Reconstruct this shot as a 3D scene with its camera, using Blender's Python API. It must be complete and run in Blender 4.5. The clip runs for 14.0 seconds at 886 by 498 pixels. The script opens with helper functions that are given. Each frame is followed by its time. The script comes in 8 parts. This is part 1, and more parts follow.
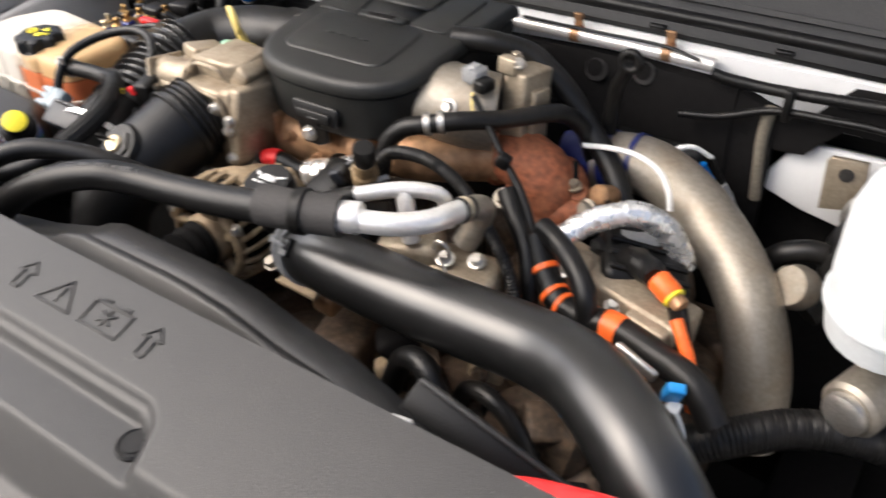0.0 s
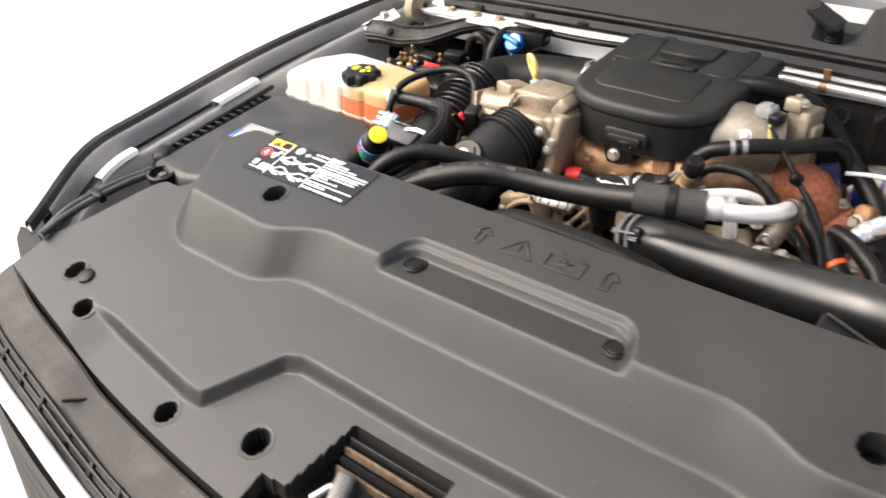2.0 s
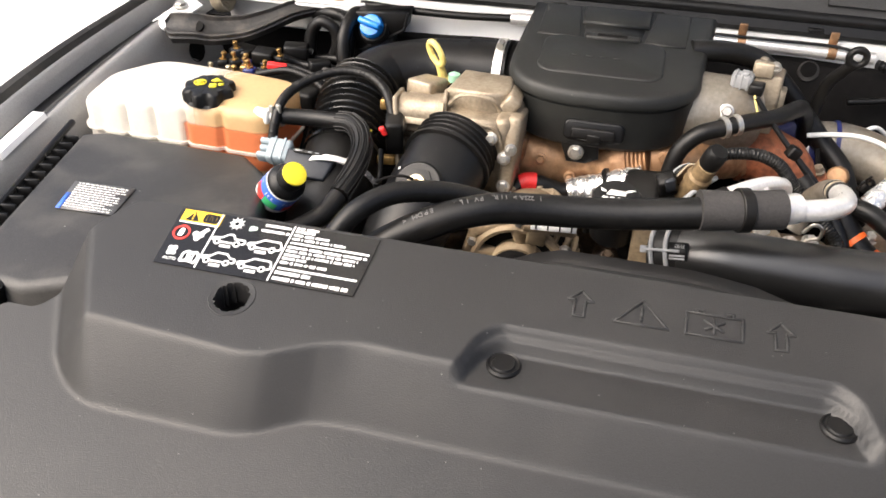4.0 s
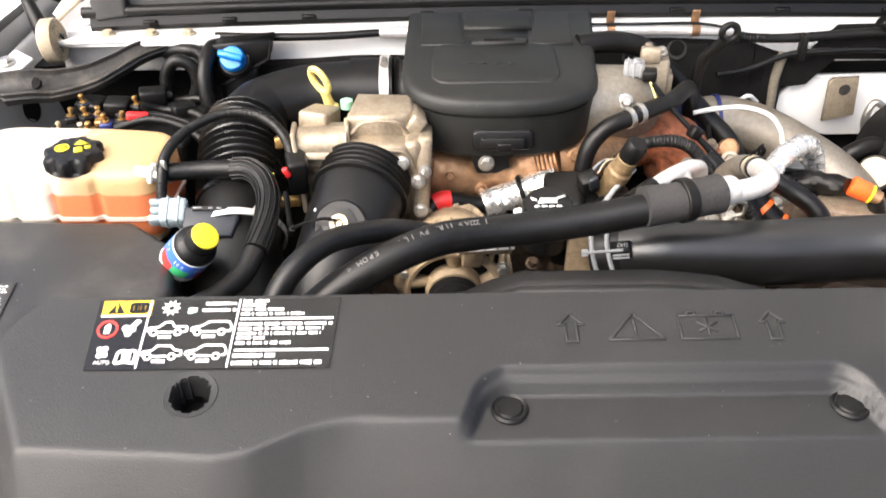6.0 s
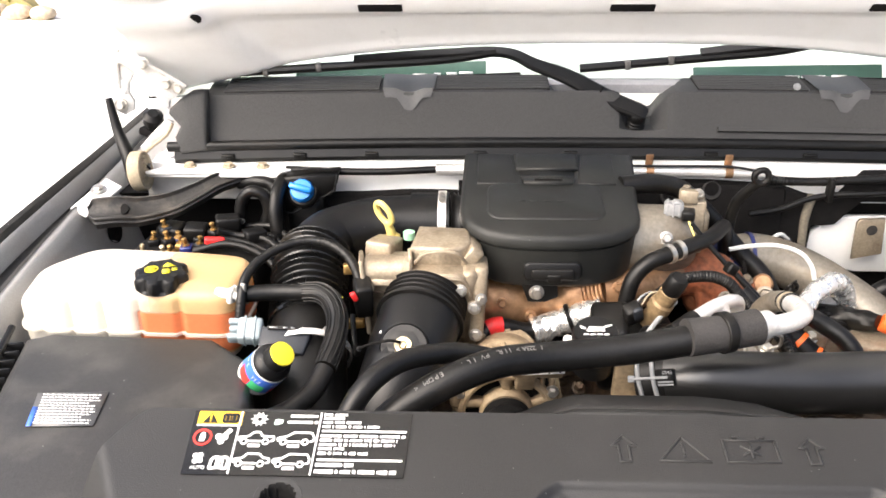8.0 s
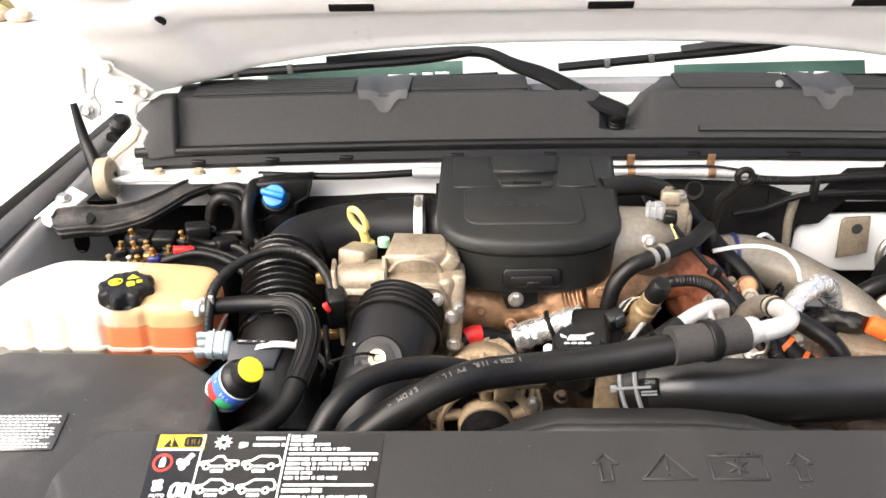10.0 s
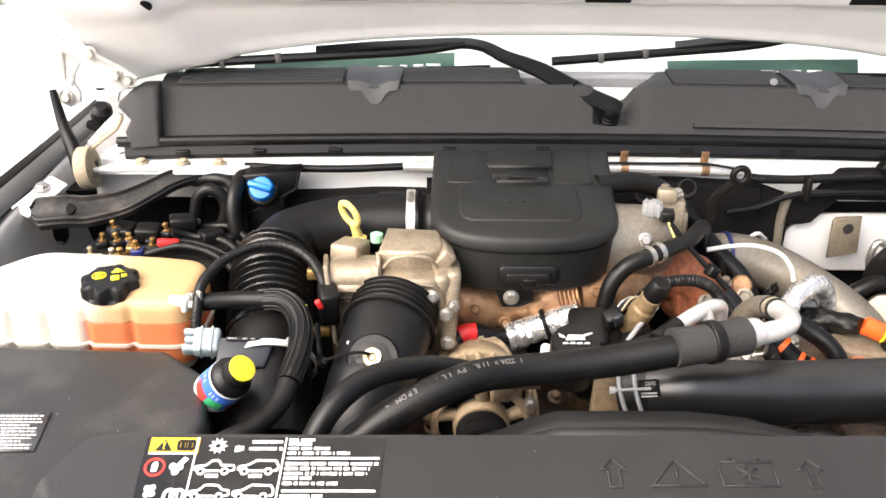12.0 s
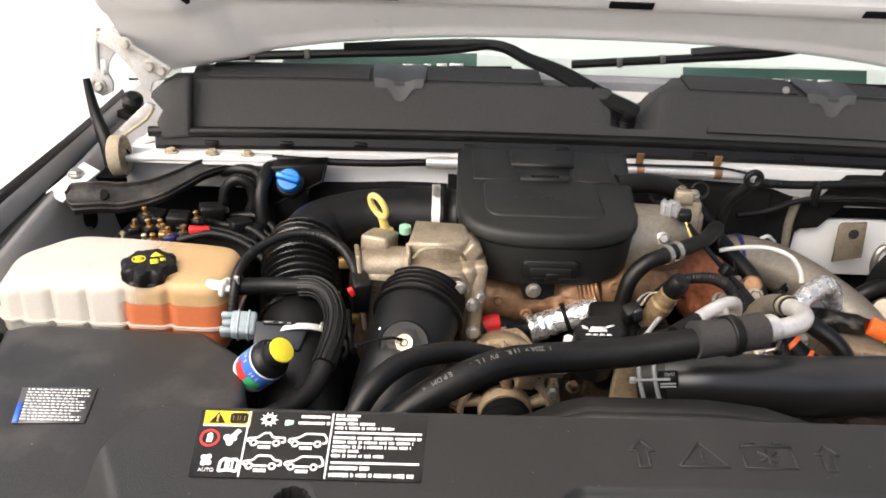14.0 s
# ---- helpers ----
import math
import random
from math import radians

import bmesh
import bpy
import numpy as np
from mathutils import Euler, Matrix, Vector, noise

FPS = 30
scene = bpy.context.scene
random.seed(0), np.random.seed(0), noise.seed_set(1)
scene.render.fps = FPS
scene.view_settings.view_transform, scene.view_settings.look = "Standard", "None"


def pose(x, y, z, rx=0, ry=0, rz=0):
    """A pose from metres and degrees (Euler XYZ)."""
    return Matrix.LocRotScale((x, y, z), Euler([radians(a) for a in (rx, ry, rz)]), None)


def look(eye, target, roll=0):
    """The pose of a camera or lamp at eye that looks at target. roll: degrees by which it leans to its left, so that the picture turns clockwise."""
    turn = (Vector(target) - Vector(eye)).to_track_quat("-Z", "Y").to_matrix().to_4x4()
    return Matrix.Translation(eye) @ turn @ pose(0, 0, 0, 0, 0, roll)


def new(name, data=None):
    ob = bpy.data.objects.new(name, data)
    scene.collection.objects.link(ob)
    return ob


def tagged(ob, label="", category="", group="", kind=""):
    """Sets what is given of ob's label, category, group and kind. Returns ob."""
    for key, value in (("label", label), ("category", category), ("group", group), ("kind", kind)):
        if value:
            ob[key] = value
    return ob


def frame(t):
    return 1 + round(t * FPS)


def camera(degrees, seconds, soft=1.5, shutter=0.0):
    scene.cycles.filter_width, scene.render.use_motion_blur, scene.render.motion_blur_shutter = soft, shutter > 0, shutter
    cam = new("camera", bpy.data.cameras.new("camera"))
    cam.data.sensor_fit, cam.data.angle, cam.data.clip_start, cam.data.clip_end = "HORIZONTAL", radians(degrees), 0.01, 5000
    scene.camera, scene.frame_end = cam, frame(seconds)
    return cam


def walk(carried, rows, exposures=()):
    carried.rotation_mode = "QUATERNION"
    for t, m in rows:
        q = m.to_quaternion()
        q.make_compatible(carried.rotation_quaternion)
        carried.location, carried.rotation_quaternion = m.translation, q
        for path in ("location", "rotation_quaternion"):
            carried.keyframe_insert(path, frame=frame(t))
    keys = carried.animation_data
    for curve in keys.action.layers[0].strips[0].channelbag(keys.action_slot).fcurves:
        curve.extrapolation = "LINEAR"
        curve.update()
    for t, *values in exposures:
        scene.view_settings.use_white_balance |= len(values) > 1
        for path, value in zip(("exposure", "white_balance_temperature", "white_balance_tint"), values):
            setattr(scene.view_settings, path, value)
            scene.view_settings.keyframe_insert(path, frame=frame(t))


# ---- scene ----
cam = camera(55.7, 14.0, soft=1.6, shutter=0.5)
METRES, EYE, TILT, LEAN, TURN = 1.5, 1.62, -36.13, 2.02, 34.54
ROWS = [
    (0.0, 0.0, 0.0, 0.0, 0.0, -0.0, -0.0),
    (0.5, -0.0448, -0.0287, -0.0107, 3.12, 2.21, -2.75),
    (1.0, -0.0977, -0.079, -0.0368, 0.9, 4.82, -4.97),
    (1.5, -0.163, -0.1439, -0.0738, 1.02, 5.35, -2.84),
    (2.0, -0.2351, -0.1564, -0.0789, 2.67, 4.71, -3.08),
    (2.5, -0.3124, -0.0988, -0.0475, -7.22, 3.73, 7.62),
    (3.0, -0.3656, -0.0187, -0.0104, -12.59, 2.8, 9.73),
    (5.5, -0.5002, 0.0986, 0.0444, -27.42, -1.6, 15.84),
    (6.0, -0.4996, 0.116, 0.06, -29.86, -1.68, 18.89),
    (6.5, -0.52, 0.0898, 0.0702, -29.35, 4.27, 19.16),
    (7.0, -0.5417, 0.0791, 0.0659, -29.23, 7.87, 17.87),
    (7.5, -0.5449, 0.0781, 0.0693, -28.93, 7.59, 17.7),
    (8.0, -0.5446, 0.0798, 0.069, -27.98, 7.14, 17.35),
    (8.5, -0.537, 0.0772, 0.0723, -27.1, 8.26, 17.96),
    (11.0, -0.5198, 0.1006, 0.0763, -29.99, 5.87, 18.11),
    (11.5, -0.5252, 0.1001, 0.0773, -29.99, 6.58, 17.62),
    (12.0, -0.53, 0.1147, 0.0864, -30.83, 5.62, 17.86),
    (12.5, -0.5408, 0.138, 0.0971, -32.63, 5.72, 18.65),
    (13.0, -0.5368, 0.157, 0.1086, -32.92, 4.39, 18.8),
    (13.5, -0.5531, 0.1438, 0.1057, -31.92, 3.62, 17.52),
    (14.0, -0.5704, 0.1084, 0.0867, -31.57, 5.41, 16.45),
]
EXPOSURES = [(0.0, 0.66, 6150, 10), (1.0, 0.88, 6250, 10), (1.5, 0.98, 6350, 10), (2.0, 0.82, 6350, 10), (2.5, 0.75, 6450, 10), (3.0, 0.62, 6500, 10), (5.5, 1.22, 6150, 10), (6.5, 1.2, 6300, 10), (7.5, 1.15, 6350, 10), (11.0, 1.08, 6350, 10), (12.5, 1.05, 6350, 10), (13.2, 0.98, 6350, 10), (14.0, 0.38, 6350, 10)]
walk(cam, [(t, pose(0.55, 0, EYE, TILT, LEAN, TURN) @ pose(METRES * x, METRES * y, METRES * z, 90 + pitch, roll, yaw)) for t, x, y, z, yaw, pitch, roll in ROWS], EXPOSURES)

# ---- light: bright hazy daylight ----
world = bpy.data.worlds.new("sky")
scene.world = world
world.use_nodes = True
wn = world.node_tree
sky = wn.nodes.new("ShaderNodeTexSky")
sky.sky_type, sky.sun_disc = "NISHITA", False
sky.sun_elevation, sky.sun_rotation = radians(47), radians(231)
sky.air_density, sky.dust_density, sky.ozone_density = 0.8, 8.0, 0.0
wn.links.new(sky.outputs[0], wn.nodes["Background"].inputs[0])
wn.nodes["Background"].inputs[1].default_value = 0.15
sun = new("sun", bpy.data.lights.new("sun", "SUN"))
sun.data.energy, sun.data.angle, sun.data.color = 2.25, radians(80), (1.0, 0.97, 0.93)
sun.matrix_world = look((-3.62, -2.93, 5.0), (0, 0, 0))

# ---- materials ----
MATS = {}


def mat(name, base, rough=0.5, metal=0.0, grain=120.0, vary=0.12, bump=0.05, dirt=None, dirt_amount=0.4, dirt_scale=9.0, coat=0.0, spec=0.5, specks=0.0):
    """A surface with fine grain and broad stains, at true size."""
    m = bpy.data.materials.new(name)
    m.use_nodes = True
    nt = m.node_tree
    b = nt.nodes["Principled BSDF"]
    tc = nt.nodes.new("ShaderNodeTexCoord")
    geo = nt.nodes.new("ShaderNodeNewGeometry")
    fine = nt.nodes.new("ShaderNodeTexNoise")
    fine.inputs["Scale"].default_value, fine.inputs["Detail"].default_value = grain, 4
    broad = nt.nodes.new("ShaderNodeTexNoise")
    broad.inputs["Scale"].default_value, broad.inputs["Detail"].default_value, broad.inputs["Roughness"].default_value = dirt_scale, 6, 0.65
    for n in (fine, broad):
        nt.links.new(geo.outputs["Position"], n.inputs["Vector"])
    ramp = nt.nodes.new("ShaderNodeValToRGB")
    lo = tuple(max(0.0, c * (1 - vary)) for c in base)
    hi = tuple(min(1.0, c * (1 + vary)) for c in base)
    ramp.color_ramp.elements[0].position, ramp.color_ramp.elements[1].position = 0.3, 0.7
    ramp.color_ramp.elements[0].color, ramp.color_ramp.elements[1].color = (*lo, 1), (*hi, 1)
    nt.links.new(fine.outputs["Fac"], ramp.inputs["Fac"])
    mask = nt.nodes.new("ShaderNodeMapRange")
    mask.inputs["From Min"].default_value, mask.inputs["From Max"].default_value = 0.48, 0.72
    mask.inputs["To Max"].default_value = dirt_amount
    nt.links.new(broad.outputs["Fac"], mask.inputs["Value"])
    mix = nt.nodes.new("ShaderNodeMix")
    mix.data_type = "RGBA"
    nt.links.new(mask.outputs["Result"], mix.inputs["Factor"])
    nt.links.new(ramp.outputs["Color"], mix.inputs[6])
    mix.inputs[7].default_value = (*(dirt or tuple(min(1, c * 1.35 + 0.01) for c in base)), 1)
    last = mix
    if specks:
        vor = nt.nodes.new("ShaderNodeTexVoronoi")
        vor.inputs["Scale"].default_value = 75
        nt.links.new(geo.outputs["Position"], vor.inputs["Vector"])
        near = nt.nodes.new("ShaderNodeMath")
        near.operation = "LESS_THAN"
        near.inputs[1].default_value = 0.05
        nt.links.new(vor.outputs["Distance"], near.inputs[0])
        pick = nt.nodes.new("ShaderNodeMath")
        pick.operation = "GREATER_THAN"
        pick.inputs[1].default_value = 0.62
        nt.links.new(vor.outputs["Color"], pick.inputs[0])
        both = nt.nodes.new("ShaderNodeMath")
        both.operation = "MULTIPLY"
        nt.links.new(near.outputs[0], both.inputs[0])
        nt.links.new(pick.outputs[0], both.inputs[1])
        amount = nt.nodes.new("ShaderNodeMath")
        amount.operation = "MULTIPLY"
        amount.inputs[1].default_value = specks
        nt.links.new(both.outputs[0], amount.inputs[0])
        last = nt.nodes.new("ShaderNodeMix")
        last.data_type = "RGBA"
        nt.links.new(amount.outputs[0], last.inputs["Factor"])
        nt.links.new(mix.outputs[2], last.inputs[6])
        last.inputs[7].default_value = (0.42, 0.41, 0.38, 1)
    nt.links.new(last.outputs[2], b.inputs["Base Color"])
    rr = nt.nodes.new("ShaderNodeMapRange")
    rr.inputs["To Min"].default_value, rr.inputs["To Max"].default_value = max(0.03, rough - 0.1), min(1.0, rough + 0.12)
    nt.links.new(broad.outputs["Fac"], rr.inputs["Value"])
    nt.links.new(rr.outputs["Result"], b.inputs["Roughness"])
    b.inputs["Metallic"].default_value = metal
    b.inputs["Specular IOR Level"].default_value = spec
    b.inputs["Coat Weight"].default_value = coat
    if bump:
        bp = nt.nodes.new("ShaderNodeBump")
        bp.inputs["Strength"].default_value, bp.inputs["Distance"].default_value = bump, 0.002
        nt.links.new(fine.outputs["Fac"], bp.inputs["Height"])
        nt.links.new(bp.outputs["Normal"], b.inputs["Normal"])
    MATS[name] = m
    return m


SHIELD = mat("moulded_black_plastic", (0.0140, 0.0137, 0.0135), 0.43, grain=900, vary=0.25, bump=0.2, dirt=(0.034, 0.032, 0.030), dirt_amount=0.45, dirt_scale=6, spec=0.48, specks=0.22)
BLACK = mat("satin_black_plastic", (0.0055, 0.0053, 0.0052), 0.40, grain=500, vary=0.3, bump=0.12, dirt=(0.018, 0.016, 0.013), dirt_amount=0.4, spec=0.27)
COVER = mat("smooth_black_plastic", (0.006, 0.006, 0.0064), 0.37, grain=700, vary=0.2, bump=0.12, dirt=(0.017, 0.017, 0.016), dirt_amount=0.35, spec=0.31, specks=0.12)
RUBBER = mat("black_rubber", (0.0055, 0.0054, 0.0054), 0.38, grain=250, vary=0.3, bump=0.1, dirt=(0.022, 0.019, 0.016), dirt_amount=0.4, dirt_scale=20, spec=0.31)
SLEEVE = mat("grey_foam_rubber", (0.028, 0.026, 0.025), 0.7, grain=400, vary=0.3, bump=0.3)
ARMBLACK = mat("satin_black_arm", (0.006, 0.006, 0.0065), 0.42, grain=600, vary=0.2, bump=0.08, dirt=(0.018, 0.018, 0.02), dirt_amount=0.4, spec=0.35)
PIPE = mat("gloss_black_paint", (0.007, 0.007, 0.007), 0.31, grain=600, vary=0.2, bump=0.05, dirt=(0.02, 0.02, 0.02), dirt_amount=0.3, dirt_scale=15, spec=0.8)
COWL = mat("weathered_grey_plastic", (0.063, 0.063, 0.063), 0.6, grain=800, vary=0.2, bump=0.12, dirt=(0.075, 0.075, 0.075), dirt_amount=0.3, spec=0.12)
CAST = mat("cast_aluminium", (0.36, 0.30, 0.22), 0.45, metal=0.5, grain=260, vary=0.16, bump=0.25, dirt=(0.15, 0.105, 0.065), dirt_amount=0.65, dirt_scale=24)
CASTPIPE = mat("dull_aluminium_tube", (0.30, 0.27, 0.225), 0.48, metal=0.65, grain=180, vary=0.15, bump=0.1, dirt=(0.24, 0.17, 0.10), dirt_amount=0.6, dirt_scale=11)
ALU = mat("bright_aluminium", (0.90, 0.885, 0.86), 0.30, metal=0.6, grain=300, vary=0.08, bump=0.06, dirt=(0.55, 0.48, 0.38), dirt_amount=0.35, dirt_scale=30)
STEEL = mat("zinc_steel", (0.62, 0.60, 0.56), 0.35, metal=0.9, grain=400, vary=0.15, bump=0.1, dirt=(0.25, 0.18, 0.1), dirt_amount=0.4, dirt_scale=40)
RUST = mat("rusted_iron", (0.24, 0.074, 0.031), 0.7, grain=140, vary=0.4, bump=0.8, dirt=(0.36, 0.16, 0.08), dirt_amount=0.6, dirt_scale=16)
HEAT = mat("heat_browned_metal", (0.40, 0.235, 0.125), 0.42, metal=0.55, grain=70, vary=0.35, bump=0.2, dirt=(0.16, 0.07, 0.032), dirt_amount=0.8, dirt_scale=22)
SAND = mat("sand_cast_aluminium", (0.34, 0.26, 0.165), 0.6, metal=0.15, grain=170, vary=0.2, bump=0.4, dirt=(0.17, 0.115, 0.065), dirt_amount=0.8, dirt_scale=19)
BLOCK = mat("oily_cast_iron", (0.095, 0.064, 0.040), 0.55, metal=0.2, grain=150, vary=0.4, bump=0.7, dirt=(0.018, 0.013, 0.009), dirt_amount=1.0, dirt_scale=26)
PAINT = mat("white_body_paint", (0.84, 0.84, 0.83), 0.3, grain=900, vary=0.03, bump=0.0, dirt=(0.66, 0.64, 0.60), dirt_amount=0.35, dirt_scale=7, coat=0.3)
GREYPAINT = mat("dull_grey_primer", (0.36, 0.36, 0.355), 0.42, grain=500, vary=0.1, bump=0.05, dirt=(0.27, 0.255, 0.235), dirt_amount=0.6, dirt_scale=9)
TAPE = mat("orange_tape", (0.85, 0.14, 0.02), 0.45, grain=300, vary=0.15, bump=0.1)
RED = mat("red_plastic", (0.80, 0.03, 0.03), 0.4, grain=300, vary=0.1, bump=0.05)
YELLOW = mat("yellow_plastic", (0.86, 0.72, 0.03), 0.4, grain=300, vary=0.06, bump=0.03)
PALEYELLOW = mat("pale_yellow_plastic", (0.80, 0.64, 0.20), 0.4, grain=300, vary=0.1, bump=0.05)
BLUE = mat("blue_plastic", (0.01, 0.20, 0.66), 0.2, grain=300, vary=0.1, bump=0.03)
CYAN = mat("light_blue_plastic", (0.03, 0.30, 0.72), 0.35, grain=300, vary=0.1, bump=0.03)
NAVY = mat("navy_silicone", (0.012, 0.02, 0.12), 0.35, grain=300, vary=0.15, bump=0.05)
WHITE = mat("white_plastic", (0.80, 0.80, 0.78), 0.45, grain=300, vary=0.05, bump=0.05, dirt=(0.6, 0.57, 0.5), dirt_amount=0.4)
GREYPL = mat("pale_grey_plastic", (0.27, 0.275, 0.28), 0.45, grain=300, vary=0.1, bump=0.05)
BRASS = mat("tarnished_brass", (0.40, 0.25, 0.09), 0.4, metal=0.85, grain=300, vary=0.2, bump=0.15, dirt=(0.2, 0.12, 0.05), dirt_amount=0.6, dirt_scale=60)
DULL = mat("dull_dark_steel", (0.14, 0.135, 0.13), 0.5, metal=0.6, grain=300, vary=0.2, bump=0.1)
DUSTY = mat("dusty_black_plastic", (0.028, 0.027, 0.026), 0.46, grain=700, vary=0.3, bump=0.2, dirt=(0.085, 0.08, 0.072), dirt_amount=0.8, dirt_scale=11, spec=0.5, specks=0.75)
PALEBRASS = mat("pale_brass", (0.62, 0.53, 0.36), 0.35, metal=0.8, grain=300, vary=0.15, bump=0.1)
INK = mat("white_print", (0.82, 0.82, 0.80), 0.5, grain=600, vary=0.05, bump=0)
LABELBLACK = mat("black_label_vinyl", (0.0055, 0.0052, 0.0052), 0.2, grain=600, vary=0.1, bump=0, spec=0.5, coat=0.25)
LABELYELLOW = mat("amber_label_print", (0.85, 0.50, 0.02), 0.4, grain=600, vary=0.05, bump=0)
LABELRED = mat("red_label_print", (0.75, 0.04, 0.03), 0.4, grain=600, vary=0.05, bump=0)
LABELBLUE = mat("blue_label_print", (0.05, 0.15, 0.6), 0.4, grain=600, vary=0.05, bump=0)
GREENPR = mat("green_label_print", (0.05, 0.4, 0.15), 0.4, grain=600, vary=0.05, bump=0)
CHROME = mat("bright_chrome", (0.80, 0.80, 0.80), 0.22, metal=1.0, grain=200, vary=0.03, bump=0.0)
TAN = mat("tan_rubber", (0.36, 0.30, 0.21), 0.7, grain=200, vary=0.15, bump=0.2)
BELLOW = mat("shiny_black_rubber", (0.0045, 0.0045, 0.0045), 0.27, grain=500, vary=0.2, bump=0.05, dirt=(0.02, 0.018, 0.015), dirt_amount=0.3, dirt_scale=25, spec=0.75)
SLATE = mat("slate_plastic", (0.018, 0.021, 0.027), 0.42, grain=500, vary=0.2, bump=0.08, spec=0.4)
ICE = mat("blue_grey_plastic", (0.27, 0.32, 0.345), 0.4, grain=300, vary=0.1, bump=0.05)
# Flat black for black parts; also painted in for shade in holes and slots.
DARK = mat("flat_and_shade_black", (0.006, 0.0055, 0.0055), 0.85, grain=100, vary=0.3, bump=0.1, dirt=(0.012, 0.011, 0.010), spec=0.15)
CONCRETE = mat("pale_concrete", (0.76, 0.74, 0.70), 0.85, grain=40, vary=0.12, bump=0.2, dirt=(0.68, 0.63, 0.53), dirt_amount=0.5, dirt_scale=0.8)
GRASS = mat("dry_straw_ground", (0.30, 0.24, 0.09), 0.9, grain=8, vary=0.4, bump=0.4, dirt=(0.12, 0.13, 0.04), dirt_amount=0.7, dirt_scale=1.3)
STRAW = mat("dry_grass_blade", (0.26, 0.24, 0.06), 0.8, grain=20, vary=0.4, bump=0.0, dirt=(0.10, 0.15, 0.03), dirt_amount=0.8, dirt_scale=1.5)
SANDSTONE = mat("pale_sandstone", (0.52, 0.42, 0.30), 0.9, grain=25, vary=0.25, bump=0.4, dirt=(0.36, 0.28, 0.20), dirt_amount=0.6, dirt_scale=5)
# White hinge paint greyed to carry the hood's shade; brown stains are dirt.
HINGESHADED = mat("shaded_hinge_white", (0.55, 0.55, 0.54), 0.42, grain=300, vary=0.12, bump=0.08, dirt=(0.36, 0.31, 0.25), dirt_amount=0.7, dirt_scale=28)
MUDDY = mat("mud_streaked_steel", (0.030, 0.028, 0.026), 0.45, grain=300, vary=0.3, bump=0.2, dirt=(0.16, 0.14, 0.115), dirt_amount=0.85, dirt_scale=14, specks=0.5)
WEATHERED = mat("weathered_grey_plastic", (0.045, 0.042, 0.039), 0.7, grain=500, vary=0.3, bump=0.25, dirt=(0.10, 0.09, 0.078), dirt_amount=0.8, dirt_scale=10, spec=0.35, specks=0.6)
LIDPL = mat("dusty_moulded_plastic", (0.0095, 0.0100, 0.0096), 0.46, grain=600, vary=0.25, bump=0.15, dirt=(0.030, 0.031, 0.028), dirt_amount=0.55, dirt_scale=9, spec=0.4, specks=0.3)
FOIL = mat("crinkled_foil", (0.93, 0.925, 0.91), 0.26, metal=0.82, grain=130, vary=0.05, bump=1.0, dirt=(0.7, 0.7, 0.7), dirt_amount=0.3, dirt_scale=60)


def translucent(name, base, clear):
    m = mat(name, base, 0.4, grain=200, vary=0.05, bump=0.06, dirt=tuple(c * 0.9 for c in base), dirt_amount=0.4, dirt_scale=14)
    nt = m.node_tree
    out, b = nt.nodes["Material Output"], nt.nodes["Principled BSDF"]
    glow = nt.nodes.new("ShaderNodeBsdfTranslucent")
    glow.inputs["Color"].default_value = (*base, 1)
    see = nt.nodes.new("ShaderNodeBsdfTransparent")
    a, c = nt.nodes.new("ShaderNodeMixShader"), nt.nodes.new("ShaderNodeMixShader")
    a.inputs[0].default_value, c.inputs[0].default_value = 0.35, clear
    nt.links.new(b.outputs[0], a.inputs[1])
    nt.links.new(glow.outputs[0], a.inputs[2])
    nt.links.new(a.outputs[0], c.inputs[1])
    nt.links.new(see.outputs[0], c.inputs[2])
    nt.links.new(c.outputs[0], out.inputs["Surface"])
    return m


TANK = translucent("milky_polymer", (0.90, 0.87, 0.80), 0.30)
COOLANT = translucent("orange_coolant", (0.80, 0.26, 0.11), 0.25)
AMBER = translucent("yellowed_polymer", (0.72, 0.50, 0.26), 0.25)


def fading(m, *ranges):
    """Let a tint thin out along the axes given, as liquid and staining do in a milky wall."""
    ct = m.node_tree
    pos = ct.nodes.new("ShaderNodeNewGeometry")
    xyz = ct.nodes.new("ShaderNodeSeparateXYZ")
    ct.links.new(pos.outputs["Position"], xyz.inputs[0])
    fade = ct.nodes.new("ShaderNodeMath")
    fade.operation = "MULTIPLY"
    for k, (axis, lo, hi) in enumerate(ranges):
        mr = ct.nodes.new("ShaderNodeMapRange")
        mr.interpolation_type = "SMOOTHSTEP"
        mr.inputs["From Min"].default_value, mr.inputs["From Max"].default_value = lo, hi
        ct.links.new(xyz.outputs[axis], mr.inputs["Value"])
        ct.links.new(mr.outputs["Result"], fade.inputs[k])
    thin = ct.nodes.new("ShaderNodeMath")
    thin.operation, thin.inputs[0].default_value = "SUBTRACT", 1.0
    ct.links.new(fade.outputs[0], thin.inputs[1])
    last_mix = ct.nodes["Material Output"].inputs["Surface"].links[0].from_node
    ct.links.new(thin.outputs[0], last_mix.inputs[0])


fading(COOLANT, (0, -0.650, -0.634), (2, 1.133, 1.127))
fading(AMBER, (0, -0.660, -0.575), (2, 1.060, 1.066))
RESERVOIR = translucent("white_translucent_plastic", (0.84, 0.87, 0.88), 0.1)

GLASS = bpy.data.materials.new("green_tinted_glass")
GLASS.use_nodes = True
gb = GLASS.node_tree.nodes["Principled BSDF"]
gb.inputs["Base Color"].default_value, gb.inputs["Roughness"].default_value = (0.86, 0.94, 0.90, 1), 0.03
gb.inputs["Transmission Weight"].default_value, gb.inputs["IOR"].default_value = 1.0, 1.45

# ---- mesh helpers ----
ORIGIN = {}


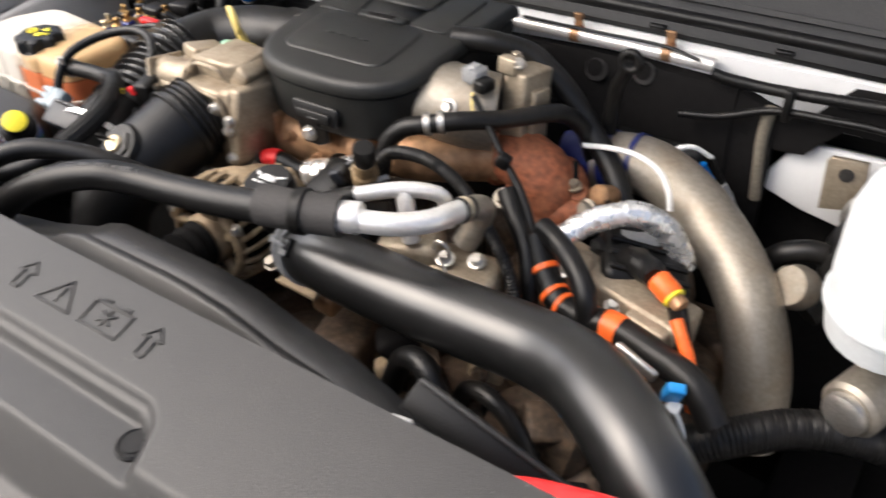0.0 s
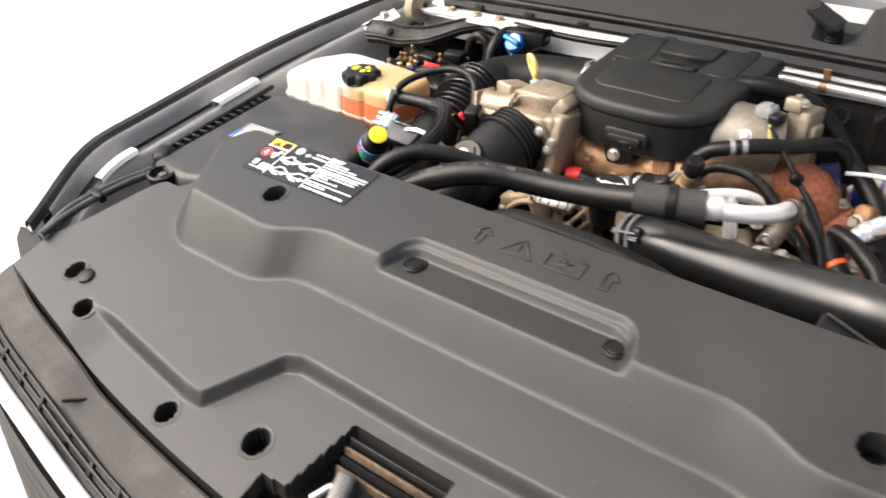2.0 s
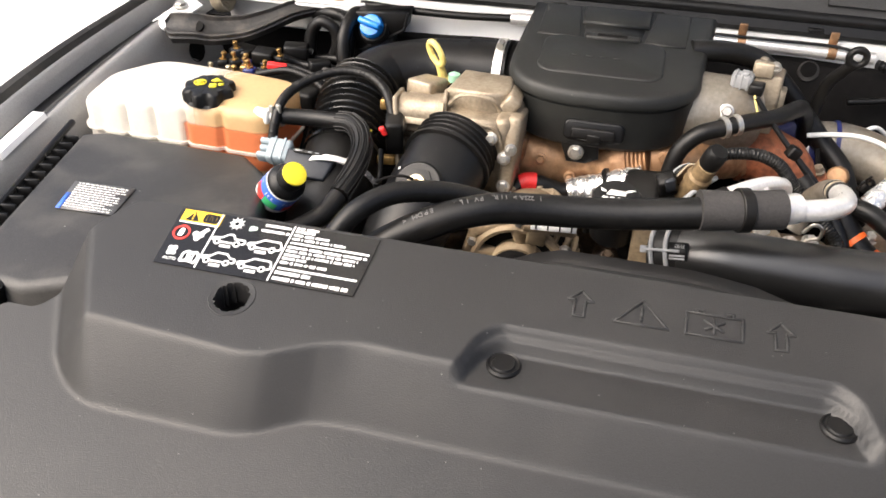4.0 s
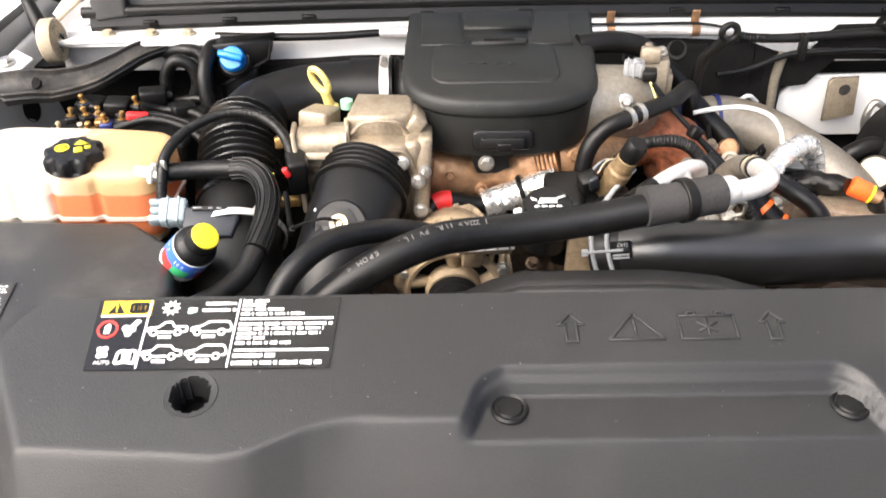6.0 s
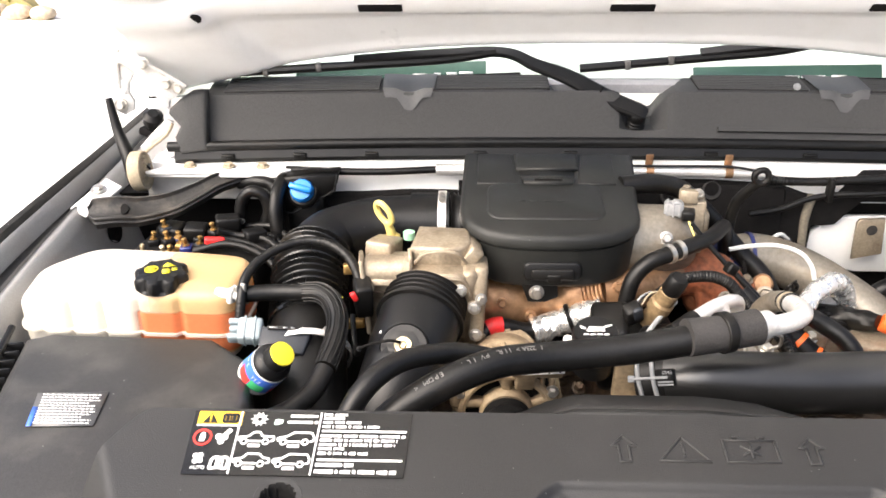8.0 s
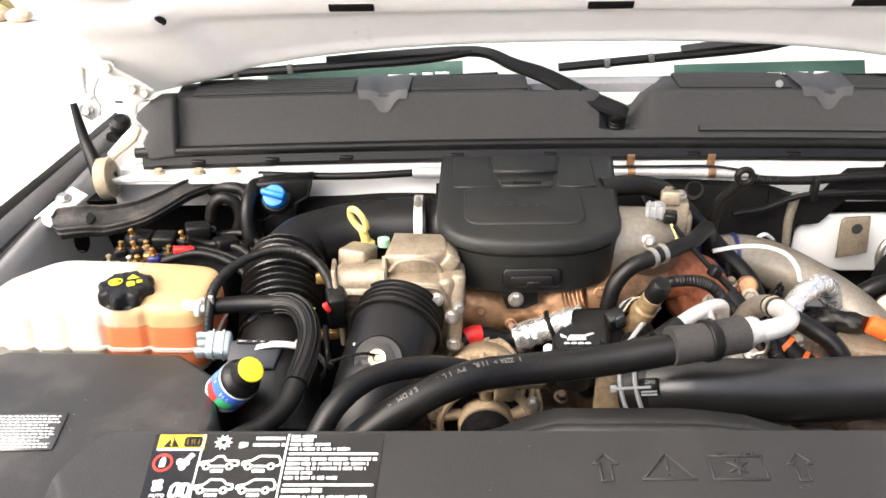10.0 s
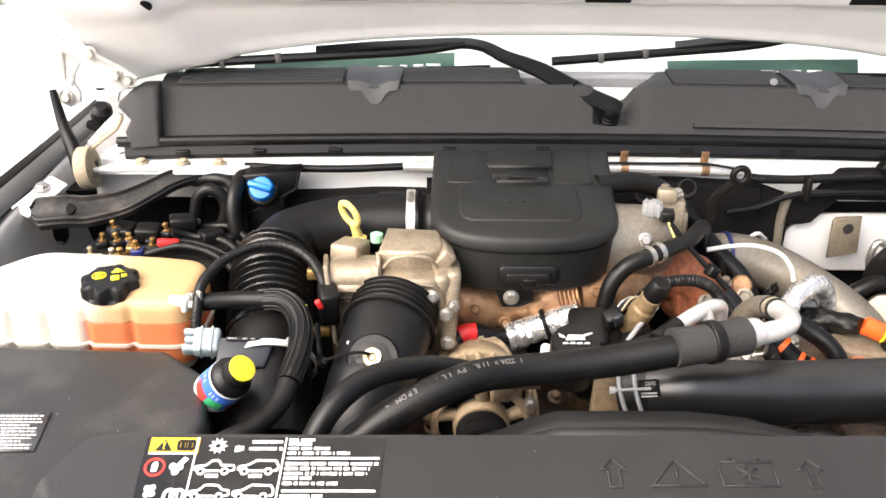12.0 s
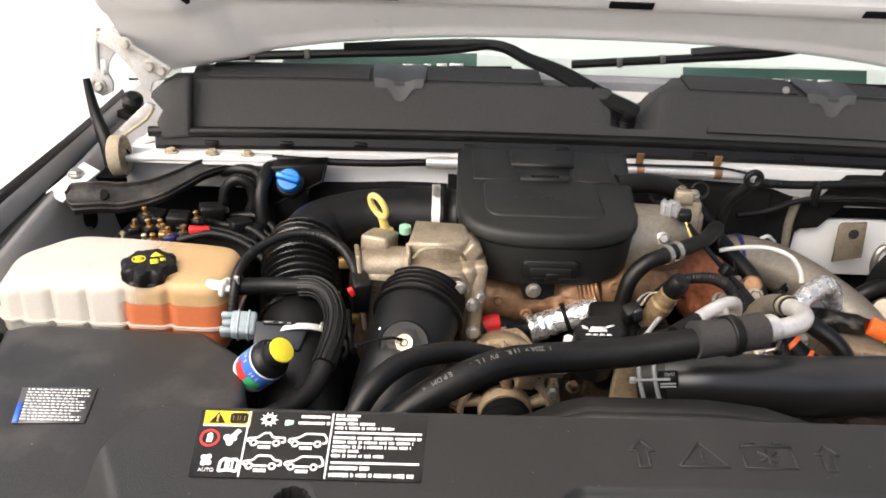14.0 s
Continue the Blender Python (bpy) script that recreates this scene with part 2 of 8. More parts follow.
def sharpen(bm, angle=38):
    for f in bm.faces:
        f.smooth = True
    for e in bm.edges:
        if len(e.link_faces) == 2 and e.calc_face_angle(0) > radians(angle):
            e.smooth = False


def part(name, bm, material, parent=None, label="", kind="", angle=38):
    """Links a bmesh, given in world metres, as one mesh object under a thing or a part."""
    at = ORIGIN[parent.name] if parent else Vector((0, 0, 0))
    sharpen(bm, angle)
    if not parent:
        xs = [v.co for v in bm.verts]
        at = Vector((sum(c.x for c in xs) / len(xs), sum(c.y for c in xs) / len(xs), min(c.z for c in xs)))
    for v in bm.verts:
        v.co -= at
    me = bpy.data.meshes.new(name)
    bm.to_mesh(me)
    bm.free()
    mats = material if isinstance(material, (list, tuple)) else [material]
    for m in mats:
        me.materials.append(m)
    ob = new(name, me)
    if parent:
        ob.parent = parent
    else:
        ob.location = at
    ORIGIN[ob.name] = at
    return tagged(ob, label, kind=kind)


def thing(name, at, label, category, group="", kind=""):
    ob = new(name)
    ob.empty_display_size = 0.03
    ob.location = at
    ORIGIN[ob.name] = Vector(at)
    return tagged(ob, label, category, group, kind)


def single(name, bm, material, label, category, group="", kind=""):
    return tagged(part(name, bm, material), label, category, group, kind)


def spline(pts, n=8):
    """A smooth run through the points."""
    P = [Vector(p) for p in pts]
    P = [2 * P[0] - P[1]] + P + [2 * P[-1] - P[-2]]
    out = []
    for i in range(1, len(P) - 2):
        a, b, c, d = P[i - 1:i + 3]
        for k in range(n):
            t = k / n
            out.append(0.5 * (2 * b + (c - a) * t + (2 * a - 5 * b + 4 * c - d) * t * t + (3 * b - a - 3 * c + d) * t ** 3))
    out.append(P[-2])
    return out


def tube(pts, r, segs=16, n=8, bm=None, wob=0.0, flat=1.0, hollow=0.0):
    """A round tube along a smooth run; r is a number or a function of the way 0..1."""
    bm = bm or bmesh.new()
    path = spline(pts, n)
    rf = r if callable(r) else (lambda u: r)
    length = [0.0]
    for a, b in zip(path, path[1:]):
        length.append(length[-1] + (b - a).length)
    up, rings = None, []
    for i, p in enumerate(path):
        d = (path[min(i + 1, len(path) - 1)] - path[max(i - 1, 0)]).normalized()
        if up is None:
            up = d.orthogonal().normalized()
        up = (up - d * up.dot(d)).normalized()
        side = d.cross(up)
        u = length[i] / length[-1]
        ring = []
        for k in range(segs):
            a = 2 * math.pi * k / segs
            rr = rf(u) * (1 + wob * noise.noise(p * 60 + Vector((math.cos(a), math.sin(a), 0)) * 2))
            ring.append(bm.verts.new(p + up * math.cos(a) * rr * flat + side * math.sin(a) * rr))
        rings.append(ring)
    for a, b in zip(rings, rings[1:]):
        for k in range(segs):
            bm.faces.new((a[k], a[(k + 1) % segs], b[(k + 1) % segs], b[k]))
    if hollow:
        for ring, p in ((rings[0], path[0]), (rings[-1], path[-1])):
            inner = [bm.verts.new(p + (v.co - p) * hollow) for v in ring]
            for k in range(segs):
                bm.faces.new((ring[k], inner[k], inner[(k + 1) % segs], ring[(k + 1) % segs]))
            bm.faces.new(inner)
    else:
        bm.faces.new(rings[0][::-1])
        bm.faces.new(rings[-1])
    bmesh.ops.recalc_face_normals(bm, faces=bm.faces)
    return bm


def ribs(r, depth, count, lo=0.0, hi=1.0):
    """Radius of a corrugated hose."""
    def f(u):
        if u < lo or u > hi:
            return r
        return r - depth * (1 - (0.5 + 0.5 * math.cos(2 * math.pi * count * (u - lo) / (hi - lo))) ** 4.5)
    return f


def frame_to(axis, at):
    """A pose whose z runs along the axis."""
    return Matrix.Translation(at) @ Vector(axis).normalized().to_track_quat("Z", "Y").to_matrix().to_4x4()


def lathe(profile, axis, at, segs=28, bm=None, lobes=0, lobe_depth=0.0, lobe_range=(0, 0), capped=True):
    """Turns (radius, height) pairs round an axis."""
    bm = bm or bmesh.new()
    m = frame_to(axis, at)
    rings = []
    for r, h in profile:
        ring = []
        for k in range(segs):
            a = 2 * math.pi * k / segs
            rr = r
            if lobes and lobe_range[0] <= h <= lobe_range[1]:
                rr = r * (1 - lobe_depth * (0.5 + 0.5 * math.cos(lobes * a)))
            ring.append(bm.verts.new(m @ Vector((rr * math.cos(a), rr * math.sin(a), h))))
        rings.append(ring)
    for a, b in zip(rings, rings[1:]):
        for k in range(segs):
            bm.faces.new((a[k], a[(k + 1) % segs], b[(k + 1) % segs], b[k]))
    if capped:
        bm.faces.new(rings[0][::-1])
        bm.faces.new(rings[-1])
    bmesh.ops.recalc_face_normals(bm, faces=bm.faces)
    return bm


def box(size, m=None, bevel=0.003, bm=None, segs=2, taper=1.0):
    """A bevelled block; m is its pose or its centre; taper narrows its top."""
    out = bm or bmesh.new()
    tmp = bmesh.new()
    bmesh.ops.create_cube(tmp, size=1.0)
    for v in tmp.verts:
        k = taper if v.co.z > 0 else 1.0
        v.co = Vector((v.co.x * size[0] * k, v.co.y * size[1] * k, v.co.z * size[2]))
    if bevel:
        bmesh.ops.bevel(tmp, geom=list(tmp.edges), offset=min(bevel, min(size) * 0.45), segments=segs, affect="EDGES", profile=0.5)
    m = m if isinstance(m, Matrix) else Matrix.Translation(m or (0, 0, 0))
    join(out, tmp, m)
    return out


def join(bm, other, m=None):
    vs = {v: bm.verts.new((m @ v.co) if m else v.co) for v in other.verts}
    for f in other.faces:
        try:
            nf = bm.faces.new([vs[v] for v in f.verts])
            nf.material_index = f.material_index
        except ValueError:
            pass
    other.free()
    return bm


def slab(outline, z0, z1, m=None, bevel=0.0, bm=None, segs=2):
    """A flat outline (x, y) with thickness, bevelled along its rims."""
    tmp = bmesh.new()
    lo = [tmp.verts.new((x, y, z0)) for x, y in outline]
    hi = [tmp.verts.new((x, y, z1)) for x, y in outline]
    n = len(outline)
    for i in range(n):
        tmp.faces.new((lo[i], lo[(i + 1) % n], hi[(i + 1) % n], hi[i]))
    tmp.faces.new(lo[::-1])
    top = tmp.faces.new(hi)
    bmesh.ops.recalc_face_normals(tmp, faces=tmp.faces)
    if bevel:
        bmesh.ops.bevel(tmp, geom=list(top.edges), offset=bevel, segments=segs, affect="EDGES", profile=0.5)
    return join(bm or bmesh.new(), tmp, m)


def rounded(w, h, r, n=5, cx=0.0, cy=0.0):
    out = []
    for sx, sy, a0 in ((1, 1, 0), (-1, 1, 90), (-1, -1, 180), (1, -1, 270)):
        for k in range(n + 1):
            a = radians(a0 + 90 * k / n)
            out.append((cx + sx * (w / 2 - r) + r * math.cos(a), cy + sy * (h / 2 - r) + r * math.sin(a)))
    return out


def bolt_mesh(at, axis=(0, 0, 1), r=0.008, h=0.006, bm=None):
    """A flanged hexagon head."""
    bm = lathe([(r * 1.35, 0), (r * 1.35, h * 0.3), (r * 1.1, h * 0.35)], axis, at, 16, bm)
    return lathe([(r, h * 0.3), (r, h * 0.9), (r * 0.8, h * 1.1)], axis, at, 6, bm)


def clamp_mesh(at, axis, r, w=0.010, ears=True, turn=0.0):
    bm = lathe([(r, -w / 2), (r + 0.002, -w / 2), (r + 0.002, w / 2), (r, w / 2)], axis, at, 28, capped=False)
    if ears:
        m = frame_to(axis, at) @ pose(0, 0, 0, 0, 0, turn)
        box((0.014, 0.010, w), m @ pose(r + 0.006, 0, 0), 0.002, bm)
    return bm


def smooth(a, b, x):
    t = max(0.0, min(1.0, (x - a) / (b - a)))
    return t * t * (3 - 2 * t)


def ramp(a, b, x, round_=0.18):
    """A straight slope from 0 to 1 with small rounded ends."""
    t = max(0.0, min(1.0, (x - a) / (b - a)))
    r = round_
    k = 1 / (1 - r)
    if t < r:
        return k * t * t / (2 * r)
    if t > 1 - r:
        return 1 - k * (1 - t) ** 2 / (2 * r)
    return k * (t - r / 2)


def hose(name, pts, r, label, category="hose", material=None, segs=16, n=8, hollow=0.0, wob=0.0):
    return single(name, tube(pts, r, segs, n, wob=wob, hollow=hollow), material or RUBBER, label, category)


def letters(text, size, m, depth=0.0004):
    """Raised writing in Blender's own font, its left end at the pose m."""
    cu = bpy.data.curves.new("writing", "FONT")
    cu.body, cu.size, cu.extrude = text, size, depth
    ob = bpy.data.objects.new("writing", cu)
    scene.collection.objects.link(ob)
    bpy.context.view_layer.update()
    me = bpy.data.meshes.new_from_object(ob.evaluated_get(bpy.context.evaluated_depsgraph_get()))
    bpy.data.objects.remove(ob)
    bm = bmesh.new()
    bm.from_mesh(me)
    bpy.data.meshes.remove(me)
    bmesh.ops.transform(bm, matrix=m, verts=bm.verts)
    return bm

# ---- ground and surroundings ----
bm = bmesh.new()
bmesh.ops.create_grid(bm, x_segments=40, y_segments=40, size=400)
single("ground", bm, CONCRETE, "pale sunlit concrete forecourt around the truck", "ground", kind="structure")
VO, VU, VV = Vector((-4.9, 9.0, 0.0)), Vector((-0.92, 0.40, 0.0)), Vector((-0.53, 0.85, 0.0))
bm = bmesh.new()
bmesh.ops.create_grid(bm, x_segments=70, y_segments=50, size=0.5)
for v in bm.verts:
    u, w = (v.co.x + 0.5) * 9.0, (v.co.y + 0.5) * 6.0
    v.co = VO + VU * u + VV * w
    v.co.z = 0.02 + smooth(0, 0.5, min(u, w)) * (0.10 + 0.16 * abs(noise.noise(v.co * 0.9)) + 0.06 * noise.noise(v.co * 4))
single("verge", bm, GRASS, "dry straw-coloured planted verge beyond the forecourt", "verge", kind="structure")
rv = random.Random(21)
bm = bmesh.new()
for k in range(900):
    u, w = rv.uniform(0.2, 6.0), rv.uniform(0.3, 5.0)
    p = VO + VU * u + VV * w + Vector((0, 0, 0.12))
    for j in range(5):
        a, h = rv.uniform(0, 6.28), rv.uniform(0.12, 0.34)
        side = Vector((math.cos(a), math.sin(a), 0))
        tip = p + Vector((math.sin(a), math.cos(a), 0)) * 0.10 + Vector((0, 0, h))
        bm.faces.new([bm.verts.new(c) for c in (p - side * 0.012, p + side * 0.012, tip)])
single("grass", bm, STRAW, "tufts of yellow-green dry grass on the verge", "grass", kind="stuff")
for k in range(16):
    r = rv.uniform(0.12, 0.24)
    bm = bmesh.new()
    bmesh.ops.create_icosphere(bm, subdivisions=2, radius=r)
    c = VO + VU * (0.1 + 0.42 * k) + VV * rv.uniform(-0.1, 0.15)
    for v in bm.verts:
        v.co = Vector((v.co.x * 1.3, v.co.y, v.co.z * 0.7)) * (1 + 0.35 * noise.noise(v.co * 6 + c)) + c + Vector((0, 0, 0.05))
    single("edging_stone", bm, SANDSTONE, "rough pale sandstone block edging the grass verge", "stone", "edging stones")


# ---- fenders ----
def rail(y):
    """Outer edge of the wing top: x and z at y."""
    x = -0.725 - 0.187 * smooth(-0.06, 0.28, y) + 0.012 * smooth(0.6, 1.0, y)
    z = 1.055 + 0.12 * smooth(-0.15, 1.1, y) + 0.02 * y
    return x, z


def sweep_y(section, y0, y1, n=40, mirror=1, base=rail):
    """A section of (inward, up) offsets carried along the wing, whose edge closes in towards the windshield."""
    bm = bmesh.new()
    rows = []
    for i in range(n + 1):
        y = y0 + (y1 - y0) * i / n
        x, z = base(y)
        pull = 0.048 * smooth(0.50, 1.10, y)
        rows.append([bm.verts.new((mirror * (x + dx + pull * min(1.0, max(0.0, 1 - dx / 0.068))), y, z + dz)) for dx, dz in section])
    for a, b in zip(rows, rows[1:]):
        for k in range(len(section) - 1):
            bm.faces.new((a[k], a[k + 1], b[k + 1], b[k]))
    bmesh.ops.recalc_face_normals(bm, faces=bm.faces)
    return bm


for side in (1, -1):
    fender = thing("fender", (side * -0.9, 0.5, 0.3), "white painted pickup fender with black rubber edge seal", "fender")
    skin = [(-0.02, -0.75), (-0.075, -0.5), (-0.085, -0.3), (-0.075, -0.12), (-0.05, -0.035), (-0.02, -0.004), (0.0, 0.0), (0.012, -0.004), (0.014, -0.03)]
    part("skin", sweep_y(skin, 0.045, 1.9, mirror=side), PAINT, fender)
    part("channel", sweep_y([(0.012, -0.008), (0.018, -0.028), (0.032, -0.036), (0.052, -0.036), (0.058, -0.022), (0.068, -0.020)], 0.075, 1.25, mirror=side), DUSTY, fender, "black rubber-lined gutter")
    seal = [(-0.004, 0.002), (-0.001, 0.010), (0.006, 0.014), (0.013, 0.010), (0.016, -0.002), (0.010, -0.010), (-0.004, 0.002)]
    part("edge_seal", sweep_y(seal, 0.045, 1.25, mirror=side), DUSTY, fender, "dusty black rubber bead")
    part("lip", sweep_y([(0.016, -0.010), (0.0185, 0.000), (0.022, 0.003), (0.0255, 0.000), (0.028, -0.012), (0.030, -0.030)], 0.09, 1.25, mirror=side), GREYPAINT, fender, "bare grey lip beside the seal")
    inner = [(0.066, -0.021), (0.070, -0.022), (0.076, -0.028), (0.080, -0.05), (0.085, -0.10), (0.105, -0.18), (0.16, -0.32), (0.20, -0.6)]
    part("inner_panel", sweep_y(inner, 0.1, 1.1, mirror=side), GREYPAINT, fender, "dull grey painted inner panel")
    for y0, y1 in ((0.20, 0.29), (0.47, 0.57)):
        part("bare_flange", sweep_y([(0.050, -0.034), (0.053, -0.014), (0.072, -0.013), (0.076, -0.020)], y0, y1, 8, mirror=side), PAINT, fender, "bare white flange")
    hx, hz = rail(0.938)
    # The panel is not cut; a black disc paints the opening's shade.
    part("drain_hole", lathe([(0.019, 0), (0.021, 0.001), (0.021, -0.004)], (side * 0.95, -0.1, 0.15), (side * (hx + 0.0868), 0.938, hz - 0.100), 24), DARK, fender, "black disc painted for the shade in a round opening")

# ---- front end: grille top, bumper, radiator ----
def nose(x, dy, dz=0.0):
    """A point of the grille top, dy ahead of the shield's front edge."""
    a = abs(x)
    yf = -0.094 + 0.16 * x * x
    zf = 1.103 + 0.33 * (yf - 0.11) - 0.018 * smooth(0.452, 0.40, a) - 0.006
    return (x, yf - dy + 0.10 * max(0, a - 0.6), zf + dz)


bm = bmesh.new()
rows = []
for i in range(65):
    x = -0.70 + 1.40 * i / 64
    rows.append([bm.verts.new(nose(x, dy, dz)) for dy, dz in ((-0.02, -0.03), (0.004, -0.028), (0.006, -0.002), (0.010, 0.0), (0.040, -0.009), (0.048, -0.014), (0.052, -0.024), (0.074, -0.048), (0.078, -0.10), (0.080, -0.40))])
for a, b in zip(rows, rows[1:]):
    for k in range(len(a) - 1):
        bm.faces.new((a[k], b[k], b[k + 1], a[k + 1]))
bmesh.ops.recalc_face_normals(bm, faces=bm.faces)
grille = thing("grille", (0, -0.2, 0.6), "dark grey plastic grille top behind white front trim", "grille")
part("top_panel", bm, WEATHERED, grille, "dusty grey-brown top panel")
for dy, dz in ((0.055, -0.025), (0.062, -0.033), (0.069, -0.041)):
    part("rib", tube([nose(x, dy, dz) for x in (-0.69, -0.6, -0.45, -0.3, -0.15, 0, 0.15, 0.3, 0.45, 0.6, 0.69)], 0.0028, 8, 4), BLACK, grille)
for k in range(24):
    x = -0.69 + 0.06 * k
    part("rib_clip", box((0.006, 0.022, 0.005), pose(*nose(x, 0.061, -0.030), 40, 0, math.degrees(math.atan(0.32 * x)) + 25), 0.001, segs=1), BLACK, grille)
for x in (-0.405, 0.405):
    part("panel_seam", box((0.004, 0.046, 0.004), pose(*nose(x, 0.027, -0.0035), -14, 0, math.degrees(math.atan(0.32 * x)) - 22), 0.001, segs=1), DARK, grille, "dark panel seam")
for k in range(9):
    z = 0.92 - 0.04 * k
    bm = bmesh.new()
    tube([(x, -0.190 + 0.18 * x * x + 0.12 * max(0, abs(x) - 0.6), z) for x in (-0.80, -0.6, -0.3, 0, 0.3, 0.6, 0.80)], 0.008, 8, 4, bm)
    part("slat", bm, BLACK, grille)
part("trim_bar", tube([nose(x, 0.085, -0.054) for x in (-0.72, -0.6, -0.45, -0.3, -0.15, 0, 0.15, 0.3, 0.45, 0.6, 0.72)], 0.010, 14, 5), PAINT, grille, "white painted trim bar")
bm = bmesh.new()
rows = []
for i in range(41):
    x = -0.95 + 1.90 * i / 40
    back = 0.5 * max(0, abs(x) - 0.78)
    rows.append([bm.verts.new((x, nose(x, dy)[1] + back, z)) for dy, z in ((0.06, 0.70), (0.13, 0.705), (0.150, 0.69), (0.160, 0.64), (0.165, 0.56), (0.150, 0.50), (0.08, 0.48))])
for a, b in zip(rows, rows[1:]):
    for k in range(6):
        bm.faces.new((a[k], b[k], b[k + 1], a[k + 1]))
bmesh.ops.recalc_face_normals(bm, faces=bm.faces)
bumper = thing("front_bumper", (0, -0.2, 0.4), "bright chrome front bumper below the grille", "bumper")
part("bar", bm, CHROME, bumper)
for x in (-0.45, 0.45):
    part("mount", box((0.08, 0.20, 0.10), (x, -0.09, 0.60), 0.006), BLACK, bumper)
radiator = thing("radiator", (0, 0.15, 0.45), "dark radiator core under the plastic shield", "radiator")
part("core", box((1.1, 0.09, 0.55), (0, 0.14, 0.72), 0.006), DARK, radiator)
part("tank", box((1.16, 0.07, 0.04), (0, 0.15, 1.015), 0.012), BLACK, radiator)

# ---- sight shield over the radiator ----
STEP = [(0.0, 0.057), (0.185, 0.060), (0.205, 0.052), (0.260, -0.029), (0.283, -0.030), (0.46, -0.009), (0.9, -0.009)]
DECK_EDGE = [(0.0, 0.179), (0.200, 0.179), (0.250, 0.181), (0.288, 0.171), (0.312, 0.157), (0.337, 0.151), (0.40, 0.155), (0.49, 0.160), (0.9, 0.160)]
WALL_FOOT = [(0.0, 0.139), (0.265, 0.140), (0.290, 0.136), (0.318, 0.120), (0.345, 0.113), (0.9, 0.112)]


EDGE_SEEN = {}


def along(table, a):
    """A value of the table at a, softened over a few centimetres."""
    key = (id(table), round(a, 5))
    if key not in EDGE_SEEN:
        EDGE_SEEN[key] = sum(along_raw(table, abs(a + 0.005 * k)) for k in range(-3, 4)) / 7
    return EDGE_SEEN[key]


def along_raw(table, a):
    for (x0, y0), (x1, y1) in zip(table, table[1:]):
        if a <= x1:
            return y0 + (y1 - y0) * smooth(x0, x1, a)
    return table[-1][1]


def step_line(a):
    for (x0, y0), (x1, y1) in zip(STEP, STEP[1:]):
        if a <= x1:
            return y0 + (y1 - y0) * (a - x0) / (x1 - x0)
    return STEP[-1][1]


def shield_z(x, y):
    a = abs(x)
    top = 1.178 + 0.26 * (y - 0.20)
    low = 1.103 + 0.33 * (y - 0.11)
    low -= 0.018 * ramp(step_line(a) + 0.0045, step_line(a) - 0.0045, y) * smooth(0.530, 0.436, a)
    edge = along(DECK_EDGE, a)
    front, end = ramp(along(WALL_FOOT, a) - 0.001, edge + 0.001, y, 0.12), 1 - ramp(0.508, 0.556, a + 0.55 * (0.2 - y))
    rise = max(0.0, 1 - math.hypot(1 - front, 1 - end))
    z = low + (top - low) * rise
    w = 0.165 - 0.38 * max(0.0, min(0.052, y - 0.167))
    b = abs(x + 0.007)
    pit = 0.0
    for share, far, wide in ((0.38, 0.2200, w - 0.003), (0.62, 0.2118, w - 0.009)):
        gap = math.hypot(max(0.0, b - wide + 0.018), max(0.0, y - far + 0.018)) - 0.018
        pit += share * ramp(0.0025, -0.0025, gap)
    return z + (min(z, 1.158 + 0.12 * (y - 0.167)) - z) * pit


def shield_rear(a):
    return 0.292 - 0.10 * smooth(0.50, 0.58, a) - 0.145 * smooth(0.60, 0.692, a)


HOLES = [(-0.371, 0.201, 0.016), (0.366, 0.192, 0.016), (-0.294, -0.055, 0.0145), (0.294, -0.055, 0.0145), (-0.168, -0.029, 0.017), (0.168, -0.029, 0.017), (-0.585, 0.018, 0.015), (-0.514, -0.017, 0.014), (0.514, -0.017, 0.014), (0.585, 0.018, 0.015)]
bm = bmesh.new()
NX, NY = 500, 170
grid = []
for i in range(NX + 1):
    x = -0.69 + 1.38 * i / NX
    y0, y1 = -0.094 + 0.16 * x * x, shield_rear(abs(x))
    grid.append([bm.verts.new((x, y0 + (y1 - y0) * j / NY, shield_z(x, y0 + (y1 - y0) * j / NY))) for j in range(NY + 1)])


def cut(x, y):
    if -0.084 - 0.2 * (0.038 - y) < x < 0.050 and -0.050 < y < 0.038:
        return True
    if -0.134 < x < 0.100 and -0.082 < y < -0.050:
        return True
    return any((x - hx) ** 2 + (y - hy) ** 2 < (r * 0.98) ** 2 for hx, hy, r in HOLES)


for i in range(NX):
    for j in range(NY):
        q = (grid[i][j], grid[i + 1][j], grid[i + 1][j + 1], grid[i][j + 1])
        c = (q[0].co + q[2].co) / 2
        if not cut(c.x, c.y):
            bm.faces.new(q)
rim = [e for e in bm.edges if e.is_boundary]
ext = bmesh.ops.extrude_edge_only(bm, edges=rim)
for v in ext["geom"]:
    if isinstance(v, bmesh.types.BMVert):
        v.co.z -= 0.022
for v in [v for v in bm.verts if not v.link_faces]:
    bm.verts.remove(v)
bmesh.ops.recalc_face_normals(bm, faces=bm.faces)
shield = thing("radiator_shield", (0, 0.1, 1.0), "large moulded black plastic shield covering the radiator", "shield")
part("panel", bm, SHIELD, shield, angle=60)
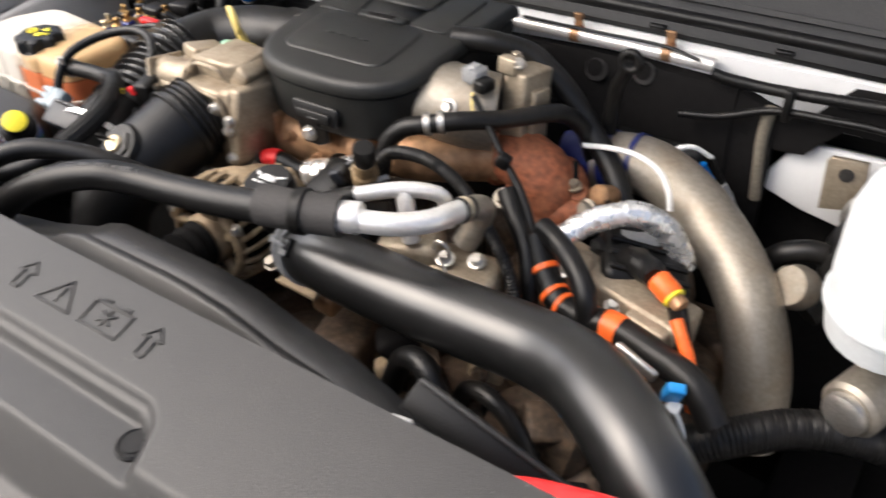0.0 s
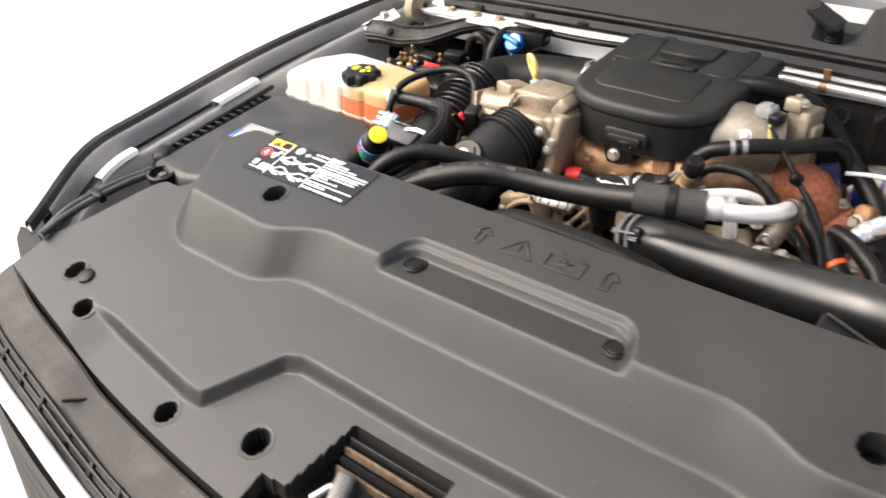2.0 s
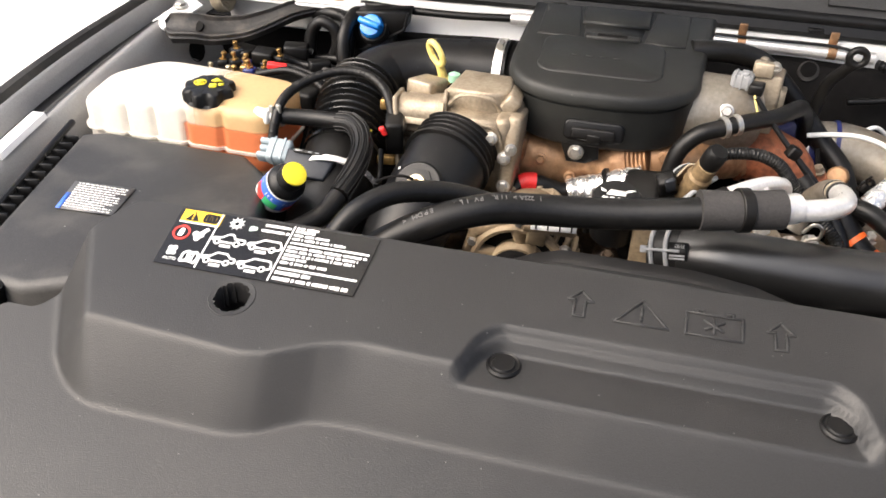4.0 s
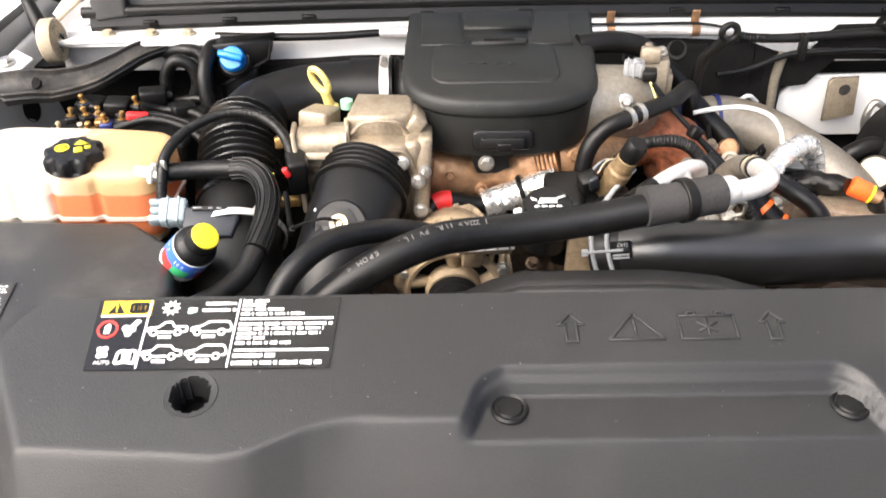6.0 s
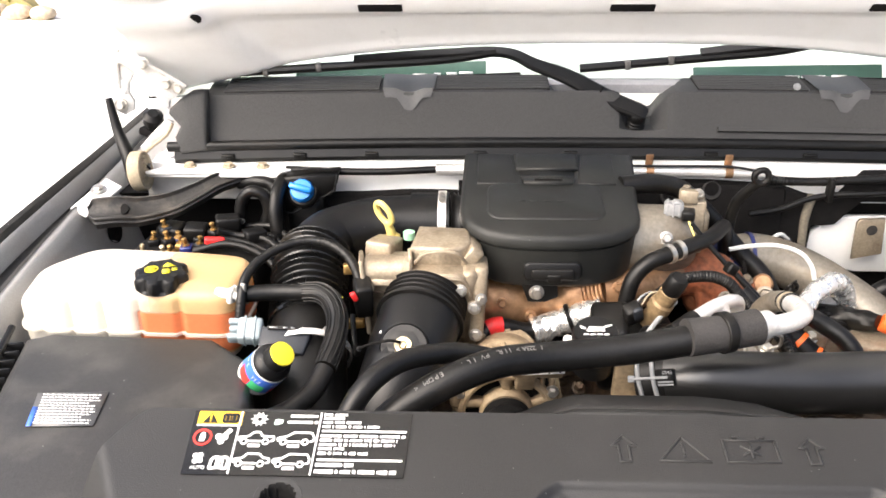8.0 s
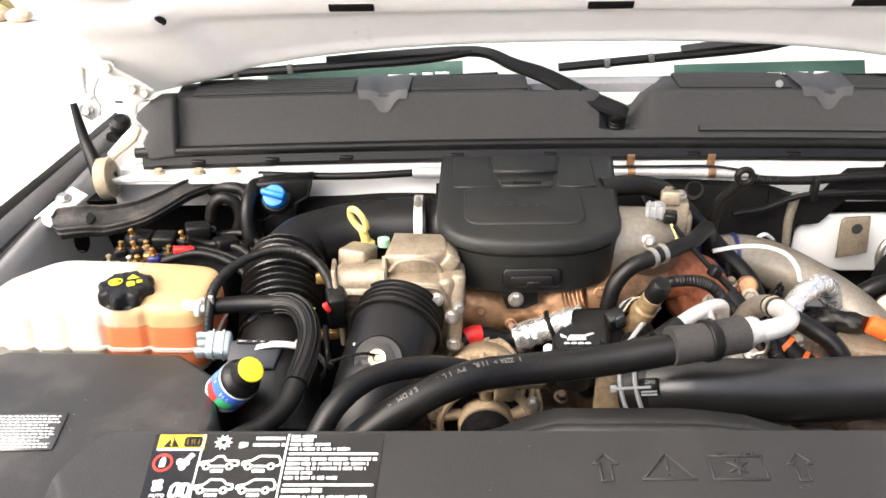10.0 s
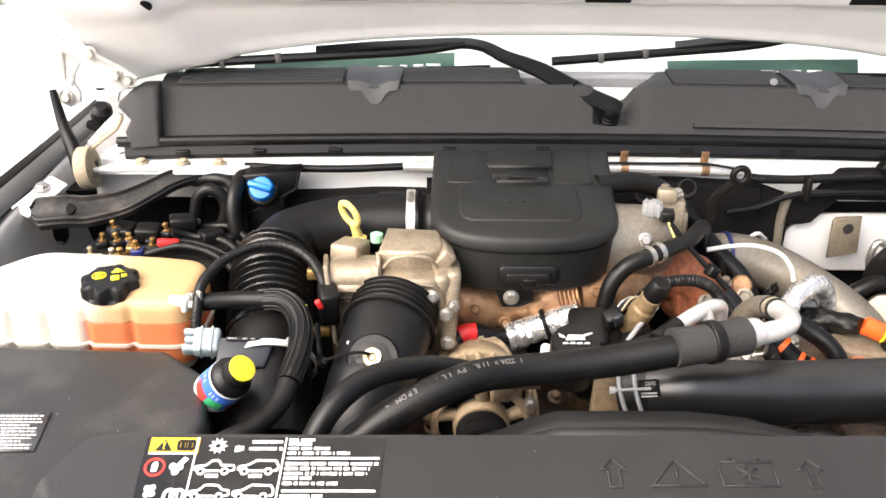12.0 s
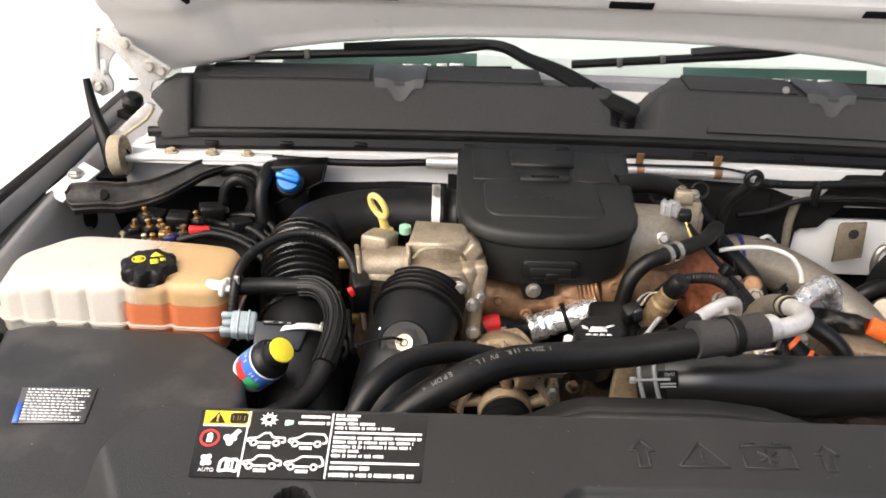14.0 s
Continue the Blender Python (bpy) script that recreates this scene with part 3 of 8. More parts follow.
for hx, hy, r in HOLES:
    z = shield_z(hx, hy)
    n = Vector((-(shield_z(hx + 0.01, hy) - shield_z(hx - 0.01, hy)) / 0.02, -(shield_z(hx, hy + 0.01) - shield_z(hx, hy - 0.01)) / 0.02, 1)).normalized()
    part("hole_collar", lathe([(r + 0.0055, -0.0008), (r + 0.0045, 0.0006), (r + 0.0005, 0.0002), (r - 0.0015, -0.004), (r - 0.002, -0.035), (r + 0.004, -0.035)], n, (hx, hy, z), 26, capped=False), SHIELD, shield)
    # Black disc closes the hole and paints the shade inside it.
    part("hole_shade", lathe([(r + 0.002, -0.036), (r + 0.002, -0.033)], n, (hx, hy, z), 16), DARK, shield)
for hx in (-0.130, 0.128):
    z = shield_z(hx, 0.197)
    part("push_pin", lathe([(0.0145, -0.003), (0.0145, 0.001), (0.0130, 0.0028), (0.0118, 0.0016), (0.0100, 0.0016), (0.0090, 0.003)], (0, -0.05, 1), (hx, 0.197, z), 28), BLACK, shield)
part("screw", lathe([(0.012, -0.002), (0.012, 0.003), (0.008, 0.005)], (0, -0.3, 1), (-0.558, 0.018, shield_z(-0.558, 0.018)), 18), BLACK, shield)


def on_shield(x, y, up=0.0):
    return Vector((x, y, shield_z(x, y) + up))


def stroke(bm, pts, w=0.0023, up=0.0015):
    """Raised line moulded into the shield."""
    for a, b in zip(pts, pts[1:]):
        a, b = on_shield(*a), on_shield(*b)
        d = (b - a).normalized()
        m = Matrix.Translation((a + b) / 2) @ d.to_track_quat("X", "Z").to_matrix().to_4x4()
        box(((b - a).length + w, w, 2 * up), m, 0.0005, bm, 1)


def icon(pts, cx, cy, s):
    bm = bmesh.new()
    for run in pts:
        stroke(bm, [(cx + px * s, cy + py * s * 0.78) for px, py in run])
    return bm


ARROW = [[(0, 1), (-0.62, 0.25), (-0.27, 0.25), (-0.27, -1), (0.27, -1), (0.27, 0.25), (0.62, 0.25), (0, 1)]]
TRIANGLE = [[(0, 1), (-1.3, -0.9), (1.3, -0.9), (0, 1)], [(0, 0.45), (0, -0.2)], [(0, -0.45), (0, -0.55)]]
BATTERY = [[(-1.35, 0.8), (-1.35, -0.9), (1.35, -0.9), (1.35, 0.8), (-1.35, 0.8)], [(-0.9, 0.8), (-0.9, 1.05), (-0.5, 1.05), (-0.5, 0.8)], [(0.5, 0.8), (0.5, 1.05), (0.9, 1.05), (0.9, 0.8)], [(-0.45, 0.3), (0.4, -0.35)], [(-0.4, -0.35), (0.45, 0.3)], [(0, 0.5), (0, -0.55)]]
for nm, shape, cx, s in (("arrow_emblem", ARROW, -0.078, 0.0165), ("triangle_emblem", TRIANGLE, -0.027, 0.0165), ("battery_emblem", BATTERY, 0.031, 0.0165), ("arrow_emblem", ARROW, 0.083, 0.0165)):
    part(nm, icon(shape, cx, 0.256, s), SHIELD, shield, "raised moulded symbol")

# latch seen through the opening of the shield
latch = thing("hood_latch", (-0.03, 0, 0.95), "dark greasy steel hood latch inside the shield opening", "latch")
part("backplate", box((0.17, 0.008, 0.10), pose(-0.012, 0.040, 1.01, -15), 0.003), BLACK, latch)
for k in range(4):
    part("rail", box((0.134, 0.004, 0.010), pose(-0.012, 0.026 - 0.008 * k, 1.050 - 0.007 * k, -15), 0.001), (BLACK, BLOCK, DARK, BLOCK)[k], latch)
part("crossbar", box((0.30, 0.05, 0.03), (-0.02, -0.02, 0.965), 0.006), BLOCK, latch, "grimy steel crossbar")
part("plate", slab([(-0.07, -0.045), (-0.06, 0.012), (-0.035, 0.012), (-0.03, -0.012), (0.02, -0.016), (0.026, 0.010), (0.05, 0.008), (0.052, -0.03), (0.0, -0.05)], 1.008, 1.014, None, 0.002), DULL, latch, "worn dark latch plate")
part("catch", box((0.022, 0.05, 0.03), pose(-0.052, -0.022, 1.024, 25, 10, 20), 0.006), DULL, latch)
part("lever", tube([(-0.075, -0.04, 1.025), (-0.06, -0.02, 1.034), (-0.035, -0.035, 1.03), (0.0, -0.04, 1.02)], 0.0035, 10), STEEL, latch)
part("spring", tube([(-0.03, -0.022, 1.028), (-0.01, -0.032, 1.03), (0.012, -0.045, 1.024)], ribs(0.007, 0.002, 12), 12, 12), STEEL, latch)
part("dark_well", box((0.05, 0.03, 0.004), (-0.006, -0.004, 1.004), 0.001), DARK, latch)
part("striker_cup", lathe([(0.016, 0), (0.018, 0.016), (0.011, 0.018), (0.009, 0.004)], (0, 0, 1), (0.030, -0.034, 1.006), 20), BLACK, latch)
part("front_stay", tube([(-0.115, -0.075, 1.0), (-0.06, -0.080, 1.006), (0.0, -0.080, 1.004), (0.08, -0.076, 1.0)], 0.005, 10), STEEL, latch)

# ---- service label on the shield ----
label = thing("service_label", (-0.36, 0.255, 1.19), "black service label with white pictograms and yellow warning", "label")


def lab(u, v, up=0.0009):
    """A point of the label: u across 0..1, v up 0..1."""
    x = -0.462 + 0.198 * u + 0.004 * (1 - v) * (1 - 2 * u)
    y = 0.222 + 0.066 * v
    return on_shield(x, y, up)


def patch(outline, up, bm=None, n=1):
    bm = bm or bmesh.new()
    lo = [bm.verts.new(lab(u, v, up - 0.0006)) for u, v in outline]
    hi = [bm.verts.new(lab(u, v, up)) for u, v in outline]
    k = len(outline)
    for i in range(k):
        bm.faces.new((lo[i], lo[(i + 1) % k], hi[(i + 1) % k], hi[i]))
    bm.faces.new(hi)
    bmesh.ops.recalc_face_normals(bm, faces=bm.faces)
    return bm


def rect(u0, v0, u1, v1):
    return [(u0, v0), (u1, v0), (u1, v1), (u0, v1)]


def line(bm, pts, w=0.006, up=0.0021):
    for (u0, v0), (u1, v1) in zip(pts, pts[1:]):
        dx, dy = (u1 - u0) * 3, v1 - v0
        k = math.hypot(dx, dy) or 1
        ox, oy = -dy / k * w * 1.1, dx / k * w * 3
        patch([(u0 - ox, v0 - oy), (u1 - ox, v1 - oy), (u1 + ox, v1 + oy), (u0 + ox, v0 + oy)], up, bm)
    return bm


def dot(bm, u, v, r, up=0.0021, k=14):
    return patch([(u + r * math.cos(2 * math.pi * i / k), v + 3 * r * math.sin(2 * math.pi * i / k)) for i in range(k)], up, bm)


part("backing", patch([(i / 12, 0) for i in range(13)] + [(1 - i / 12, 1) for i in range(13)], 0.0012), LABELBLACK, label)
part("yellow_panel", patch(rect(0.02, 0.76, 0.225, 0.985), 0.0018), LABELYELLOW, label, "amber warning panel")
bm = patch([(0.045, 0.79), (0.115, 0.79), (0.08, 0.955)], 0.0024)
part("warning_triangle", bm, LABELBLACK, label)
bm = patch([(0.0765, 0.848), (0.0835, 0.848), (0.0845, 0.915), (0.0755, 0.915)], 0.0028)
dot(bm, 0.080, 0.818, 0.0045, 0.0028, 8)
part("exclamation_mark", bm, LABELYELLOW, label)
bm = bmesh.new()
line(bm, [(0.14, 0.81), (0.205, 0.81), (0.205, 0.93), (0.14, 0.93), (0.14, 0.81)], 0.006, 0.0024)
line(bm, [(0.172, 0.815), (0.172, 0.925)], 0.004, 0.0024)
for v in (0.845, 0.870, 0.895):
    line(bm, [(0.150, v), (0.165, v)], 0.0035, 0.0024)
    line(bm, [(0.179, v), (0.195, v)], 0.0035, 0.0024)
part("book_pictogram", bm, LABELBLACK, label, kind="stuff")
bm = bmesh.new()
for i in range(24):
    a, b = 2 * math.pi * i / 24, 2 * math.pi * (i + 1) / 24
    patch([(0.06 + r * math.cos(c), 0.565 + 3 * r * math.sin(c)) for r, c in ((0.044, a), (0.044, b), (0.034, b), (0.034, a))], 0.0018, bm)
part("prohibition_ring", bm, LABELRED, label, "red ring")
ink = bmesh.new()
patch([(0.047, 0.50), (0.070, 0.50), (0.074, 0.57), (0.070, 0.63), (0.058, 0.64), (0.048, 0.60)], 0.0021, ink)
part("hand_pictogram", ink, INK, label)
ink = bmesh.new()
dot(ink, 0.148, 0.50, 0.016)
dot(ink, 0.135, 0.57, 0.016)
dot(ink, 0.165, 0.56, 0.014)
line(ink, [(0.15, 0.55), (0.185, 0.69)], 0.010)
part("fan_pictogram", ink, INK, label)
ink = bmesh.new()
for u, v in ((0.050, 0.27), (0.072, 0.28), (0.052, 0.19), (0.074, 0.20)):
    dot(ink, u, v, 0.013)
dot(ink, 0.062, 0.235, 0.010)
part("fan_pictogram", ink, INK, label)
ink = bmesh.new()
line(ink, [(0.122, 0.08), (0.126, 0.22), (0.143, 0.26), (0.165, 0.24), (0.188, 0.26), (0.203, 0.22), (0.199, 0.08), (0.16, 0.10), (0.122, 0.08)], 0.006)
for u in (0.150, 0.163, 0.178):
    line(ink, [(u, 0.11), (u, 0.23)], 0.004)
part("book_outline", ink, INK, label, kind="stuff")
for pts_ in ([(0.02, 0.755), (0.215, 0.755)], [(0.218, 0.985), (0.212, 0.01)], [(0.585, 0.985), (0.582, 0.01)]):
    part("divider", line(bmesh.new(), pts_, 0.0035), INK, label)
ink = bmesh.new()
for i in range(20):
    a, b = 2 * math.pi * i / 20, 2 * math.pi * (i + 1) / 20
    patch([(0.305 + r * math.cos(c), 0.865 + 3 * r * math.sin(c)) for r, c in ((0.027, a), (0.027, b), (0.012, b), (0.012, a))], 0.0021, ink)
for i in range(10):
    a = 2 * math.pi * i / 10
    patch([(0.305 + r * math.cos(a + d), 0.865 + 3 * r * math.sin(a + d)) for r, d in ((0.026, -0.22), (0.040, 0.0), (0.026, 0.22))], 0.0021, ink)
part("sun_pictogram", ink, INK, label)


def word_row(name, u0, u1, v, h=0.040, gaps=5.0):
    """A row of small unreadable print."""
    b = bmesh.new()
    u, n = u0, 0
    while u < u1:
        w = 0.0045 + 0.004 * random.random()
        t = h * (0.75 + 0.4 * random.random())
        patch(rect(u, v - t / 2, min(u + w, u1), v + t / 2), 0.0021, b)
        n += 1
        u += w + (0.0095 if n % (5 + int(3 * random.random())) == 0 else 0.0016)
    part(name, b, INK, label, kind="stuff")


part("pale_mark", line(bmesh.new(), [(0.385, 0.78), (0.385, 0.86), (0.405, 0.80), (0.405, 0.86)], 0.008), mat("pale_green_print", (0.62, 0.80, 0.70), 0.5), label, "pale green mark")
word_row("small_print", 0.445, 0.575, 0.925)
word_row("small_print", 0.435, 0.575, 0.825)
for v, end in ((0.955, 0.705), (0.897, 0.694), (0.830, 0.773), (0.762, 0.86), (0.612, 0.985), (0.545, 0.95), (0.475, 0.945), (0.412, 0.715), (0.340, 0.825), (0.165, 0.77), (0.065, 0.965)):
    word_row("small_print", 0.598, end, v, 0.052 if v < 0.2 else 0.040)
for v in (0.69, 0.24):
    part("rule", line(bmesh.new(), [(0.60, v), (0.985, v)], 0.0045), INK, label)


def truck_icon(u, v, shape):
    b = bmesh.new()
    s, t = 0.165, 0.20
    body = {"pickup": [(0.06, 0.25), (0.0, 0.32), (0.02, 0.50), (0.28, 0.58), (0.42, 0.92), (0.58, 0.92), (0.66, 0.60), (0.98, 0.58), (1.0, 0.28), (0.90, 0.22)],
            "crew": [(0.06, 0.25), (0.0, 0.32), (0.02, 0.50), (0.24, 0.58), (0.38, 0.94), (0.70, 0.92), (0.82, 0.62), (0.98, 0.58), (1.0, 0.28), (0.90, 0.22)],
            "wagon": [(0.06, 0.25), (0.0, 0.32), (0.02, 0.50), (0.24, 0.60), (0.44, 0.94), (0.92, 0.92), (1.0, 0.60), (1.0, 0.28), (0.90, 0.22)]}[shape]
    line(b, [(u + s * px, v + t * py) for px, py in body], 0.0042)
    line(b, [(u + s * 0.27, v + t * 0.2), (u + s * 0.64, v + t * 0.2)], 0.0042)
    for wx in (0.17, 0.77):
        line(b, [(u + s * wx + 0.0135 * math.cos(2 * math.pi * i / 12), v + 0.035 + 0.040 * math.sin(2 * math.pi * i / 12)) for i in range(13)], 0.0042)
    x = u + s * 0.30
    for k in range(5):
        w = 0.008 + 0.003 * (k % 2)
        patch(rect(x, v - 0.05, x + w, v - 0.005), 0.0021, b)
        x += w + 0.002
    return b


for u, v, kind_ in ((0.225, 0.47, "pickup"), (0.405, 0.47, "wagon"), (0.222, 0.13, "crew"), (0.402, 0.13, "wagon")):
    part("vehicle_pictogram", truck_icon(u, v, kind_), INK, label)
p0, p1 = lab(0.035, 0.075, 0.0016), lab(0.105, 0.075, 0.0016)
ex = (p1 - p0).normalized()
ey = (lab(0.035, 0.2, 0.0016) - p0).normalized()
mm = Matrix.Translation(p0) @ Matrix((ex, ey, ex.cross(ey))).transposed().to_4x4()
part("auto_lettering", letters("AUTO", 0.0046, mm), INK, label)

# ---- firewall and cowl ----
def extrude_x(profile, x0, x1, n=1, bow=None, bm=None, close=False):
    """Carries a (y, z) profile along x; bow(x) gives a shift (dy, dz)."""
    bm = bm or bmesh.new()
    rows = []
    for i in range(n + 1):
        x = x0 + (x1 - x0) * i / n
        dy, dz = bow(x) if bow else (0, 0)
        rows.append([bm.verts.new((x, y + dy, z + dz)) for y, z in profile])
    k = len(profile)
    for a, b in zip(rows, rows[1:]):
        for j in range(k if close else k - 1):
            bm.faces.new((a[j], a[(j + 1) % k], b[(j + 1) % k], b[j]))
    if close:
        bm.faces.new(rows[0][::-1])
        bm.faces.new(rows[-1])
    bmesh.ops.recalc_face_normals(bm, faces=bm.faces)
    return bm


firewall = thing("firewall", (0, 1.0, 0.5), "firewall with white painted upper ledge and black insulation", "firewall", kind="structure")
part("insulation", extrude_x([(1.005, 1.135), (1.03, 1.10), (1.03, 0.9), (1.0, 0.5), (1.08, 0.5), (1.08, 1.135)], -0.86, 0.86, 30, lambda x: (0.015 * math.sin(9 * x), 0), close=True), DARK, firewall, "black sound insulation")
part("dash_mat", extrude_x([(0.974, 1.163), (0.968, 1.155), (0.968, 1.0), (0.99, 1.0), (0.99, 1.166)], -0.235, 0.30, 20, lambda x: (0.004 * math.sin(21 * x), 0.004 * math.sin(13 * x)), close=True), DARK, firewall, "black rubber dash mat")
part("dash_mat", extrude_x([(0.974, 1.143), (0.968, 1.135), (0.968, 1.0), (0.99, 1.0), (0.99, 1.146)], -0.50, -0.236, 12, lambda x: (0.004 * math.sin(21 * x), 0.003 * math.sin(17 * x)), close=True), DARK, firewall, "black rubber dash mat")
part("upper_ledge", extrude_x([(0.988, 1.128), (0.988, 1.192), (1.004, 1.198), (1.03, 1.198), (1.03, 1.128)], -0.75, 0.86, 20, close=True), PAINT, firewall, "white painted ledge")
# Body-colour panel given the grey material to put its shade in the colour.
part("corner_panel", extrude_x([(0.978, 1.180), (0.974, 1.172), (0.974, 1.135), (0.99, 1.135), (0.99, 1.180)], -0.76, -0.502, 10, close=True), GREYPAINT, firewall, "body-colour corner panel, greyed to stand in for shade")
part("dash_mat", extrude_x([(0.976, 1.150), (0.970, 1.142), (0.970, 0.98), (0.99, 0.98), (0.99, 1.150)], 0.295, 0.352, 6, lambda x: (0.003 * math.sin(30 * x), -0.16 * (x - 0.295)), close=True), DARK, firewall)
part("side_mat", extrude_x([(0.974, 1.158), (0.968, 1.150), (0.968, 1.112), (0.99, 1.112), (0.99, 1.161)], 0.302, 0.84, 30, lambda x: (0.003 * math.sin(21 * x), -0.018 * smooth(0.29, 0.36, x) + 0.044 * smooth(0.385, 0.43, x)), close=True), DARK, firewall)
for x, z in ((0.113, 1.147), (0.180, 1.157)):
    grommet = part("grommet", lathe([(0.013, -0.004), (0.0155, -0.002), (0.0155, 0.001), (0.0140, 0.003)], (0, -1, 0.15), (x, 0.9665, z), 24), SLEEVE, firewall, "dull grey grommet in the insulation")
    # Black disc paints the shade inside the grommet.
    part("opening", lathe([(0.0115, -0.001), (0.0115, 0.0040)], (0, -1, 0.15), (x - 0.001, 0.9665, z + 0.0035), 20), DARK, grommet)
bm = bmesh.new()
for x, w, h in ((-0.08, 0.20, 0.10), (0.20, 0.16, 0.13), (-0.30, 0.14, 0.10)):
    box((w, 0.05, h), (x, 0.975, 1.075 - h / 2), 0.015, bm)
part("padding", bm, BLACK, firewall, "lumpy black padding")

cowl = thing("cowl", (0, 1.05, 1.2), "weathered dark grey plastic cowl below the windshield", "cowl")
arch = lambda x: (0.012 - 0.03 * x * x, 0.006 - 0.012 * x * x)
bm = bmesh.new()
rows = []
for i in range(153):
    x = -0.66 + 0.01 * i
    dip = smooth(0.115, 0.085, x) * smooth(0.025, 0.055, x)
    well = smooth(-0.10, -0.05, x) * smooth(0.150, 0.095, x)
    dy, dz = arch(x)
    rows.append([bm.verts.new((x, y + dy + 0.035 * dip * k, z + dz - 0.055 * dip * k - (0.034 * well if y > 1.05 else 0))) for y, z, k in ((0.998, 1.212, 0), (1.002, 1.222, 0), (1.008, 1.24, 0.1), (1.021, 1.280, 0.9), (1.025, 1.2935, 1), (1.0265, 1.2965, 1), (1.030, 1.2975, 1), (1.10, 1.302, 0.6), (1.15, 1.27, 0))])
for a_, b_ in zip(rows, rows[1:]):
    for k in range(8):
        bm.faces.new((a_[k], a_[k + 1], b_[k + 1], b_[k]))
bmesh.ops.recalc_face_normals(bm, faces=bm.faces)
part("face", bm, COWL, cowl)
part("lower_channel", extrude_x([(0.986, 1.193), (0.984, 1.200), (0.990, 1.214), (1.0, 1.216), (1.012, 1.20)], -0.71, 0.86, 40, arch), RUBBER, cowl, "black rubber channel")
part("seal", tube([(x, 0.992 + arch(x)[0], 1.220 + arch(x)[1]) for x in (-0.72, -0.5, -0.25, 0, 0.25, 0.5, 0.86)], 0.0085, 12, 8), RUBBER, cowl, "black rubber bulb seal")
bm = bmesh.new()
for k in range(8):
    for x0, x1 in ((-0.63, -0.37), (-0.275, -0.085), (0.16, 0.34), (0.44, 0.80)):
        y = 1.036 + 0.0082 * k
        extrude_x([(y, 1.298 + 0.0008 * k), (y + 0.0005, 1.3018 + 0.0008 * k), (y + 0.0040, 1.3022 + 0.0008 * k), (y + 0.0045, 1.298 + 0.0008 * k)], x0, x1, 10, arch, bm)
part("louvres", bm, COWL, cowl, "fine raised louvres", "stuff")
# Black sheet under the slats paints the shade between them; nothing is cut.
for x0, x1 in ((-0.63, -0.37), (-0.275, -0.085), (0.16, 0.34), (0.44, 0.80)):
    part("vent_shade", extrude_x([(1.036, 1.297), (1.036, 1.2992), (1.10, 1.3034), (1.10, 1.300)], x0, x1, 8, arch, close=True), DARK, cowl, "dark sheet standing in for shade between the louvres")
SKYGREY = mat("sky_reflection_grey", (0.30, 0.30, 0.31), 0.4, grain=300, vary=0.08, bump=0.05)
# Cowl grey made paler so the colour carries light reflected in the notches.
NOTCHLIT = mat("lit_notch_grey", (0.080, 0.080, 0.081), 0.5, grain=500, vary=0.1, bump=0.1)
for x in (-0.32, 0.393):
    dy, dz = arch(x)
    bm = bmesh.new()
    rows = []
    for k in range(13):
        u = -1 + k / 6
        d = smooth(0.62, 0.12, abs(u - 0.05))
        rows.append([bm.verts.new((x + u * wdt, y + dy - 0.005 * d * f, z + dz - 0.022 * d * f - 0.0035 * d * g)) for wdt, y, z, f, g in ((0.038, 1.0205, 1.2895, 0.95, 0), (0.040, 1.0235, 1.2975, 0.7, 0), (0.042, 1.028, 1.3035, 0.2, 0.6), (0.044, 1.060, 1.3060, 0, 1.0), (0.046, 1.104, 1.3090, 0, 0.5))])
    for a_, b_ in zip(rows, rows[1:]):
        for j in range(4):
            bm.faces.new((a_[j], a_[j + 1], b_[j + 1], b_[j]))
    bmesh.ops.recalc_face_normals(bm, faces=bm.faces)
    part("drain_notch", bm, NOTCHLIT, cowl, "moulded notch, paler to stand in for reflected light")
# Added strip; its pale grey paints the sky reflection at the glass foot.
part("rear_sky_strip", extrude_x([(1.095, 1.300), (1.104, 1.306), (1.124, 1.303), (1.124, 1.285), (1.095, 1.285)], -0.62, 0.84, 24, lambda x: (-0.03 * x * x, -0.012 * x * x), close=True), SKYGREY, cowl, "pale grey strip added for sky reflected at the glass foot")
part("end_flap", slab([(-0.714, 1.274), (-0.712, 1.282), (-0.694, 1.297), (-0.677, 1.3065), (-0.652, 1.3075), (-0.652, 1.215), (-0.699, 1.210), (-0.706, 1.236), (-0.696, 1.254)], 0, 0.03, Matrix(((1, 0, 0, 0), (0, 0.22, -1, 0.742), (0, 1, 0, 0), (0, 0, 0, 1))), 0.006), COWL, cowl)
for x in (-0.62, -0.5, -0.38, -0.2, -0.05, 0.18, 0.34, 0.5):
    part("clip", box((0.022, 0.008, 0.006), (x, 0.984 + arch(x)[0], 1.2045 + arch(x)[1]), 0.002), BLACK, cowl)
part("trim_pin", lathe([(0.006, 0), (0.006, 0.002), (0.003, 0.004)], (0, -0.8, 0.5), (0.315, 1.035, 1.312), 14), GREYPL, cowl, "pale push pin")
part("raised_strip", extrude_x([(1.003, 1.236), (0.997, 1.240), (0.999, 1.246), (1.006, 1.244)], 0.19, 0.80, 10, arch, close=True), COWL, cowl)

# windshield, dash behind it
windshield = thing("windshield", (0, 1.2, 1.3), "green-tinted windshield glass behind the cowl", "windshield", kind="structure")
wn_ = extrude_x([(1.11, 1.288), (1.80, 1.80), (1.795, 1.805), (1.105, 1.293)], -0.76, 0.80, 16, lambda x: (-0.12 * x * x, 0), close=True)
wp = part("pane", wn_, GLASS, windshield)
wp.visible_shadow = False
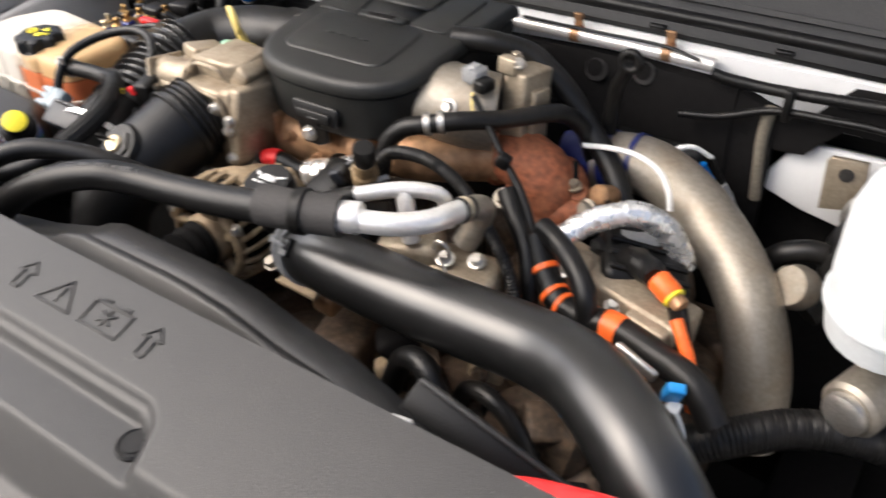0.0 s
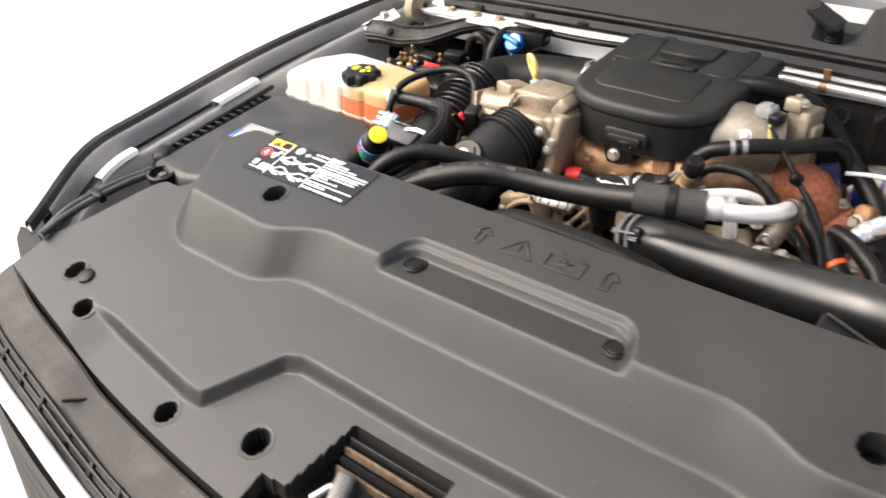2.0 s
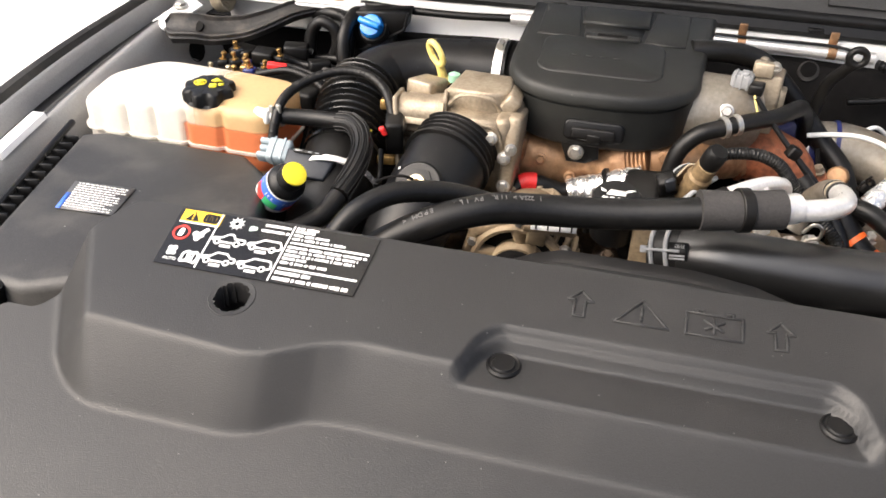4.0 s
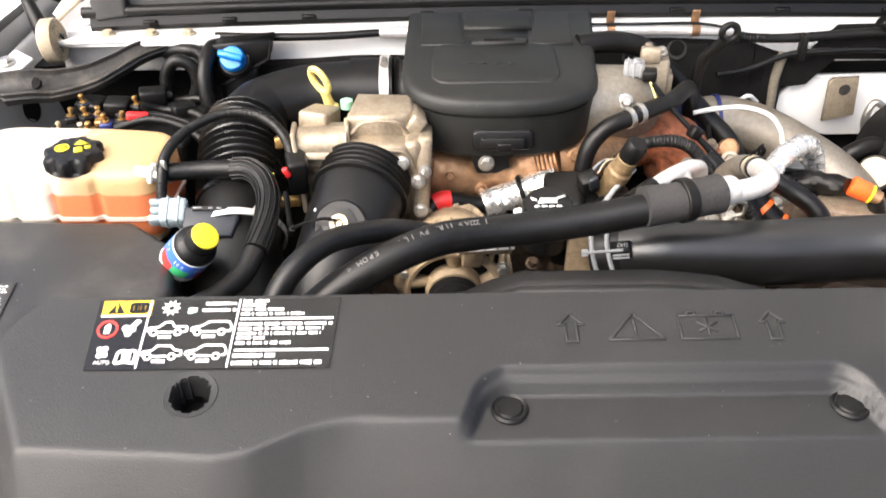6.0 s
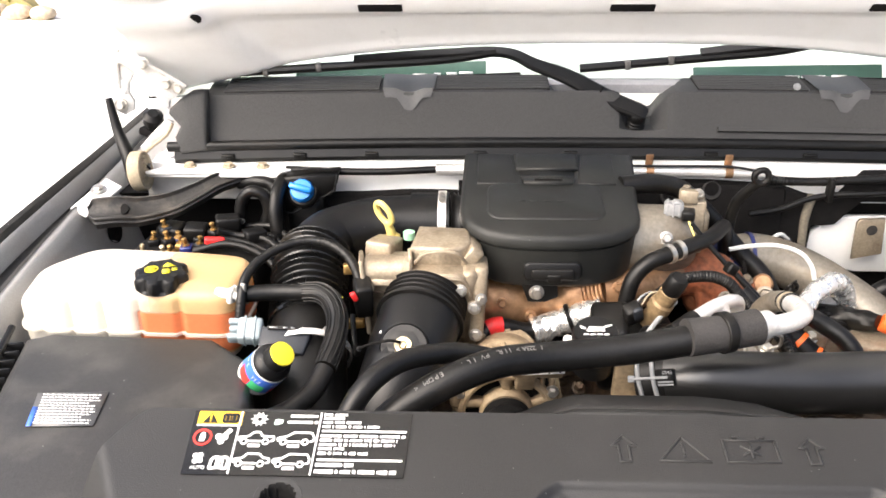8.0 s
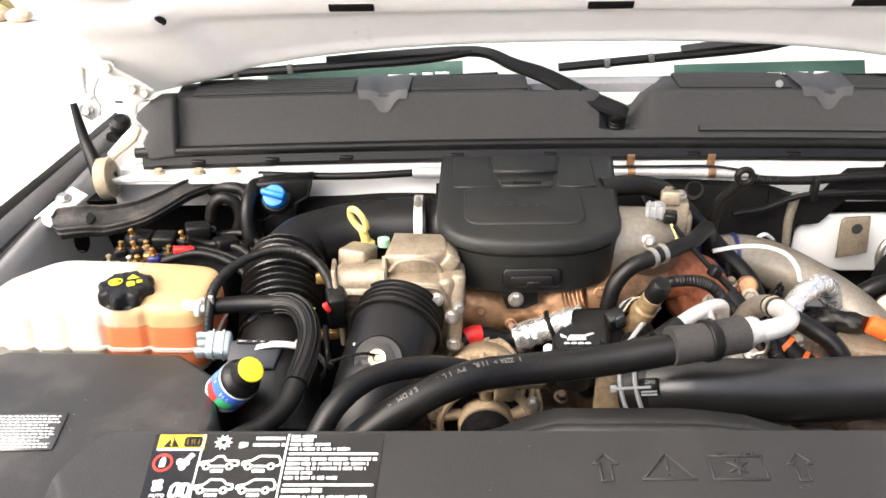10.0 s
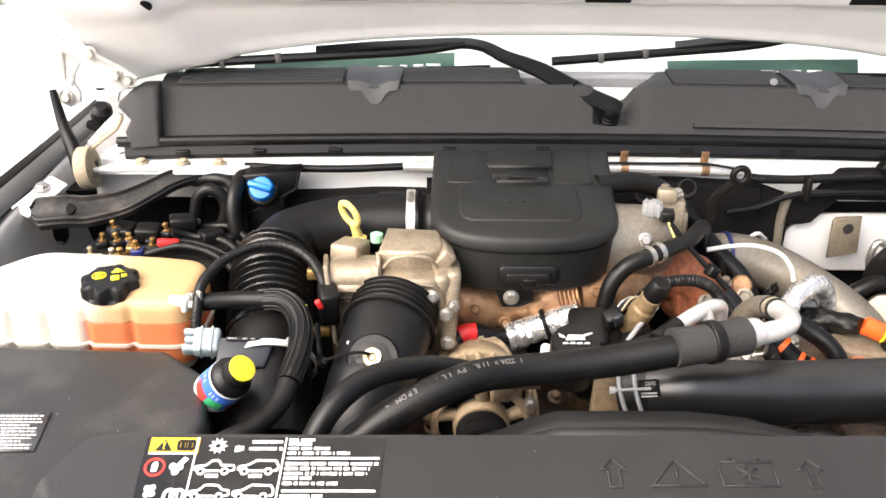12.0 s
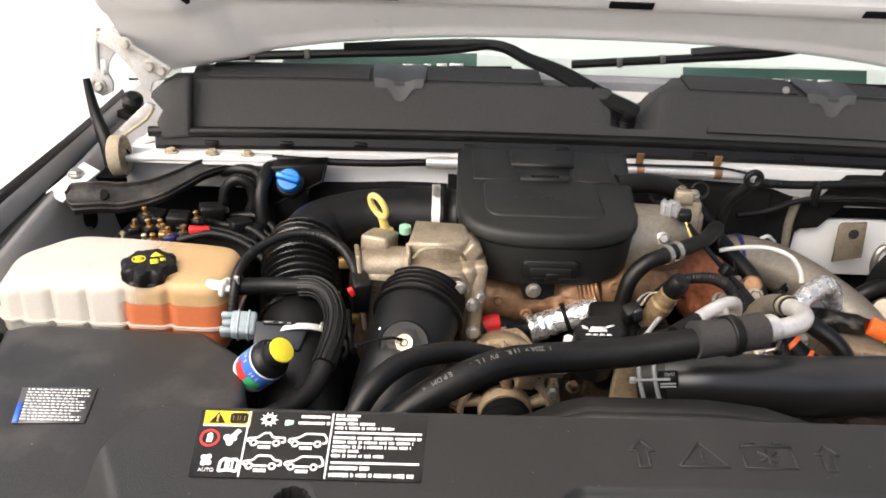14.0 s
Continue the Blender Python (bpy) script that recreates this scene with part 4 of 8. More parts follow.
GREENGLASS = mat("green_glass_edge", (0.055, 0.11, 0.088), 0.2, grain=50, vary=0.05, bump=0)
for x0, x1 in ((-0.52, -0.19), (0.17, 0.48)):
    part("tint_band", extrude_x([(1.128, 1.302), (1.140, 1.324), (1.139, 1.326), (1.127, 1.304)], x0, x1, 8, lambda x: (-0.12 * x * x, 0.035 * (x - (x0 + x1) / 2)), close=True), GREENGLASS, windshield, "green band at the glass foot")
for x0, x1, marks in ((-0.52, -0.20, (-0.385, -0.335, -0.305, -0.275, -0.250, -0.225)), (0.17, 0.48, (0.275, 0.30, 0.335, 0.355, 0.38, 0.41))):
    # Dark wedge added as a painted shadow below the green band.
    part("frit_shadow", extrude_x([(1.120, 1.296), (1.128, 1.3045), (1.1275, 1.3065), (1.118, 1.299)], x0, x1 + 0.07, 8, lambda x: (-0.12 * x * x - 0.003, 0.0045 * smooth(x1 - 0.15, x0, x) + 0.035 * (x - (x0 + x1) / 2)), close=True), DARK, windshield, "dark strip painted as the shadow under the green band")
    for k, x in enumerate(marks):
        part("band_print", box((0.012 + 0.006 * (k % 3), 0.0012, 0.0042), pose(x, 1.1275 - 0.12 * x * x, 1.3088 + 0.035 * (x - (x0 + x1) / 2), -28), 0), INK, windshield, "white printed mark")
# Pale cab colour stands in for the sky reflected in the windshield.
CABSKY = mat("cab_sky_reflection", (0.62, 0.61, 0.60), 0.6, grain=300, vary=0.08, bump=0.1)
single("dashboard", extrude_x([(1.22, 1.25), (1.25, 1.30), (1.5, 1.34), (1.7, 1.33), (1.72, 1.0), (1.22, 1.0)], -0.7, 0.75, 6, close=True), CABSKY, "dashboard top behind the glass, pale to stand in for reflected sky", "dashboard")
single("cab_wall", box((1.7, 0.04, 1.2), (0, 2.1, 1.2), 0.01), CABSKY, "added cab back wall, pale to stand in for reflected sky", "wall", kind="structure")


def bar(pts, w, h, face=(0, -0.75, 0.65), n=6):
    """A flat bar with rounded edges; w and h follow the way 0..1, its broad side turned to face."""
    bm = bmesh.new()
    path = spline(pts, n)
    rings = []
    for i, p in enumerate(path):
        d = (path[min(i + 1, len(path) - 1)] - path[max(i - 1, 0)]).normalized()
        up = Vector(face)
        up = (up - d * up.dot(d)).normalized()
        side = d.cross(up)
        u = i / (len(path) - 1)
        a, b = w(u) / 2, h(u) / 2
        rings.append([bm.verts.new(p + side * a * sx + up * b * sz) for sx, sz in ((-1, -1), (1, -1), (1, 0.4), (0.72, 1), (-0.72, 1), (-1, 0.4))])
    for a, b in zip(rings, rings[1:]):
        for k in range(6):
            bm.faces.new((a[k], a[(k + 1) % 6], b[(k + 1) % 6], b[k]))
    bm.faces.new(rings[0][::-1])
    bm.faces.new(rings[-1])
    bmesh.ops.recalc_face_normals(bm, faces=bm.faces)
    return bm


def wiper(pivot, elbow, tip, blade_to, words):
    w = thing("windshield_wiper", pivot, words, "wiper", "windshield wipers")
    part("pivot_cap", lathe([(0.013, -0.03), (0.015, 0.0), (0.013, 0.008), (0.008, 0.012)], (0, -0.5, 1), pivot, 20), BLACK, w)
    P, E_, T = Vector(pivot), Vector(elbow), Vector(tip)
    B = Vector(blade_to)
    part("arm", bar([P + Vector((0.012, -0.004, 0.003)), P + Vector((0.0, -0.003, 0.010)), P.lerp(E_, 0.4) + Vector((0, 0, 0.003)), E_, E_.lerp(T, 0.5), T, T.lerp(B, 0.25) + Vector((0, 0, 0.006)), T.lerp(B, 0.5) + Vector((0, 0, 0.006))], lambda u: (0.028 - 0.013 * smooth(0.25, 0.85, u)) * (0.5 + 0.5 * smooth(0, 0.05, u)), lambda u: 0.014 - 0.006 * u), ARMBLACK, w)
    part("arm_seam", box((0.003, 0.020, 0.016), Matrix.Translation(P.lerp(E_, 0.55) + Vector((0, 0, 0.006))) @ (E_ - P).to_track_quat("X", "Z").to_matrix().to_4x4(), 0.001), DARK, w)
    for k in range(4):
        part("pivot_rib", lathe([(0.0135, -0.030 + 0.007 * k), (0.0155, -0.028 + 0.007 * k), (0.0135, -0.026 + 0.007 * k)], (0, -0.5, 1), pivot, 16), BLACK, w)
    for f in (0.62, 0.80):
        part("blade_clip", box((0.010, 0.012, 0.016), Matrix.Translation(T.lerp(B, f) + Vector((0, -0.002, -0.002))) @ (B - T).to_track_quat("X", "Z").to_matrix().to_4x4(), 0.002), DULL, w)
    part("blade", tube([T.lerp(B, 0.02), T.lerp(B, 0.2) + Vector((0, 0, -0.006)), T.lerp(B, 0.5) + Vector((0, 0, -0.004)), B], 0.0075, 8, 8), RUBBER, w)
    part("blade_bracket", box((0.06, 0.012, 0.012), Matrix.Translation(T.lerp(B, 0.12)) @ (B - T).to_track_quat("X", "Z").to_matrix().to_4x4(), 0.003), BLACK, w)
    return w


wiper((0.060, 1.03, 1.263), (-0.05, 1.062, 1.320), (-0.165, 1.080, 1.359), (-0.66, 1.055, 1.326), "black windshield wiper parked above the cowl")
wiper((0.62, 1.05, 1.33), (0.50, 1.085, 1.372), (0.370, 1.095, 1.371), (-0.03, 1.105, 1.325), "second black wiper lying over the glass foot")

# ---- open hood ----
hood = thing("hood", (0, 1.0, 1.33), "raised white hood seen from underneath, with black slots", "hood")
HA = radians(47)


def hood_pt(x, s, n):
    """A point of the hood: x across, s metres up from its curved rear edge, n out of its underside."""
    t = s - (0.010 + 0.135 * (abs(x) / 0.72) ** 2.6) * (1 - smooth(0, 0.10, s))
    return Vector((x, 1.025 - t * math.cos(HA) - n * math.sin(HA), 1.392 + t * math.sin(HA) - n * math.cos(HA)))


def hood_under(x, s):
    a = abs(x)
    n = 0.010 * smooth(0.0, 0.012, s) - 0.004 * smooth(0.016, 0.03, s)
    n += 0.010 * smooth(0.074, 0.086, s) - 0.014 * smooth(0.110, 0.122, s)
    n += 0.012 * smooth(0.132, 0.142, s) - 0.012 * smooth(0.165, 0.185, s)
    n += 0.022 * smooth(0.23, 0.26, s) * smooth(0.60, 0.50, a) * smooth(0.9, 0.8, s)
    n += 0.026 * smooth(0, 0.05, a - 0.51 - 0.96 * s) * smooth(0.0, 0.03, s)
    return n


def hood_half(s):
    return 0.735 + 0.020 * smooth(0, 0.08, s) - 0.13 * smooth(0.35, 1.0, s)


bm = bmesh.new()
cols = []
for i in range(81):
    u = -1 + 2 * i / 80
    cols.append([bm.verts.new(hood_pt(u * hood_half(s), s, hood_under(u * hood_half(s), s))) for s in [1.0 * (j / 90) ** 1.5 for j in range(91)]])
for a, b in zip(cols, cols[1:]):
    for j in range(90):
        bm.faces.new((a[j], a[j + 1], b[j + 1], b[j]))
top = bmesh.ops.extrude_edge_only(bm, edges=[e for e in bm.edges if e.is_boundary])
for v in top["geom"]:
    if isinstance(v, bmesh.types.BMVert):
        v.co += Vector((0, math.sin(HA), math.cos(HA))) * 0.02
bmesh.ops.recalc_face_normals(bm, faces=bm.faces)
part("inner_panel", bm, PAINT, hood)
bm = bmesh.new()
rows = []
for i in range(31):
    u = -1 + 2 * i / 30
    rows.append([bm.verts.new(hood_pt(u * (hood_half(s) + 0.004), s, -0.024 - 0.03 * (1 - u * u) * smooth(0, 0.5, s))) for s in (0, 0.1, 0.25, 0.5, 0.75, 1.0)])
for a, b in zip(rows, rows[1:]):
    for j in range(5):
        bm.faces.new((a[j], b[j], b[j + 1], a[j + 1]))
part("outer_skin", bm, PAINT, hood)
for x in (-0.352, 0.022, 0.400, 0.66):
    p = hood_pt(x, 0.098, hood_under(x, 0.098) + 0.0006)
    m = Matrix.Translation(p) @ pose(0, 0, 0, -47)
    part("slot", box((0.066, 0.015, 0.004), m, 0.002), DARK, hood, "black slot")
p = hood_pt(-0.630, 0.094, hood_under(-0.630, 0.094))
# Black disc on the uncut hood, painted for a hole's shade.
part("drain_hole", lathe([(0.009, -0.002), (0.009, 0.0012)], (0, -math.sin(HA), -math.cos(HA)), p, 18), DARK, hood, "small black disc painted for the shade in a hole")

# hood hinge on the passenger side
hinge = thing("hinge_assembly", (-0.76, 1.0, 1.2), "white painted steel hood hinge with bolts", "hinge")


def upright(y, lean=0.0):
    """A pose that stands an (x, z) outline up at y; lean turns it towards the middle of the truck."""
    return Matrix(((1, 0, 0, 0), (0, 0, -1, y), (0, 1, 0, 0), (0, 0, 0, 1))) @ pose(0, 0, 0, 0, lean, 0)


ARM = [(-0.808, 1.372), (-0.813, 1.345), (-0.819, 1.323), (-0.821, 1.297), (-0.827, 1.281), (-0.824, 1.265), (-0.809, 1.257), (-0.792, 1.266), (-0.789, 1.281), (-0.796, 1.297), (-0.793, 1.312), (-0.784, 1.326), (-0.771, 1.336), (-0.766, 1.372)]
part("lower_arm", slab(ARM, -0.003, 0.003, upright(1.05), 0.0015), HINGESHADED, hinge)
part("arm_rib", tube([(-0.803, 1.046, 1.370), (-0.809, 1.046, 1.335), (-0.811, 1.046, 1.305)], 0.004, 8), HINGESHADED, hinge)
# No hole is cut; white paint stands in for daylight behind the slot.
part("arm_slot_daylight", slab(rounded(0.011, 0.026, 0.005, 4, -0.802, 1.306), 0.0022, 0.0036, upright(1.05)), PAINT, hinge, "white patch standing in for daylight seen through a slot")
UPPER = [(-0.775, 1.385), (-0.758, 1.374), (-0.739, 1.358), (-0.720, 1.346), (-0.696, 1.333), (-0.676, 1.319), (-0.690, 1.307), (-0.709, 1.296), (-0.713, 1.282), (-0.726, 1.294), (-0.742, 1.321), (-0.762, 1.345), (-0.785, 1.362)]
part("upper_arm", slab(UPPER, -0.003, 0.003, upright(1.0), 0.0015), HINGESHADED, hinge)
part("upper_lip", tube([(-0.760, 0.995, 1.374), (-0.735, 0.994, 1.356), (-0.700, 0.994, 1.335), (-0.678, 0.994, 1.320)], 0.0035, 8), HINGESHADED, hinge)
part("leg", slab([(-0.729, 1.258), (-0.716, 1.254), (-0.728, 1.234), (-0.755, 1.215), (-0.771, 1.202), (-0.780, 1.210), (-0.756, 1.234)], -0.004, 0.004, upright(1.02), 0.002), HINGESHADED, hinge)
part("leg_hem", tube([(-0.717, 1.014, 1.252), (-0.729, 1.013, 1.233), (-0.755, 1.012, 1.214), (-0.771, 1.012, 1.201)], 0.003, 8, 2), TAN, hinge, "rusty folded hem")
part("strut", tube([(-0.828, 1.036, 1.290), (-0.822, 1.03, 1.258), (-0.813, 1.02, 1.228), (-0.795, 1.0, 1.195), (-0.782, 0.985, 1.160)], lambda u: 0.006 + 0.009 * u, 10), BLACK, hinge, "black link")
for p in ((-0.811, 1.046, 1.276), (-0.797, 1.046, 1.355), (-0.708, 0.996, 1.325), (-0.742, 0.996, 1.358), (-0.690, 0.996, 1.318)):
    part("bolt", bolt_mesh(p, (0, -1, 0), 0.008, 0.010), STEEL, hinge)
part("rubber_stop", lathe([(0.010, -0.02), (0.012, 0), (0.018, 0.006), (0.017, 0.020), (0.009, 0.027)], (0.3, -0.6, 1), (-0.765, 1.055, 1.240), 16), BLACK, hinge)
part("stop_shelf", box((0.040, 0.036, 0.014), pose(-0.768, 1.06, 1.224, 0, 12, -20), 0.004), DARK, hinge)

bumper_stop = thing("round_stop", (-0.765, 0.96, 1.15), "round tan ribbed rubber buffer beside the hinge", "buffer")
part("disc", lathe([(0.031, -0.010), (0.033, -0.008), (0.033, 0.007), (0.0315, 0.010)] + [(r, 0.010 + h) for r0 in (0.028, 0.0225, 0.017, 0.0115, 0.006) for r, h in ((r0, 0.0), (r0 - 0.0010, -0.0022), (r0 - 0.0030, -0.0022), (r0 - 0.0040, 0.0))], (0.985, 0.03, 0.10), (-0.758, 0.950, 1.191), 36), TAN, bumper_stop)
part("stem", tube([(-0.755, 0.96, 1.19), (-0.762, 0.985, 1.195)], 0.010, 10), BLACK, bumper_stop)

flange = thing("mounting_flange", (-0.63, 1.0, 1.18), "bare white flange plate with three bolts", "bracket")
part("plate", slab([(-0.757, 0.945), (-0.70, 0.950), (-0.530, 0.952), (-0.512, 0.962), (-0.505, 0.985), (-0.70, 1.0)], 1.184, 1.191, None, 0.002), PAINT, flange)
part("front_lip", box((0.225, 0.003, 0.005), (-0.635, 0.952, 1.1825), 0.001), PAINT, flange)
for x in (-0.682, -0.617, -0.560):
    part("bolt", bolt_mesh((x, 0.972, 1.191), (0, 0, 1), 0.008, 0.007), TAN, flange)
single("side_gusset", slab([(-0.685, 1.237), (-0.682, 1.226), (-0.704, 1.206), (-0.743, 1.190), (-0.756, 1.1915), (-0.730, 1.210)], -0.004, 0.004, upright(1.0), 0.002), PAINT, "white painted corner gusset under the hinge", "bracket")
catch = thing("fender_bracket", (-0.83, 0.87, 1.1), "small pale steel bracket with a bolt on the fender", "bracket")
part("plate", box((0.034, 0.080, 0.005), pose(-0.812, 0.893, 1.166, 20, 16, -24), 0.002), PAINT, catch)
part("bolt", bolt_mesh((-0.812, 0.905, 1.175), (0, -0.2, 1), 0.009, 0.007), STEEL, catch)

brace = thing("cowl_brace", (-0.72, 0.92, 1.1), "black pressed steel brace running to the cowl", "brace")
path = spline([(-0.800, 0.832, 1.170), (-0.785, 0.837, 1.171), (-0.756, 0.850, 1.169), (-0.732, 0.865, 1.163), (-0.693, 0.890, 1.163), (-0.660, 0.917, 1.171), (-0.63, 0.942, 1.181), (-0.60, 0.965, 1.186)], 6)
bm = bmesh.new()
rows = []
for i, p in enumerate(path):
    d = (path[min(i + 1, len(path) - 1)] - path[max(i - 1, 0)]).normalized()
    c = Vector((0.1, -0.80, -0.60))
    c = (c - d * c.dot(d)).normalized()
    up = d.cross(c) * (1 if d.cross(c).z > 0 else -1)
    u = i / (len(path) - 1)
    w = (0.024 - 0.009 * smooth(0.3, 0.9, u)) * (0.45 + 0.55 * smooth(0.0, 0.10, u))
    top = [(-1, -0.004), (-0.96, 0.005), (-0.80, 0.007), (-0.62, 0.002), (-0.2, 0.0), (0.25, 0.001), (0.50, 0.004), (0.62, 0.009), (0.76, 0.009), (0.86, 0.004), (0.98, 0.003), (1.0, -0.006)]
    rows.append([bm.verts.new(p + c * w * a + up * h) for a, h in top] + [bm.verts.new(p + c * w * a + up * (h - 0.004)) for a, h in top[::-1]])
for a, b in zip(rows, rows[1:]):
    for k in range(len(a)):
        bm.faces.new((a[k], a[(k + 1) % len(a)], b[(k + 1) % len(a)], b[k]))
bm.faces.new(rows[0])
bm.faces.new(rows[-1][::-1])
bmesh.ops.recalc_face_normals(bm, faces=bm.faces)
for v in bm.verts:
    v.co.z -= 0.006
part("bar", bm, MUDDY, brace)
# Dark disc on the bar gives the shade of a hole by colour.
part("pocket", lathe([(0.010, -0.003), (0.010, 0.0010)], (-0.1, -0.6, 0.8), (-0.754, 0.851, 1.1638), 18), DARK, brace, "dark disc painted for the shade in a hole")

# ---- passenger side: air box, coolant tank, fuse block ----
airbox = thing("air_filter_box", (-0.63, 0.4, 0.9), "black plastic air filter box with a ribbed edge", "air filter")
bm = slab([(-0.700, 0.235), (-0.62, 0.225), (-0.47, 0.30), (-0.455, 0.42), (-0.475, 0.50), (-0.53, 0.548), (-0.735, 0.556), (-0.765, 0.54)], 0.88, 1.122, None, 0.012, segs=3)
part("lid", bm, DUSTY, airbox)
for k in range(15):
    y = 0.26 + 0.019 * k
    x = -0.712 - 0.062 * (y - 0.25) / 0.29
    part("rib", box((0.026, 0.0035, 0.02), pose(x - 0.002, y, 1.112, 0, 0, 12), 0.0008, segs=1), BLACK, airbox)
part("rail", tube([(-0.722, 0.25, 1.116), (-0.754, 0.40, 1.120), (-0.790, 0.56, 1.124)], 0.0045, 8), BLACK, airbox)
part("corner_clip", box((0.035, 0.05, 0.035), pose(-0.712, 0.262, 1.11, 10, 0, 35), 0.006, taper=0.7), BLACK, airbox)
filter_label = thing("filter_label", (-0.615, 0.41, 1.122), "small silver-grey printed label on the filter box", "label")
lm = pose(-0.645, 0.393, 1.1232)
part("backing", slab([(-0.030, -0.031), (0.040, -0.028), (0.0325, 0.032), (-0.045, 0.028)], 0, 0.0008, lm), mat("clear_label_film", (0.115, 0.115, 0.118), 0.35, grain=300, vary=0.1, bump=0.02), filter_label)
part("blue_edge", slab([(-0.030, -0.031), (-0.024, -0.031), (-0.032, 0.002), (-0.038, 0.002)], 0.0008, 0.0014, lm), LABELBLUE, filter_label)
rl = random.Random(8)
for k in range(11):
    bm = bmesh.new()
    y = -0.0255 + 0.0050 * k
    u = -0.024 - 0.25 * (y + 0.03)
    end = 0.036 - 0.12 * (y + 0.03) - (0.010 if k in (2, 7) else 0.0) - 0.004 * rl.random()
    while u < end:
        w = 0.002 + 0.005 * rl.random()
        slab([(u, y), (min(u + w, end), y - 0.0003), (min(u + w, end), y + 0.0018), (u, y + 0.0021)], 0.0008, 0.0012, lm, bm=bm)
        u += w + 0.0011
    part("small_print", bm, INK, filter_label, kind="stuff")

tank = thing("coolant_tank", (-0.68, 0.64, 1.0), "milky coolant tank, part full of orange coolant", "coolant tank")


def tank_mesh(inset, z0, z1, cut_x=None):
    """Rounded tank body with moulded cells along its front, between two heights."""
    corners = [Vector(c) for c in ((-0.512, 0.702), (-0.745, 0.748), (-0.820, 0.705), (-0.803, 0.597), (-0.513, 0.587))]
    ring, n = [], 5
    for i in range(n):
        a, b, c = corners[i - 1], corners[i], corners[(i + 1) % n]
        p, q = b + (a - b).normalized() * 0.030, b + (c - b).normalized() * 0.030
        ring += [p * (1 - t) ** 2 + b * 2 * t * (1 - t) + q * t * t for t in [k / 6 for k in range(7)]]
        far = c + (b - c).normalized() * 0.030
        steps = int((far - q).length / 0.004)
        ring += [q.lerp(far, k / steps) for k in range(1, steps)]
    count = len(ring)
    out = []
    for i, p in enumerate(ring):
        d = (ring[(i + 1) % count] - ring[i - 1]).normalized()
        groove = 0.0
        if p.y < 0.615:
            groove = sum(0.0065 * math.exp(-((p.x - g) / 0.0045) ** 2) for g in (-0.585, -0.640, -0.688, -0.732, -0.772))
        out.append((p, Vector((-d.y, d.x)), groove))
    levels = [(z0 + (1.136 - z0) * k / 8, 0.006 * (1 - k / 2) if k < 2 else 0.0) for k in range(9)]
    if z1 > 1.14:
        levels += [(1.136 + 0.014 * math.sin(radians(15 * k)), 0.014 * (1 - math.cos(radians(15 * k)))) for k in range(1, 7)]
    cut_at = -9.0 if cut_x is None else cut_x
    cen = sum((p for p, _, _ in out), Vector((0, 0))) / count
    bm = bmesh.new()

    def at(p, z):
        lift = 0.010 * smooth(-0.80, -0.55, p.x) - 0.010 * smooth(-0.74, -0.82, p.x)
        return bm.verts.new((max(p.x, cut_at), p.y, z + lift * smooth(1.09, 1.15, z)))

    rings = [[at(p + nrm * (sh + inset + g * (1 - 0.75 * smooth(1.13, 1.15, z))), z) for p, nrm, g in out] for z, sh in levels]
    if z1 > 1.14:
        for f, up in ((0.90, 0.001), (0.7, 0.0025), (0.45, 0.003), (0.2, 0.003)):
            rings.append([at(cen + (p + nrm * 0.014 - cen) * f, 1.150 + up - inset - 0.0022 * math.exp(-((p.x + 0.585) / 0.006) ** 2)) for p, nrm, g in out])
    for a, b in zip(rings, rings[1:]):
        for k in range(count):
            bm.faces.new((a[k], a[(k + 1) % count], b[(k + 1) % count], b[k]))
    bm.faces.new(rings[0][::-1])
    bm.faces.new(rings[-1])
    bmesh.ops.recalc_face_normals(bm, faces=bm.faces)
    return bm


part("shell", tank_mesh(0.0, 1.062, 1.150), TANK, tank, angle=60)
part("yellowed_chamber", tank_mesh(-0.0006, 1.064, 1.150, cut_x=-0.700), AMBER, tank, "yellowed end of the tank", angle=60)
part("coolant", tank_mesh(-0.0012, 1.066, 1.136, cut_x=-0.664), COOLANT, tank, "orange coolant", angle=60)
bm = tank_mesh(-0.0050, 1.062, 1.136)
for v in bm.verts:
    v.co.z = 1.0965 + (v.co.z - 1.062) * 0.06
part("weld_seam", bm, TANK, tank, "milky welded flange", angle=60)
part("bracket", box((0.28, 0.12, 0.17), (-0.655, 0.665, 0.988), 0.02), BLACK, tank, "black plastic carrier")
part("neck", lathe([(0.028, -0.02), (0.028, 0.008), (0.024, 0.010)], (0.02, -0.06, 1), (-0.614, 0.622, 1.15), 24), TANK, tank)
cap = part("cap", lathe([(0.033, 0.0), (0.0358, 0.003), (0.0358, 0.014), (0.0335, 0.018), (0.027, 0.020), (0.004, 0.020)], (0.02, -0.06, 1), (-0.614, 0.622, 1.156), 96, lobes=8, lobe_depth=0.20, lobe_range=(0.002, 0.0185)), COVER, tank, "lobed black screw cap")
cm = frame_to((0.02, -0.06, 1), (-0.614, 0.622, 1.1765))
bm = bmesh.new()
for r0, cx, cy in ((0.0085, -0.011, 0.003),):
    k = 20
    for i in range(k):
        a, b = 2 * math.pi * i / k, 2 * math.pi * (i + 1) / k
        slab([(cx + r0 * math.cos(a), cy + r0 * math.sin(a)), (cx + r0 * math.cos(b), cy + r0 * math.sin(b)), (cx + (r0 - 0.0016) * math.cos(b), cy + (r0 - 0.0016) * math.sin(b)), (cx + (r0 - 0.0016) * math.cos(a), cy + (r0 - 0.0016) * math.sin(a))], 0, 0.0009, cm, bm=bm)
